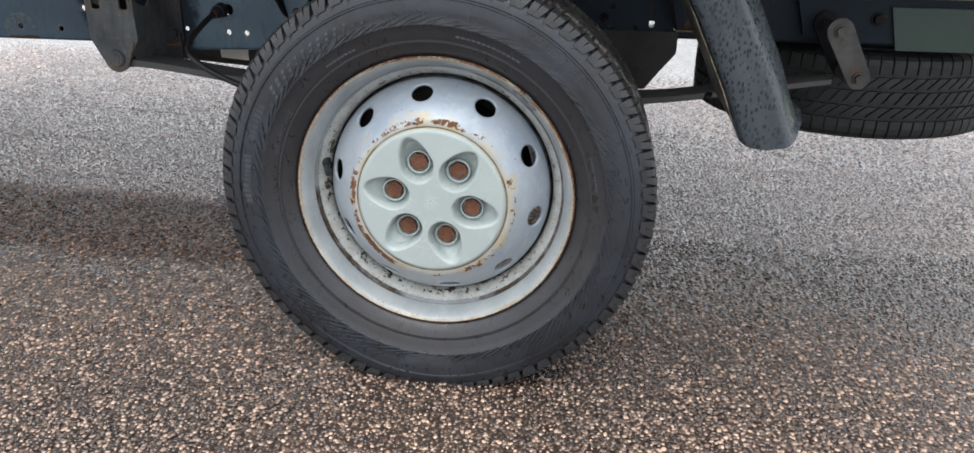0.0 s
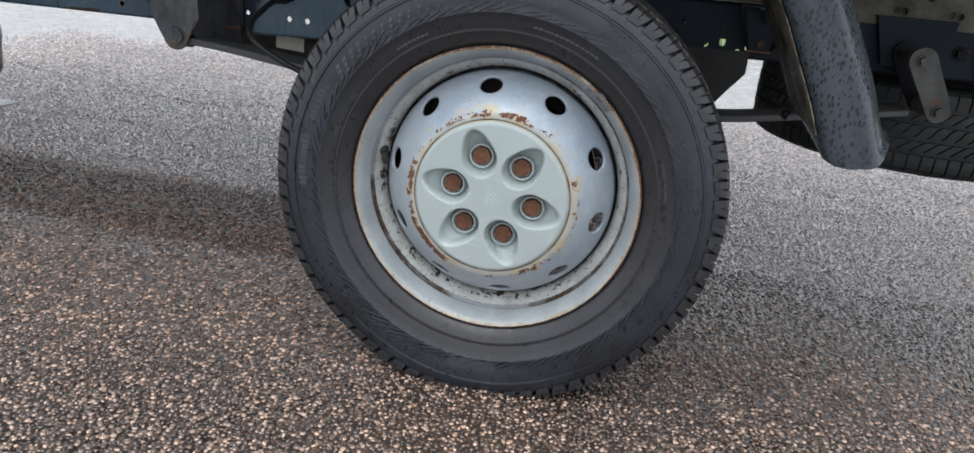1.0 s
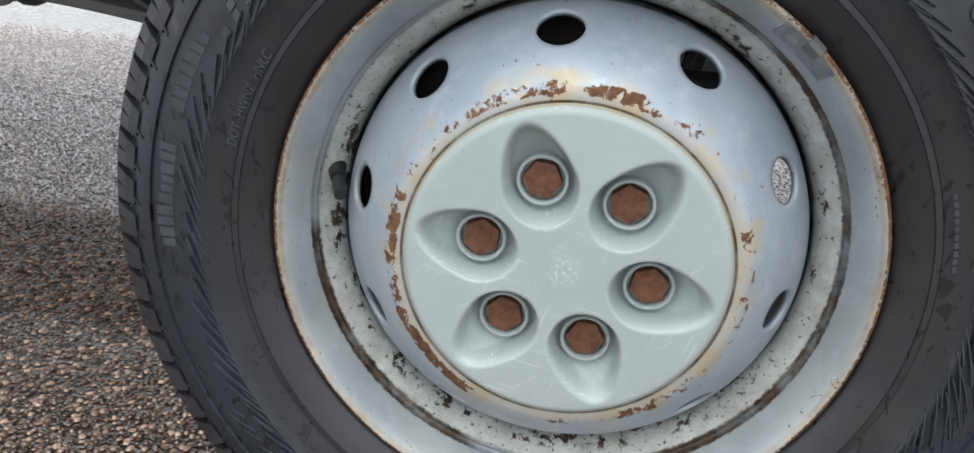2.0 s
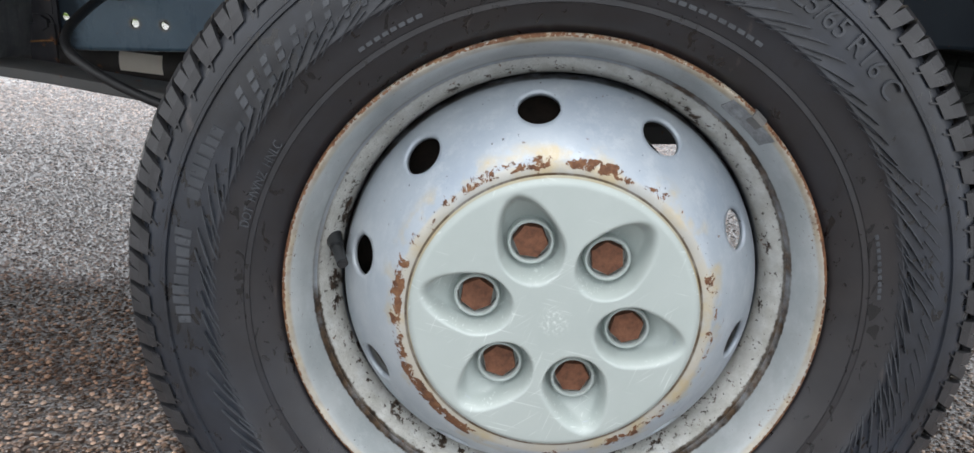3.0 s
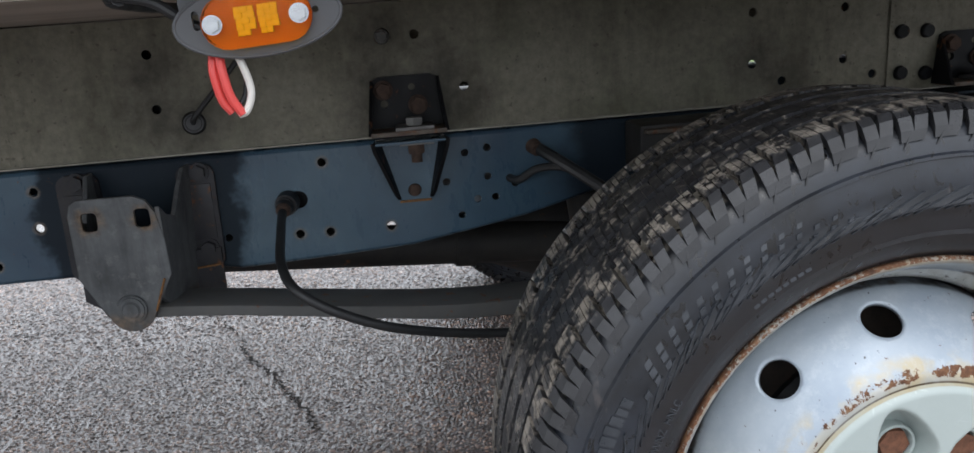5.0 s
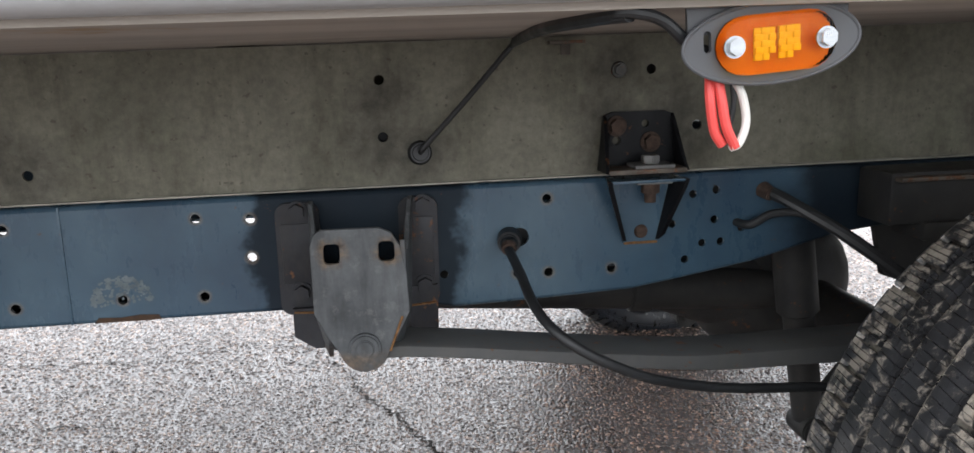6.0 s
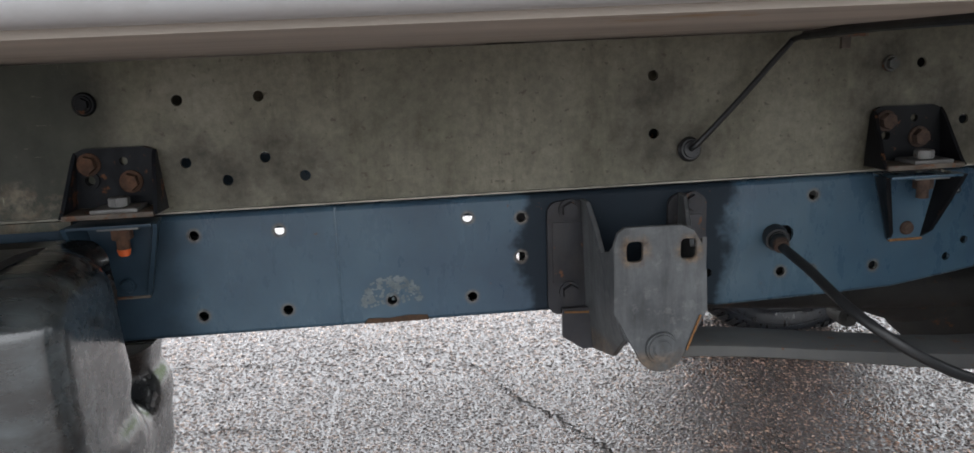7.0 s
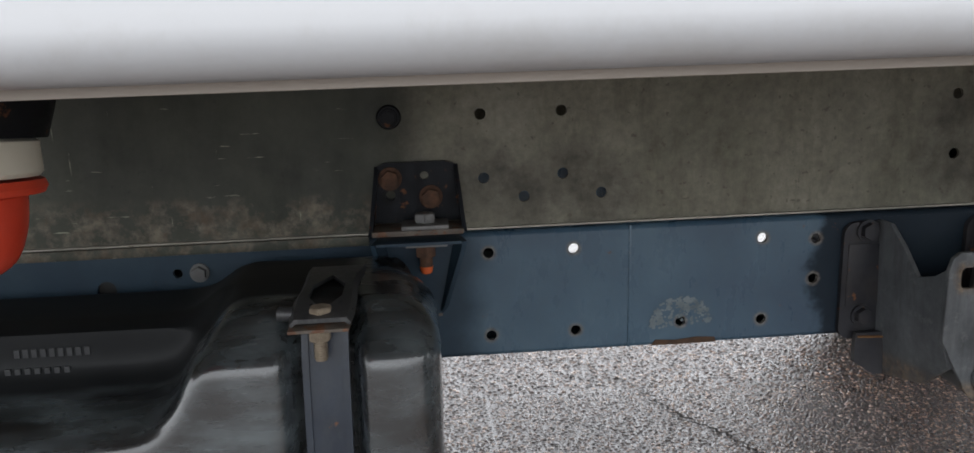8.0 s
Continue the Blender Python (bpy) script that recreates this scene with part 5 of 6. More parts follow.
# ---- brackets between beam and rail ----
def build_bracket(x, web, bolts, low_z, tip=None, skin=None):
    """Upper flared angle on the beam, lower tapered console on the rail, and the bolt that joins them."""
    bm = bmesh.new()
    plate = [(x - 0.052, 0.642), (x + 0.052, 0.642), (x + 0.0465, 0.700), (x + 0.043, 0.708), (x + 0.034, 0.7115), (x - 0.036, 0.7115), (x - 0.044, 0.708), (x - 0.048, 0.700)]
    skin = skin or M_BLACK
    outline(bm, plate, 0.583, 0.006, [ring2(x + 0.009, 0.6955, 0.0050, 12), ring2(x - 0.030, 0.6745, 0.0055, 12)])
    top = part("mounting_bracket", bm, skin, truck, "black steel angle bracket with rusty bolts")
    for sx in (-1, 1):
        # cheek: a tapered side that deepens towards its foot
        bm = bmesh.new()
        a = [(x + sx * 0.0475, 0.585, 0.7075), (x + sx * 0.0480, 0.577, 0.700), (x + sx * 0.0535, 0.545, 0.646), (x + sx * 0.0545, 0.538, 0.6375), (x + sx * 0.0545, 0.585, 0.6365)]
        va, vb = [bm.verts.new(p) for p in a], [bm.verts.new((p[0] - sx * 0.0045, p[1], p[2])) for p in a]
        bm.faces.new(va), bm.faces.new(vb)
        for k in range(5):
            bm.faces.new((va[k], va[(k + 1) % 5], vb[(k + 1) % 5], vb[k]))
        part("cheek", bm, skin, top)
    bm = bmesh.new()
    box(bm, (x - 0.051, 0.536, 0.6350), (x + 0.051, 0.5825, 0.6415), 0.002)
    part("foot", bm, M_WORN, top, "worn rusty foot of the bracket")
    bm = bmesh.new()
    revolve(bm, [(0.0060, 0.0), (0.0060, -0.0028), (0.0105, -0.0028), (0.0105, 0.0)], 20)
    bmesh.ops.translate(bm, verts=bm.verts, vec=(x - 0.030, 0.583, 0.6745))
    part("weld_ring", bm, M_BLACK, top)
    for bx, bz in ((x - 0.030, 0.6935), (x + 0.016, 0.671)):
        bm = bmesh.new()
        hex_bolt(bm, bx, 0.583, bz, 0.0105, 0.009, 0.0135, 12)
        rod(bm, (bx, 0.574, bz), (bx, 0.5715, bz), 0.0052, 14)
        part("bolt", bm, bolts, top, "rusty hexagon bolt")
    bm = bmesh.new()
    box(bm, (x - 0.018, 0.534, 0.6418), (x + 0.034, 0.576, 0.6465), 0.0012)
    rod(bm, (x + 0.008, 0.556, 0.6465), (x + 0.008, 0.556, 0.657), 0.0125, 6, None, 0.0012)
    part("clamp_plate", bm, M_OLD, top, "pale worn clamp plate")
    bm = bmesh.new()
    outline(bm, [(x - 0.045, 0.6275), (x + 0.046, 0.6275), (x + 0.026, low_z), (x - 0.021, low_z)], 0.572, 0.007)
    box(bm, (x - 0.047, 0.533, 0.6240), (x + 0.048, 0.575, 0.6280), 0.0014)
    low = part("console", bm, M_RAIL, truck, "tapered dark blue steel console")
    for sx in (-1, 1):
        bm = bmesh.new()
        a, b = x + 0.0005 + sx * 0.0455, x + 0.0025 + sx * 0.0235
        vs = [bm.verts.new(p) for p in ((a, 0.575, 0.6275), (a + sx * 0.008, 0.534, 0.6270), (a + sx * 0.006, 0.538, 0.6160), (b + sx * 0.006, 0.561, low_z + 0.012), (b, 0.575, low_z))]
        ws = [bm.verts.new(v.co + Vector((-sx * 0.005, 0, 0))) for v in vs]
        bm.faces.new(vs), bm.faces.new(ws)
        for k in range(5):
            bm.faces.new((vs[k], vs[(k + 1) % 5], ws[(k + 1) % 5], ws[k]))
        part("console_web", bm, web, low)
    bm = bmesh.new()
    box(bm, (x - 0.014, 0.536, 0.6215), (x + 0.032, 0.573, 0.6242), 0.0008)
    part("shim", bm, M_OLD, low, "pale bare shim plate")
    bm = bmesh.new()
    rod(bm, (x + 0.008, 0.553, 0.6215), (x + 0.008, 0.553, 0.608), 0.0125, 6, None, 0.001)
    rod(bm, (x + 0.008, 0.553, 0.608), (x + 0.008, 0.553, 0.596), 0.0075, 14)
    part("nut", bm, bolts, low, "rusty nut and bolt end")
    if tip:
        bm = bmesh.new()
        rod(bm, (x + 0.008, 0.553, 0.5975), (x + 0.008, 0.553, 0.588), 0.0082, 14, 0.0062, 0.0012)
        part("bolt_tip", bm, tip, low, "bolt end dabbed with orange paint")
    bm = bmesh.new()
    rod(bm, (x + 0.002, 0.572, low_z + 0.0150), (x + 0.002, 0.5655, low_z + 0.0150), 0.0098, 18, 0.0075, 0.0014)
    part("rivet", bm, M_RAIL if tip else M_RUST2, low)
    bm = bmesh.new()
    box(bm, (x - 0.020, 0.5705, low_z - 0.0022), (x + 0.025, 0.5765, low_z + 0.0012), 0.0006)
    part("rust_edge", bm, M_SEAM if not tip else M_WORN, low, "rusty lower weld")


M_TIP = mat_plastic("orange_torque_paint", (0.62, 0.10, 0.02), (0.72, 0.15, 0.04), (0.4, 0.6))
M_BOLT_BROWN = mat_rust("brown_rusty_bolt", (0.035, 0.020, 0.013), (0.125, 0.062, 0.036), 90)
M_RUSTY_BLACK = mat_painted("rust_eaten_black_paint", (0.006, 0.007, 0.010), (0.018, 0.021, 0.026), (0.3, 0.65), rust=0.16, dust=0.10, dust_col=(0.07, 0.06, 0.045), scale=14, spec=0.12)
build_bracket(-1.395, M_RAIL, M_BOLT_BROWN, 0.5325, M_TIP, M_RUSTY_BLACK)
build_bracket(-0.411, M_BLACK, M_RUST2, 0.5385)
build_bracket(0.425, M_BLACK, M_RUST2, 0.5385)

# ---- leaf spring, its front hanger and rear shackle ----
def build_suspension(y0, s):
    """s: +1 on the near side, -1 on the far side; y0 + s * depth runs inboard."""
    def X(bm):
        if s < 0:
            for v in bm.verts:
                v.co.y = 2 * MID - v.co.y
        return bm

    # hanger: folded face plate with webs, flanges on the rail
    bm = bmesh.new()
    arc = [(-0.774 + 0.030 * math.cos(radians(a)), 0.463 + 0.032 * math.sin(radians(a))) for a in range(-15, -171, -15)]
    loop = [(-0.830, 0.585), (-0.826, 0.598), (-0.818, 0.604), (-0.752, 0.6035), (-0.738, 0.597), (-0.728, 0.580), (-0.722, 0.548), (-0.720, 0.502), *arc, (-0.812, 0.470), (-0.830, 0.505)]
    outline(bm, loop, 0.455, 0.006, bevel=0.002, holes=[rounded(-0.815, 0.564, -0.797, 0.587, 0.005), rounded(-0.753, 0.564, -0.735, 0.587, 0.005)])
    for x, sg in ((-0.830, 1), (-0.7215, -1)):
        a = [(x + sg * 0.001, 0.456, 0.588), (x, 0.457, 0.505), (x + sg * 0.014, 0.462, 0.470), (x + sg * 0.010, 0.500, 0.437), (x, 0.560, 0.426), (x - sg * 0.006, 0.578, 0.470), (x - sg * 0.012, 0.578, 0.618), (x - sg * 0.010, 0.553, 0.617), (x - sg * 0.006, 0.530, 0.594), (x - sg * 0.003, 0.505, 0.565), (x, 0.480, 0.572)]
        va, vb = [bm.verts.new(p) for p in a], [bm.verts.new((p[0] + sg * 0.006, p[1], p[2])) for p in a]
        bm.faces.new(va), bm.faces.new(vb)
        for k in range(len(a)):
            bm.faces.new((va[k], va[(k + 1) % len(a)], vb[(k + 1) % len(a)], vb[k]))
    hanger = part("spring_hanger", X(bm), M_HANGER, truck, "grey folded steel spring hanger, rust at its seams")
    soft = hanger.modifiers.new("rounded", "BEVEL")
    soft.width, soft.segments, soft.limit_method, soft.angle_limit = 0.0036, 3, "ANGLE", radians(50)
    for a, b in (((-0.722, 0.5645, 0.474), (-0.684, 0.5645, 0.477)), ((-0.866, 0.5585, 0.477), (-0.832, 0.5585, 0.475)), ((-0.7445, 0.453, 0.456), (-0.729, 0.453, 0.497))):
        bm = bmesh.new()
        rod(bm, a, b, 0.0014, 8)
        part("rust_seam", X(bm), M_SEAM, hanger, "orange rust line")
    for x0, x1, b in ((-0.884, -0.829, -0.856), (-0.729, -0.679, -0.698)):
        bm = bmesh.new()
        outline(bm, rounded(x0, 0.470, x1, 0.6165, 0.015), 0.573, 0.007)
        box(bm, (min(b, x0 + 0.006), 0.5715, 0.512), (max(b, x1 - 0.006), 0.5745, 0.590), 0.0012)
        part("flange", X(bm), M_FLANGE, hanger, "dark slate flange bolted to the rail")
        for z in (0.606, 0.500):
            bm = bmesh.new()
            hex_bolt(bm, b, 0.573, z, 0.0105, 0.008, 0.0135)
            part("bolt", X(bm), M_FLANGE, hanger)
    bm = bmesh.new()
    outline(bm, [(-0.868, 0.481), (-0.795, 0.481), (-0.780, 0.430), (-0.800, 0.4215), (-0.818, 0.4220), (-0.828, 0.4265), (-0.842, 0.4262), (-0.868, 0.4440)], 0.560, 0.008)
    part("gusset", X(bm), M_FLANGE, hanger)
    bm = bmesh.new()
    outline(bm, [(-0.745, 0.500), (-0.682, 0.500), (-0.682, 0.441), (-0.745, 0.441)], 0.566, 0.006)
    part("gusset", X(bm), M_FLANGE, hanger, "dark gusset plate with an orange rust line")
    bm = bmesh.new()
    rod(bm, (-0.774, 0.456, 0.461), (-0.774, 0.449, 0.461), 0.0195, 28, 0.0180, 0.002)
    rod(bm, (-0.774, 0.450, 0.461), (-0.774, 0.4475, 0.461), 0.0120, 20, 0.0105, 0.001)
    rod(bm, (-0.774, 0.46, 0.461), (-0.774, 0.545, 0.461), 0.010)
    part("pivot_bolt", X(bm), M_HANGER, hanger)

    # the leaf, eye to eye
    bm = bmesh.new()
    prof = [(-0.774, 0.452, 0.0085), (-0.72, 0.449, 0.0080), (-0.64, 0.4405, 0.0080), (-0.55, 0.4285, 0.0085), (-0.37, 0.4065, 0.0110), (-0.2, 0.4035, 0.0125), (0.0, 0.403, 0.0150), (0.2, 0.405, 0.0120), (0.36, 0.4155, 0.0075), (0.46, 0.4285, 0.0070), (0.70, 0.4660, 0.0065)]
    fine = bezier(prof, 6)
    prev = None
    for v in fine:
        row = [bm.verts.new(p) for p in ((v.x, 0.466, v.y + v.z), (v.x, 0.463, v.y + v.z - 0.002), (v.x, 0.463, v.y - v.z + 0.002), (v.x, 0.466, v.y - v.z), (v.x, 0.530, v.y - v.z), (v.x, 0.533, v.y), (v.x, 0.530, v.y + v.z))]
        if prev:
            for j in range(7):
                bm.faces.new((prev[j], row[j], row[(j + 1) % 7], prev[(j + 1) % 7]))
        else:
            bm.faces.new(row)
        prev = row
    bm.faces.new(prev)
    rod(bm, (-0.774, 0.463, 0.461), (-0.774, 0.533, 0.461), 0.026, 24, None, 0.002)
    rod(bm, (0.741, 0.463, 0.4785), (0.741, 0.533, 0.4785), 0.020, 24, None, 0.002)
    part("leaf_spring", X(bm), M_SPRING, truck, "single grey steel leaf spring")

    # rear shackle
    bm = bmesh.new()
    d = Vector((0.048, 0, -0.087)).normalized()
    n = Vector((d.z, 0, -d.x))
    a, b = Vector((0.693, 0, 0.5653)), Vector((0.741, 0, 0.4785))
    loop = [b + 0.021 * (math.cos(radians(q)) * n + math.sin(radians(q)) * d) for q in range(0, 181, 20)] + [a + 0.024 * (math.cos(radians(q)) * n + math.sin(radians(q)) * d) for q in range(180, 361, 20)]
    outline(bm, [(p.x, p.z) for p in loop], 0.440, 0.009)
    shackle = part("spring_shackle", X(bm), M_SHACKLE, truck, "worn bare steel shackle plate with two bolts")
    bm = bmesh.new()
    outline(bm, [(p.x, p.z) for p in loop], 0.545, 0.009)
    part("inner_plate", X(bm), M_BLACK, shackle)
    for p in (a, b):
        bm = bmesh.new()
        hex_bolt(bm, p.x, 0.440, p.z, 0.0095, 0.009, 0.0125, 15)
        rod(bm, (p.x, 0.44, p.z), (p.x, 0.58, p.z), 0.010)
        part("bolt", X(bm), M_SHACKLE, shackle)
    bm = bmesh.new()
    outline(bm, [(0.63, 0.63), (0.775, 0.63), (0.765, 0.56), (0.72, 0.53), (0.655, 0.54)], 0.556, 0.02)
    part("shackle_mount", X(bm), M_RAIL, truck, "black cast shackle mount")

    # spring seat, clamp bolts and damper
    bm = bmesh.new()
    box(bm, (-0.085, 0.440, 0.352), (0.085, 0.555, 0.380), 0.004)
    box(bm, (-0.085, 0.440, 0.268), (0.085, 0.555, 0.288), 0.004)
    box(bm, (-0.070, 0.450, 0.428), (0.070, 0.545, 0.448), 0.004)
    for x in (-0.062, 0.062):
        for y in (0.452, 0.542):
            rod(bm, (x, y, 0.262), (x, y, 0.452), 0.008)
    part("spring_seat", X(bm), M_DIRTY, truck, "black spring clamp with long bolts")
    bm = bmesh.new()
    rod(bm, (-0.150, 0.680, 0.580), (-0.122, 0.680, 0.385), 0.032, 20, None, 0.003)
    rod(bm, (-0.122, 0.680, 0.385), (-0.094, 0.680, 0.205), 0.024, 20, None, 0.003)
    rod(bm, (-0.093, 0.650, 0.195), (-0.093, 0.710, 0.195), 0.024, 20, None, 0.003)
    rod(bm, (-0.093, 0.640, 0.195), (-0.093, 0.720, 0.195), 0.011, 6)
    damper = part("shock_absorber", X(bm), M_DIRTY, truck, "black dusty shock absorber")
    bm = bmesh.new()
    rod(bm, (-0.093, 0.70, 0.195), (-0.01, 0.70, 0.295), 0.014)
    part("damper_arm", X(bm), M_DIRTY, damper)
    # bump stop bracket behind the wheel
    bm = bmesh.new()
    outline(bm, [(0.10, 0.535), (0.411, 0.535), (0.411, 0.491), (0.380, 0.452), (0.352, 0.414), (0.305, 0.412), (0.25, 0.478), (0.10, 0.505)], 0.575, 0.012)
    outline(bm, [(-0.06, 0.54), (0.27, 0.54), (0.24, 0.492), (0.10, 0.488), (0.04, 0.430), (-0.04, 0.46)], 0.60, 0.012)
    part("bump_stop_bracket", X(bm), M_DIRTY, truck, "black gusset behind the wheel")
    bm = bmesh.new()
    box(bm, (-0.105, 0.500, 0.556), (0.13, 0.574, 0.6255), 0.006)
    box(bm, (-0.06, 0.492, 0.535), (0.10, 0.566, 0.560), 0.006)
    stop = part("bump_stop", X(bm), M_DIRTY, truck, "black bump stop box under a worn plate")
    bm = bmesh.new()
    box(bm, (-0.100, 0.486, 0.6150), (0.125, 0.570, 0.6205), 0.0015)
    part("plate", X(bm), M_WORN, stop, "bare rusty plate")


build_suspension(0.0, 1)
build_suspension(0.0, -1)

# ---- axle and shafts ----
bm = bmesh.new()
rod(bm, (0, 0.26, HUB), (0, 2 * MID - 0.26, HUB), 0.046, 24)
bmesh.ops.create_uvsphere(bm, u_segments=24, v_segments=14, radius=0.150, matrix=Matrix.Translation((-0.05, MID - 0.02, HUB + 0.025)) @ Matrix.Diagonal((1.05, 0.72, 0.95, 1)))
rod(bm, (-0.10, MID - 0.02, HUB + 0.03), (-0.27, MID - 0.02, HUB + 0.06), 0.105, 24, 0.075, 0.01)
part("axle", bm, M_DIRTY, truck, "black rear axle housing", level=False)
for y, s in ((0.0, 1), (2 * MID, -1)):
    bm = bmesh.new()
    prof = [(0.02, 0.100), (0.118, 0.102), (0.128, 0.112), (0.130, 0.165), (0.137, 0.170), (0.137, 0.185), (0.150, 0.188), (0.150, 0.200), (0.06, 0.215), (0.05, 0.28), (0.02, 0.28)]
    revolve(bm, [(r, y + s * d) for r, d in prof], 64)
    bmesh.ops.translate(bm, verts=bm.verts, vec=(0, 0, HUB))
    part("brake_drum", bm, M_BLACK, truck, "sooty black brake drum", level=False)
    bm = bmesh.new()
    rings = []
    for k in range(19):
        a = radians(-104 + 6.4 * k)
        rings.append([bm.verts.new((r * math.sin(a), y + s * d, HUB + r * math.cos(a))) for r, d in ((0.125, 0.118), (0.180, 0.124), (0.183, 0.130), (0.183, 0.175), (0.125, 0.185))])
    for p, q in zip(rings, rings[1:]):
        for j in range(5):
            bm.faces.new((p[j], p[(j + 1) % 5], q[(j + 1) % 5], q[j]))
    bm.faces.new(rings[0]), bm.faces.new(rings[-1])
    part("brake_caliper", bm, M_CALIPER, truck, "rusty brown brake caliper", level=False)
bm = bmesh.new()
revolve(bm, [(0.05, 2 * MID - 0.205), (0.190, 2 * MID - 0.205), (0.193, 2 * MID - 0.195), (0.193, 2 * MID - 0.185), (0.05, 2 * MID - 0.185)], 48, close=True)
bmesh.ops.translate(bm, verts=bm.verts, vec=(0, 0, HUB))
part("dust_shield", bm, M_DIRTY, truck, "black brake dust shield of the far wheel", level=False)
bm = bmesh.new()
rod(bm, (-0.88, 0.86, 0.427), (-0.06, 0.86, 0.367), 0.037, 24, None, 0.003)
rod(bm, (-0.34, 0.86, 0.3875), (-0.30, 0.86, 0.3846), 0.042, 24, None, 0.003)
pipe = part("exhaust_pipe", bm, M_DIRTY, truck, "black pipe behind the frame rail")
bm = bmesh.new()
for k in range(8):
    a0, a1 = radians(152 + 6.5 * k), radians(152 + 6.5 * (k + 1))
    q = [bm.verts.new((x, 0.86 + 0.0378 * math.cos(a), 0.4122 - 0.073 * (x + 0.6775) + 0.0378 * math.sin(a))) for a in (a0, a1) for x in (-0.715, -0.640)]
    bm.faces.new((q[0], q[1], q[3], q[2]))
bmesh.ops.remove_doubles(bm, verts=bm.verts, dist=0.0001)
part("label", bm, M_LABEL, pipe, "faded cream paper label")

# ---- hoses and cables ----
bm = bmesh.new()
tube(bm, [(-0.587, 0.572, 0.551), (-0.590, 0.545, 0.546), (-0.586, 0.480, 0.532), (-0.580, 0.412, 0.511), (-0.561, 0.370, 0.491), (-0.522, 0.360, 0.465), (-0.463, 0.370, 0.434), (-0.397, 0.390, 0.410), (-0.328, 0.410, 0.392), (-0.244, 0.420, 0.382), (-0.15, 0.425, 0.372), (-0.05, 0.43, 0.36)], 0.0060, 12)
rod(bm, (-0.571, 0.603, 0.556), (-0.560, 0.72, 0.572), 0.021, 16)
hose = part("brake_hose", bm, M_HOSE, truck, "black rubber hose looping from the frame to the axle")
bm = bmesh.new()
rod(bm, (-0.584, 0.582, 0.553), (-0.588, 0.560, 0.550), 0.0165, 20, 0.0150, 0.003)
rod(bm, (-0.588, 0.561, 0.550), (-0.589, 0.548, 0.547), 0.012, 16, 0.010, 0.002)
part("boot", bm, M_HOSE, hose, "round rubber boot")
bm = bmesh.new()
rod(bm, (-0.589, 0.553, 0.549), (-0.590, 0.545, 0.545), 0.0105, 14, 0.0095, 0.001)
part("ferrule", bm, M_RUST2, hose, "rusty hose ferrule")
bm = bmesh.new()
tube(bm, [(-0.698, 0.585, 0.6705), (-0.690, 0.572, 0.682), (-0.640, 0.566, 0.735), (-0.592, 0.562, 0.788), (-0.580, 0.545, 0.803), (-0.590, 0.40, 0.8085), (-0.612, 0.16, 0.8095), (-0.606, 0.03, 0.8105), (-0.594, 0.004, 0.811), (-0.575, 0.008, 0.806), (-0.556, 0.014, 0.792), (-0.535, 0.018, 0.785)], 0.0036, 10)
cable = part("lamp_cable", bm, M_HOSE, truck, "black taped cable clipped under the floor")
bm = bmesh.new()
tube(bm, [(-0.581, 0.53, 0.8045), (-0.592, 0.38, 0.8085), (-0.611, 0.17, 0.8095), (-0.606, 0.035, 0.8105), (-0.595, 0.006, 0.811)], 0.0055, 10)
part("tape", bm, M_HOSE, cable, "black tape wrap")
bm = bmesh.new()
rod(bm, (-0.698, 0.590, 0.6705), (-0.697, 0.582, 0.6712), 0.017, 20, 0.012, 0.002)
part("grommet", bm, M_HOSE, cable, "rubber grommet")
bm = bmesh.new()
box(bm, (-0.535, 0.552, 0.8005), (-0.490, 0.572, 0.8045), 0.001)
box(bm, (-0.519, 0.560, 0.787), (-0.507, 0.566, 0.801), 0.001)
part("clip", bm, M_WORN, cable, "brown rusty clip")
bm = bmesh.new()
tube(bm, [(-0.236, 0.575, 0.599), (-0.215, 0.545, 0.586), (-0.160, 0.50, 0.548), (-0.107, 0.47, 0.505), (-0.05, 0.44, 0.46), (-0.01, 0.42, 0.40)], 0.0085, 10)
tube(bm, [(-0.274, 0.585, 0.556), (-0.262, 0.560, 0.556), (-0.235, 0.548, 0.572), (-0.195, 0.530, 0.570), (-0.150, 0.495, 0.536), (-0.10, 0.465, 0.495), (-0.03, 0.43, 0.43)], 0.0058, 10)
link = part("sensor_cable", bm, M_HOSE, truck, "black cable and rod running down to the axle")
bm = bmesh.new()
rod(bm, (-0.238, 0.582, 0.600), (-0.232, 0.562, 0.594), 0.0115, 14, 0.009, 0.002)
part("joint", bm, M_RUST2, link, "rusty end joint")

# ---- small fittings on beam and rail ----
for x, z, r, paint in ((-1.424, 0.763, 0.015, M_BLACK), (-0.437, 0.7655, 0.0115, M_SHACKLE)):
    bm = bmesh.new()
    rod(bm, (x, 0.590, z), (x, 0.583, z), r, 20, 0.75 * r, 0.002)
    hex_bolt(bm, x, 0.583, z, 0.0075, 0.005)
    part("capped_bolt", bm, paint, truck, "sooty bolt head on the beam")
bm = bmesh.new()
hex_bolt(bm, -1.645, 0.58, 0.596, 0.0085, 0.006, 0.011)
part("rail_bolt", bm, M_OLD, truck)
bm = bmesh.new()
box(bm, (-1.1465, 0.5786, 0.475), (-1.1435, 0.5802, 0.6255), 0.0004)
part("weld_seam", bm, M_RAIL, truck)
bm = bmesh.new()
rng = random.Random(8)
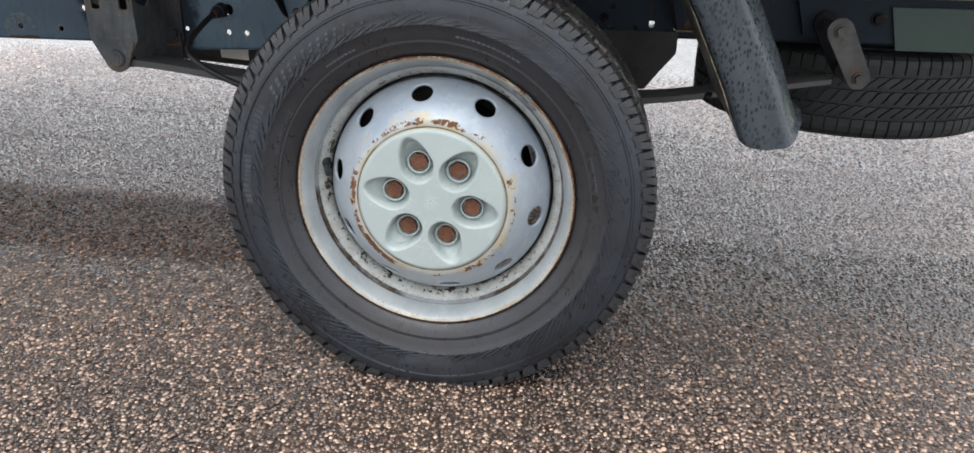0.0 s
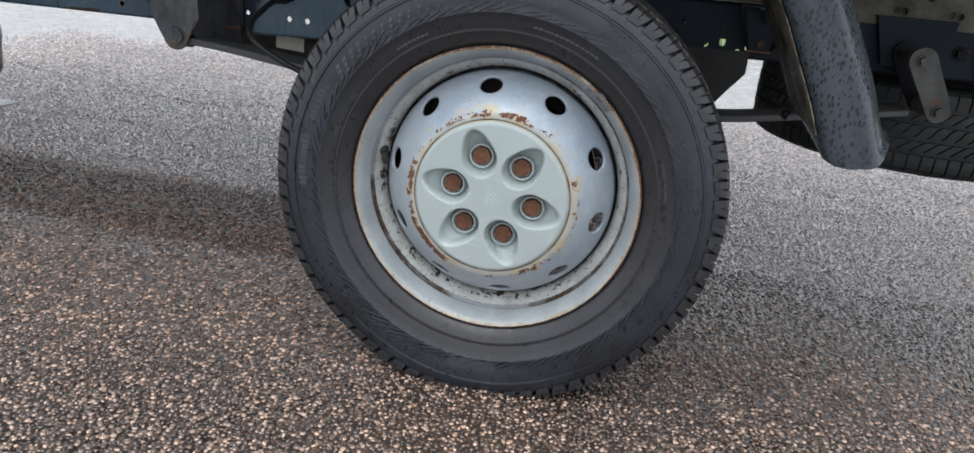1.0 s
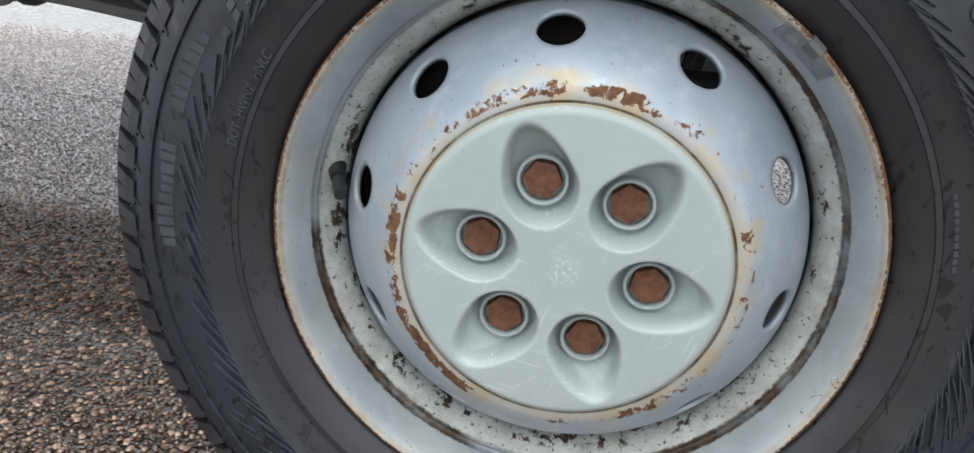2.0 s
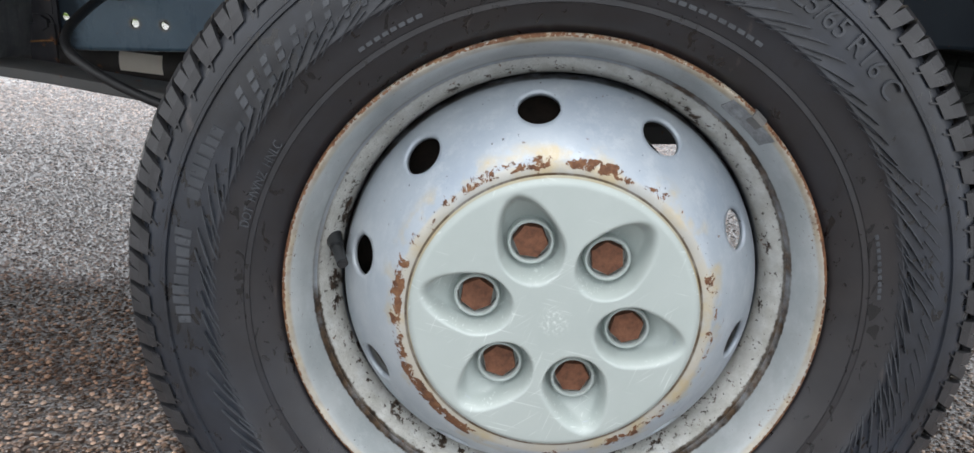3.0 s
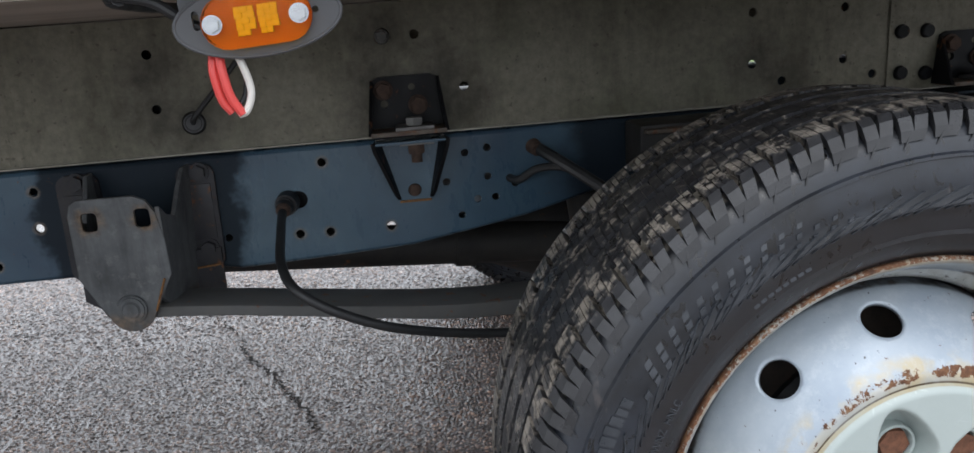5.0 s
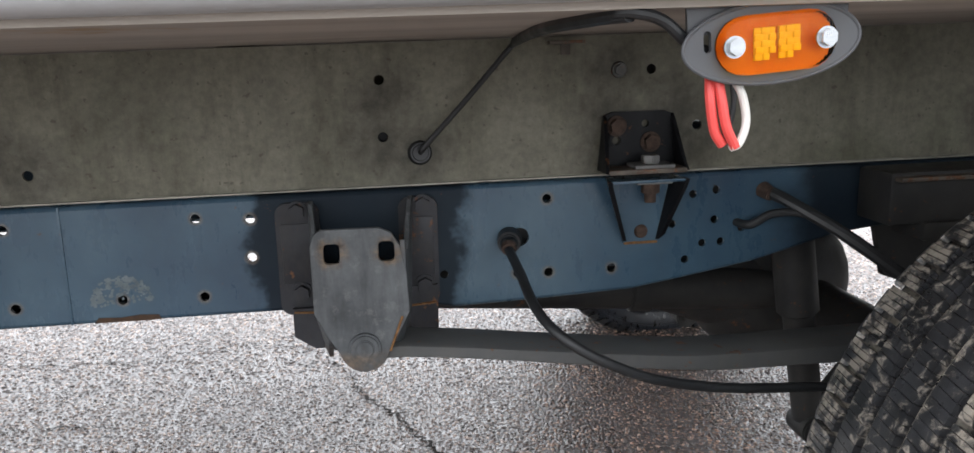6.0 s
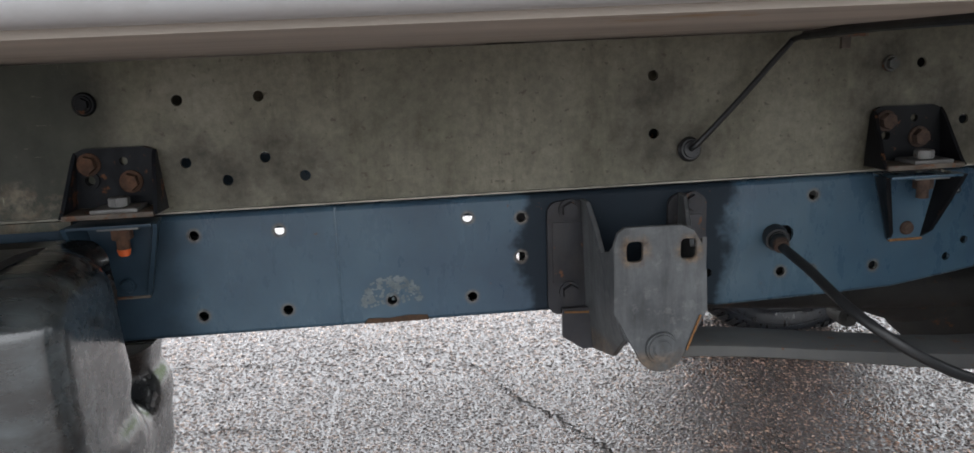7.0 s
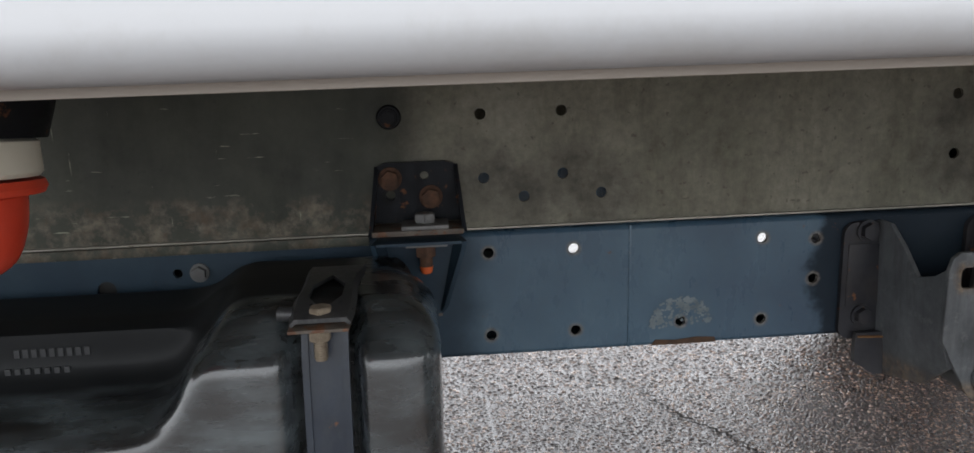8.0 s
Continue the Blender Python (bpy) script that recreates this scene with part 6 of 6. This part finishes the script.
for k in range(190):
    a, r = radians(rng.uniform(5, 185)), 0.036 * rng.random() ** 0.28
    x, z, q = -1.081 + r * 1.05 * math.cos(a), 0.499 + r * math.sin(a), rng.uniform(0.0012, 0.0034)
    w = rng.uniform(0, 6.28)
    vs = [bm.verts.new((x + q * rng.uniform(0.6, 1.3) * math.cos(w + i * 1.2566), 0.5790 - 0.0000025 * k, z + q * rng.uniform(0.5, 1.2) * math.sin(w + i * 1.2566))) for i in range(5)]
    bm.faces.new(vs)
res = part("sticker_residue", bm, mat_plastic("old_glue", (0.05, 0.075, 0.09), (0.20, 0.235, 0.25), (0.5, 0.8), scale=60), truck, "flaked pale glue ring", smooth=0)
res["kind"] = "stuff"
bm = bmesh.new()
outline(bm, [(-1.118, 0.4745), (-1.112, 0.4815), (-1.085, 0.4800), (-1.062, 0.4825), (-1.038, 0.4810), (-1.036, 0.4745)], 0.5790, 0.0006)
part("rust_scale", bm, mat_rust("thin_brown_rust", (0.035, 0.022, 0.015), (0.10, 0.055, 0.03)), truck, "brown rust scale on the lower edge")

# dark green plate under the beam at the rear
bm = bmesh.new()
outline(bm, [(0.842, 0.512), (1.69, 0.512), (1.69, 0.596), (0.820, 0.596)], 0.572, 0.006)
part("rear_plate", bm, M_GREEN, truck, "dark green painted rear frame plate")
bm = bmesh.new()
hex_bolt(bm, 0.800, 0.58, 0.572, 0.011, 0.010, 0.015)
part("rail_bolt", bm, M_BLACK, truck)

# ---- mudguard ----
CURVE = bezier([(0.150, 0.812, 0), (0.225, 0.795, 0), (0.270, 0.770, 0), (0.3125, 0.735, 0), (0.363, 0.668, 0), (0.402, 0.595, 0), (0.432, 0.535, 0), (0.453, 0.483, 0), (0.4645, 0.4515, 0)], 6)
NORMALS = []
for i, p in enumerate(CURVE):
    d = (CURVE[min(i + 1, len(CURVE) - 1)] - CURVE[max(i - 1, 0)]).normalized()
    NORMALS.append(Vector((-d.y, d.x, 0)))


def sweep(bm, section, first=0, last=None):
    rows = []
    for i in range(first, last or len(CURVE)):
        p, n = CURVE[i], NORMALS[i]
        tip = max(0.0, (i - len(CURVE) + 7) / 6.0)
        rows.append([bm.verts.new((p.x + n.x * a + 0.004 * tip * a / 0.08, y, p.y + n.y * a + -0.014 * tip * tip * (a / 0.085) ** 2 + 0.022 * tip ** 3 * (abs(a - 0.042) / 0.046) ** 3)) for a, y in section])
    for r0, r1 in zip(rows, rows[1:]):
        for j in range(len(section) - 1):
            bm.faces.new((r0[j], r1[j], r1[j + 1], r0[j + 1]))
    return rows


bm = bmesh.new()
sec = [(0.002, 0.240), (0.002, 0.030), (0.005, 0.017), (0.012, 0.0105), (0.032, 0.008), (0.052, 0.0068), (0.0585, 0.0050), (0.0640, 0.0058), (0.0700, 0.0120), (0.0775, 0.0240), (0.088, 0.050), (0.096, 0.10), (0.096, 0.240)]
rows = sweep(bm, sec)
bm.faces.new(rows[-1])
for v in bm.verts:
    if v.co.z < 0.496 and v.co.y > 0.045:
        v.co.z = 0.496 - 0.1 * (0.496 - v.co.z)
mud = part("mudguard", bm, M_FENDER, truck, "grey plastic mudguard spotted with rain drops", level=False, smooth=50)
bm = bmesh.new()
sweep(bm, [(-0.001, 0.243), (-0.001, 0.026), (0.0006, 0.026), (0.0006, 0.243)], 0, len(CURVE) - 8)
part("liner", bm, M_MUD, mud, "black inner face with dried mud runs", level=False, smooth=50)
bm = bmesh.new()
rod(bm, (0.438, 0.205, 0.490), (0.430, 0.205, 0.493), 0.009, 12, 0.007)
part("rivet", bm, M_BLACK, mud, level=False)

# ---- marker lamp under the sill ----
LX, LY, LZ, TILT = -0.5120, 0.004, 0.7920, radians(4.0)


def spin(pts):
    return [(LX + x * math.cos(TILT) - z * math.sin(TILT), LZ + x * math.sin(TILT) + z * math.cos(TILT)) for x, z in pts]


bm = bmesh.new()
ell = [(0.0525 * math.cos(2 * math.pi * k / 48), 0.0225 * math.sin(2 * math.pi * k / 48)) for k in range(48)]
outline(bm, spin(ell), LY, 0.004, [spin(rounded(-0.0405, -0.002, -0.036, 0.010, 0.002, 3)), spin(ring2(0.0365, 0.001, 0.0022, 10))])
outline(bm, spin(rounded(-0.0480, 0.008, 0.0480, 0.032, 0.003)), LY + 0.0042, 0.003)
rim = [(LX + 0.0525 * math.cos(2 * math.pi * k / 48) * math.cos(TILT) - 0.0225 * math.sin(2 * math.pi * k / 48) * math.sin(TILT), LY + 0.0005, LZ + 0.0525 * math.cos(2 * math.pi * k / 48) * math.sin(TILT) + 0.0225 * math.sin(2 * math.pi * k / 48)) for k in range(49)]
tube(bm, rim, 0.0013, 8, smooth=False)
lamp = part("marker_lamp", bm, M_PLATE, truck, "amber side marker lamp on a grey oval plate with loose wires")


def pill(half, r, n=10):
    out = [(half + r * math.cos(radians(a)), r * math.sin(radians(a))) for a in range(-90, 91, 180 // n)]
    return out + [(-half + r * math.cos(radians(a)), r * math.sin(radians(a))) for a in range(90, 271, 180 // n)]


bm = bmesh.new()
rings = []
for r, d in ((0.0165, 0.0), (0.0165, 0.0075), (0.0155, 0.0092), (0.0135, 0.0100)):
    rings.append([bm.verts.new((x, LY - d, z)) for x, z in spin(pill(0.0180, r))])
for p, q in zip(rings, rings[1:]):
    for k in range(len(p)):
        bm.faces.new((p[k], p[(k + 1) % len(p)], q[(k + 1) % len(p)], q[k]))
bm.faces.new(rings[-1])
bm.faces.new(rings[0])
part("lens", bm, M_AMBER, lamp, "clear amber plastic lens")
bm = bmesh.new()
outline(bm, spin(pill(0.0180, 0.0155)), LY - 0.0018, 0.0012)
part("lamp_base", bm, M_AMBER_BASE, lamp, "deep amber lamp base")
bm = bmesh.new()
rng = random.Random(5)
for cx in (-0.0130, 0.0012):
    for i in range(3):
        for n in range(5):
            wide = 0.0006 * rng.random()
            (ax, az), (bx, bz) = spin([(cx + 0.0040 * i - wide, -0.0088 + 0.0035 * n), (cx + 0.0040 * i + 0.0039 + wide, -0.0088 + 0.0035 * n + 0.0034)])
            if (i, n) in ((0, 4), (2, 0)) and rng.random() < 0.6:
                continue
            box(bm, (ax, LY - 0.0046 - 0.0016 * ((i + n) % 2), az), (bx, LY - 0.002, bz), 0.0004)
part("reflector", bm, M_AMBER_IN, lamp, "faceted bright amber insert")
for sx in (-1, 1):
    (bx, bz), = spin([(sx * 0.0268, 0.0)])
    bm = bmesh.new()
    rod(bm, (bx, LY - 0.009, bz), (bx, LY - 0.0108, bz), 0.0062, 20)
    hex_bolt(bm, bx, LY - 0.0108, bz, 0.0050, 0.0035)
    part("screw", bm, M_ZINC, lamp, "shiny zinc hexagon screw")
base = LZ - 0.021
for k, (dx, mat, name, pts) in enumerate((
        (-0.027, M_WIRE_RED, "red wire", [(0, 0.004, 0.004), (-0.001, 0, -0.010), (0.003, 0, -0.028), (0.010, 0.001, -0.037)]),
        (-0.022, M_WIRE_RED, "red wire", [(0, 0.002, 0.004), (0.002, -0.002, -0.010), (0.006, -0.003, -0.026), (0.014, -0.002, -0.0385)]),
        (-0.006, M_WIRE_WHITE, "white wire", [(-0.003, 0.004, 0.004), (0.004, 0, -0.008), (0.008, 0, -0.024), (0.003, -0.001, -0.036), (-0.004, -0.002, -0.0385)]),
        (-0.010, M_HOSE, "black wire", [(0.004, 0.010, 0.004), (0.007, 0.010, -0.012), (0.004, 0.010, -0.027), (-0.002, 0.008, -0.034)]))):
    bm = bmesh.new()
    tube(bm, [(LX + 0.72 * dx - 0.013 + 0.8 * p[0], LY + 0.006 + p[1], base + p[2]) for p in pts], 0.0030 if k < 2 else 0.0025 if k < 3 else 0.0018, 10)
    part("wire", bm, mat, lamp, name + " loop with heat-shrink sleeve" if k < 2 else name + " loop")

# ---- fuel tank ----
def tank_mesh():
    bm = bmesh.new()
    x0, x1, y0, y1, z0, z1, r = -2.45, -1.376, 0.316, 0.705, 0.262, 0.614, 0.045
    nx, ny, nz = 150, 40, 60
    vid = {}

    def at(i, j, k):
        key = (i, j, k)
        if key not in vid:
            p = Vector((x0 + (x1 - x0) * i / nx, y0 + (y1 - y0) * j / ny, z0 + (z1 - z0) * k / nz))
            c = Vector((min(max(p.x, x0 + r), x1 - r), min(max(p.y, y0 + r), y1 - r), min(max(p.z, z0 + r), z1 - r)))
            d = p - c
            if d.length > 1e-9:
                p = c + d.normalized() * r
            f = max(0.0, min(1.0, (0.46 - p.y) / 0.13))
            lean = max(0.0, min(1.0, (p.z - 0.570) / 0.05))
            p.y += 0.030 * lean * lean * (3 - 2 * lean) * f
            zb = 0.526 + 0.096 / (1 + math.exp(-(p.x + 1.594) / 0.013))
            t = 1 / (1 + math.exp(-(p.z - zb) / 0.0055))
            p.y += 0.115 * t * max(0.0, min(1.0, (0.56 - p.y) / 0.24)) * (1 if p.x < -1.535 else 0)
            # the recess stands upright to a crisp upper edge
            if p.z > 0.545:
                tall = 0.545 + (p.z - 0.545) * 1.45 if p.z < 0.569 else 0.5798 + (p.z - 0.569) * 0.12
                p.z += (tall - p.z) / (1 + math.exp((p.x + 1.605) / 0.010))
            # channel for the strap
            p.y += 0.046 * f / (1 + math.exp((abs(p.x + 1.478) - 0.029) / 0.003))
            p.y -= 0.003 * math.sin(p.z * 16 + p.x * 5) * f
            # low behind the rail, with a hollow in the end face
            low = max(0.0, min(1.0, (p.y - 0.545) / 0.03))
            p.z = min(p.z, z1 + 0.005 - (z1 + 0.005 - 0.455) * low * low * (3 - 2 * low))
            end = max(0.0, min(1.0, (p.x + 1.46) / 0.06))
            up = max(0.0, min(1.0, (p.z - 0.36) / 0.06))
            p.x -= 0.034 * math.exp(-((p.y - 0.565 + 0.25 * (p.z - 0.42)) / 0.030) ** 2) * end * up
            p.x -= 0.014 * end * max(0.0, min(1.0, (p.y - 0.50) / 0.08))
            p.x += 0.006 * math.exp(-((p.z - 0.385) / 0.030) ** 2) * end * max(0.0, min(1.0, (p.y - 0.40) / 0.05))
            p.x -= 0.006 * math.exp(-((p.z - 0.425) / 0.020) ** 2) * end * max(0.0, min(1.0, (p.y - 0.40) / 0.05))
            vid[key] = bm.verts.new(p)
        return vid[key]

    for i in range(nx):
        for k in range(nz):
            for j in (0, ny):
                bm.faces.new((at(i, j, k), at(i + 1, j, k), at(i + 1, j, k + 1), at(i, j, k + 1)))
        for j in range(ny):
            for k in (0, nz):
                bm.faces.new((at(i, j, k), at(i + 1, j, k), at(i + 1, j + 1, k), at(i, j + 1, k)))
    for j in range(ny):
        for k in range(nz):
            for i in (0, nx):
                bm.faces.new((at(i, j, k), at(i, j + 1, k), at(i, j + 1, k + 1), at(i, j, k + 1)))
    return bm


tank = part("fuel_tank", tank_mesh(), M_TANK, truck, "black moulded plastic tank, glossy and scuffed", smooth=60)
bm = bmesh.new()
tube(bm, [(-2.3, 0.316, 0.492), (-1.9, 0.316, 0.492), (-1.60, 0.318, 0.492), (-1.52, 0.318, 0.492)], 0.0012, 6)
tube(bm, [(-1.442, 0.319, 0.500), (-1.42, 0.3205, 0.501), (-1.400, 0.331, 0.503), (-1.385, 0.345, 0.505)], 0.0012, 6)
part("mould_seam", bm, M_TANK, tank)
shell = tank_mesh()
skin = [v.co.copy() for v in shell.verts]
shell.free()
bm = bmesh.new()
for x0, z0, count, pitch in ((-1.783, 0.5580, 9, 0.0082), (-1.792, 0.5400, 7, 0.0092)):
    for k in range(count):
        x = x0 + pitch * k
        face = min(p.y for p in skin if abs(p.x - x) < 0.008 and z0 - 0.002 < p.z < z0 + 0.011)
        box(bm, (x, face - 0.0012, z0), (x + 0.0055, face + 0.012, z0 + 0.0085), 0.0006)
part("moulded_marking", bm, M_HOSE, tank, "moulded bars", smooth=0)
def strap_band(xo, wd, dy):
    bm, prev = bmesh.new(), None
    for y, z in ((0.372, 0.6035), (0.352, 0.597), (0.345, 0.57), (0.340, 0.45), (0.340, 0.28), (0.342, 0.235), (0.37, 0.208), (0.56, 0.206)):
        row = [bm.verts.new((xo + a, y + dy + b, z)) for a, b in ((-wd, 0), (wd, 0), (wd, 0.004), (-wd, 0.004))]
        if prev:
            for j in range(4):
                bm.faces.new((prev[j], prev[(j + 1) % 4], row[(j + 1) % 4], row[j]))
        prev = row
    return bm


M_CLAMP = mat_painted("scratched_black_clamp", (0.012, 0.013, 0.015), (0.035, 0.037, 0.040), (0.25, 0.5), rust=0.09, dust=0.6, dust_col=(0.13, 0.13, 0.125), scale=30)
M_STRAP = mat_painted("navy_strap_paint", (0.012, 0.017, 0.027), (0.030, 0.040, 0.058), (0.25, 0.5), rust=0.08, dust=0.2, scale=14, spec=0.4)
strap = part("tank_strap", strap_band(-1.478, 0.0205, 0.0), M_STRAP, truck, "dark blue steel strap round the tank with a clamp bolt")
for sx in (-1, 1):
    part("strap_rib", strap_band(-1.478 + sx * 0.0175, 0.003, -0.003), M_STRAP, strap)
bm = bmesh.new()
# bent clamp bracket from the rail to the strap: two side limbs round a window, a rolled front
spine = [(0.560, 0.600, 0.031), (0.525, 0.608, 0.031), (0.485, 0.614, 0.029), (0.445, 0.617, 0.025), (0.410, 0.617, 0.024), (0.375, 0.616, 0.026), (0.345, 0.612, 0.026), (0.330, 0.609, 0.024)]
for sx in (-1, 1):
    prev = None
    for n, (y, z, w) in enumerate(spine):
        inner = 0.0 if n in (0, 1, 2, 3, 6, 7) else 0.015
        pts = [(w, -0.010 if 0 < n < 6 else -0.004), (w + 0.0025, -0.002), (w - 0.002, 0.003), (inner, 0.003), (inner, -0.001), (w - 0.003, -0.001)]
        row = [bm.verts.new((-1.479 + sx * a, y, z + b)) for a, b in pts]
        if prev:
            for j in range(6):
                bm.faces.new((prev[j], prev[(j + 1) % 6], row[(j + 1) % 6], row[j]))
        else:
            bm.faces.new(row)
        prev = row
    bm.faces.new(prev)
rod(bm, (-1.518, 0.350, 0.612), (-1.504, 0.350, 0.611), 0.0065, 14, None, 0.001)
part("strap_clamp", bm, M_CLAMP, strap, "bent black clamp bracket with a window")
bm = bmesh.new()
box(bm, (-1.506, 0.322, 0.6015), (-1.454, 0.374, 0.6045), 0.001)
part("clamp_washer", bm, M_WORN, strap, "rusty lower clamp plate")
bm = bmesh.new()
rod(bm, (-1.480, 0.345, 0.610), (-1.480, 0.345, 0.6185), 0.0105, 6, None, 0.001)
rod(bm, (-1.480, 0.333, 0.6015), (-1.480, 0.333, 0.592), 0.0100, 6, None, 0.001)
rod(bm, (-1.480, 0.333, 0.593), (-1.480, 0.333, 0.574), 0.0052, 14)
for k in range(7):
    rod(bm, (-1.480, 0.333, 0.590 - 0.0022 * k), (-1.480, 0.333, 0.5892 - 0.0022 * k), 0.0060, 14)
part("clamp_bolt", bm, mat_rust("yellowed_zinc_bolt", (0.11, 0.085, 0.058), (0.25, 0.205, 0.15), 90), strap, "corroded clamp bolt with thread showing")

# ---- red fitting ahead of the tank strap ----
bm = bmesh.new()
revolve(bm, spline2([(0.0005, 0.052), (0.030, 0.050), (0.048, 0.040), (0.056, 0.020), (0.058, 0.000), (0.0575, -0.003)], 5) + [(0.068, -0.004), (0.070, -0.008), (0.068, -0.0125), (0.0005, -0.013)], 48)
cup = part("red_cover", bm, M_RED, truck, "glossy red plastic cup below a cream collar", level=False, smooth=45)
cup.matrix_local = pose(-1.690, 0.17, 0.723, 0, 0, 0) @ pose(0, 0, 0, -94, 0, -4)
bm = bmesh.new()
revolve(bm, [(0.0005, -0.0145), (0.066, -0.0145), (0.068, -0.017), (0.067, -0.036), (0.064, -0.038), (0.0005, -0.038)], 48)
part("collar", bm, M_CREAM, cup, "cream plastic collar", level=False)
bm = bmesh.new()
revolve(bm, [(0.0005, -0.038), (0.072, -0.038), (0.078, -0.060), (0.078, -0.085), (0.0005, -0.085)], 40)
part("mount", bm, M_BLACK, cup, "black rubber mount", level=False)

# ---- spare wheel slung under the rear ----
spare = new("spare_wheel")
tagged(spare, "worn black spare tyre slung flat under the rear frame", "spare wheel")
bm = tyre_mesh(False)
part("tyre", bm, M_SPARE, spare, level=False, smooth=40)
part("tread", spare_tread_mesh(), M_SPARE, spare, "worn tread of slanted blocks", level=False, smooth=0)
part("rim", rim_mesh(), M_RIM, spare, level=False, smooth=50)
bm = bmesh.new()
revolve(bm, [(0.005, 0.06), (0.08, 0.055), (0.15, 0.07), (0.187, 0.11)], 64)
part("wheel_disc", bm, M_RIM, spare, level=False)
spare.matrix_world = Matrix.Translation((0.85, 0.955, 0.420)) @ pose(0, 0, 0, 90, 0, 0) @ Matrix.Diagonal((0.975, 0.86, 0.975, 1)) @ Matrix.Translation((0, -0.1365, 0))
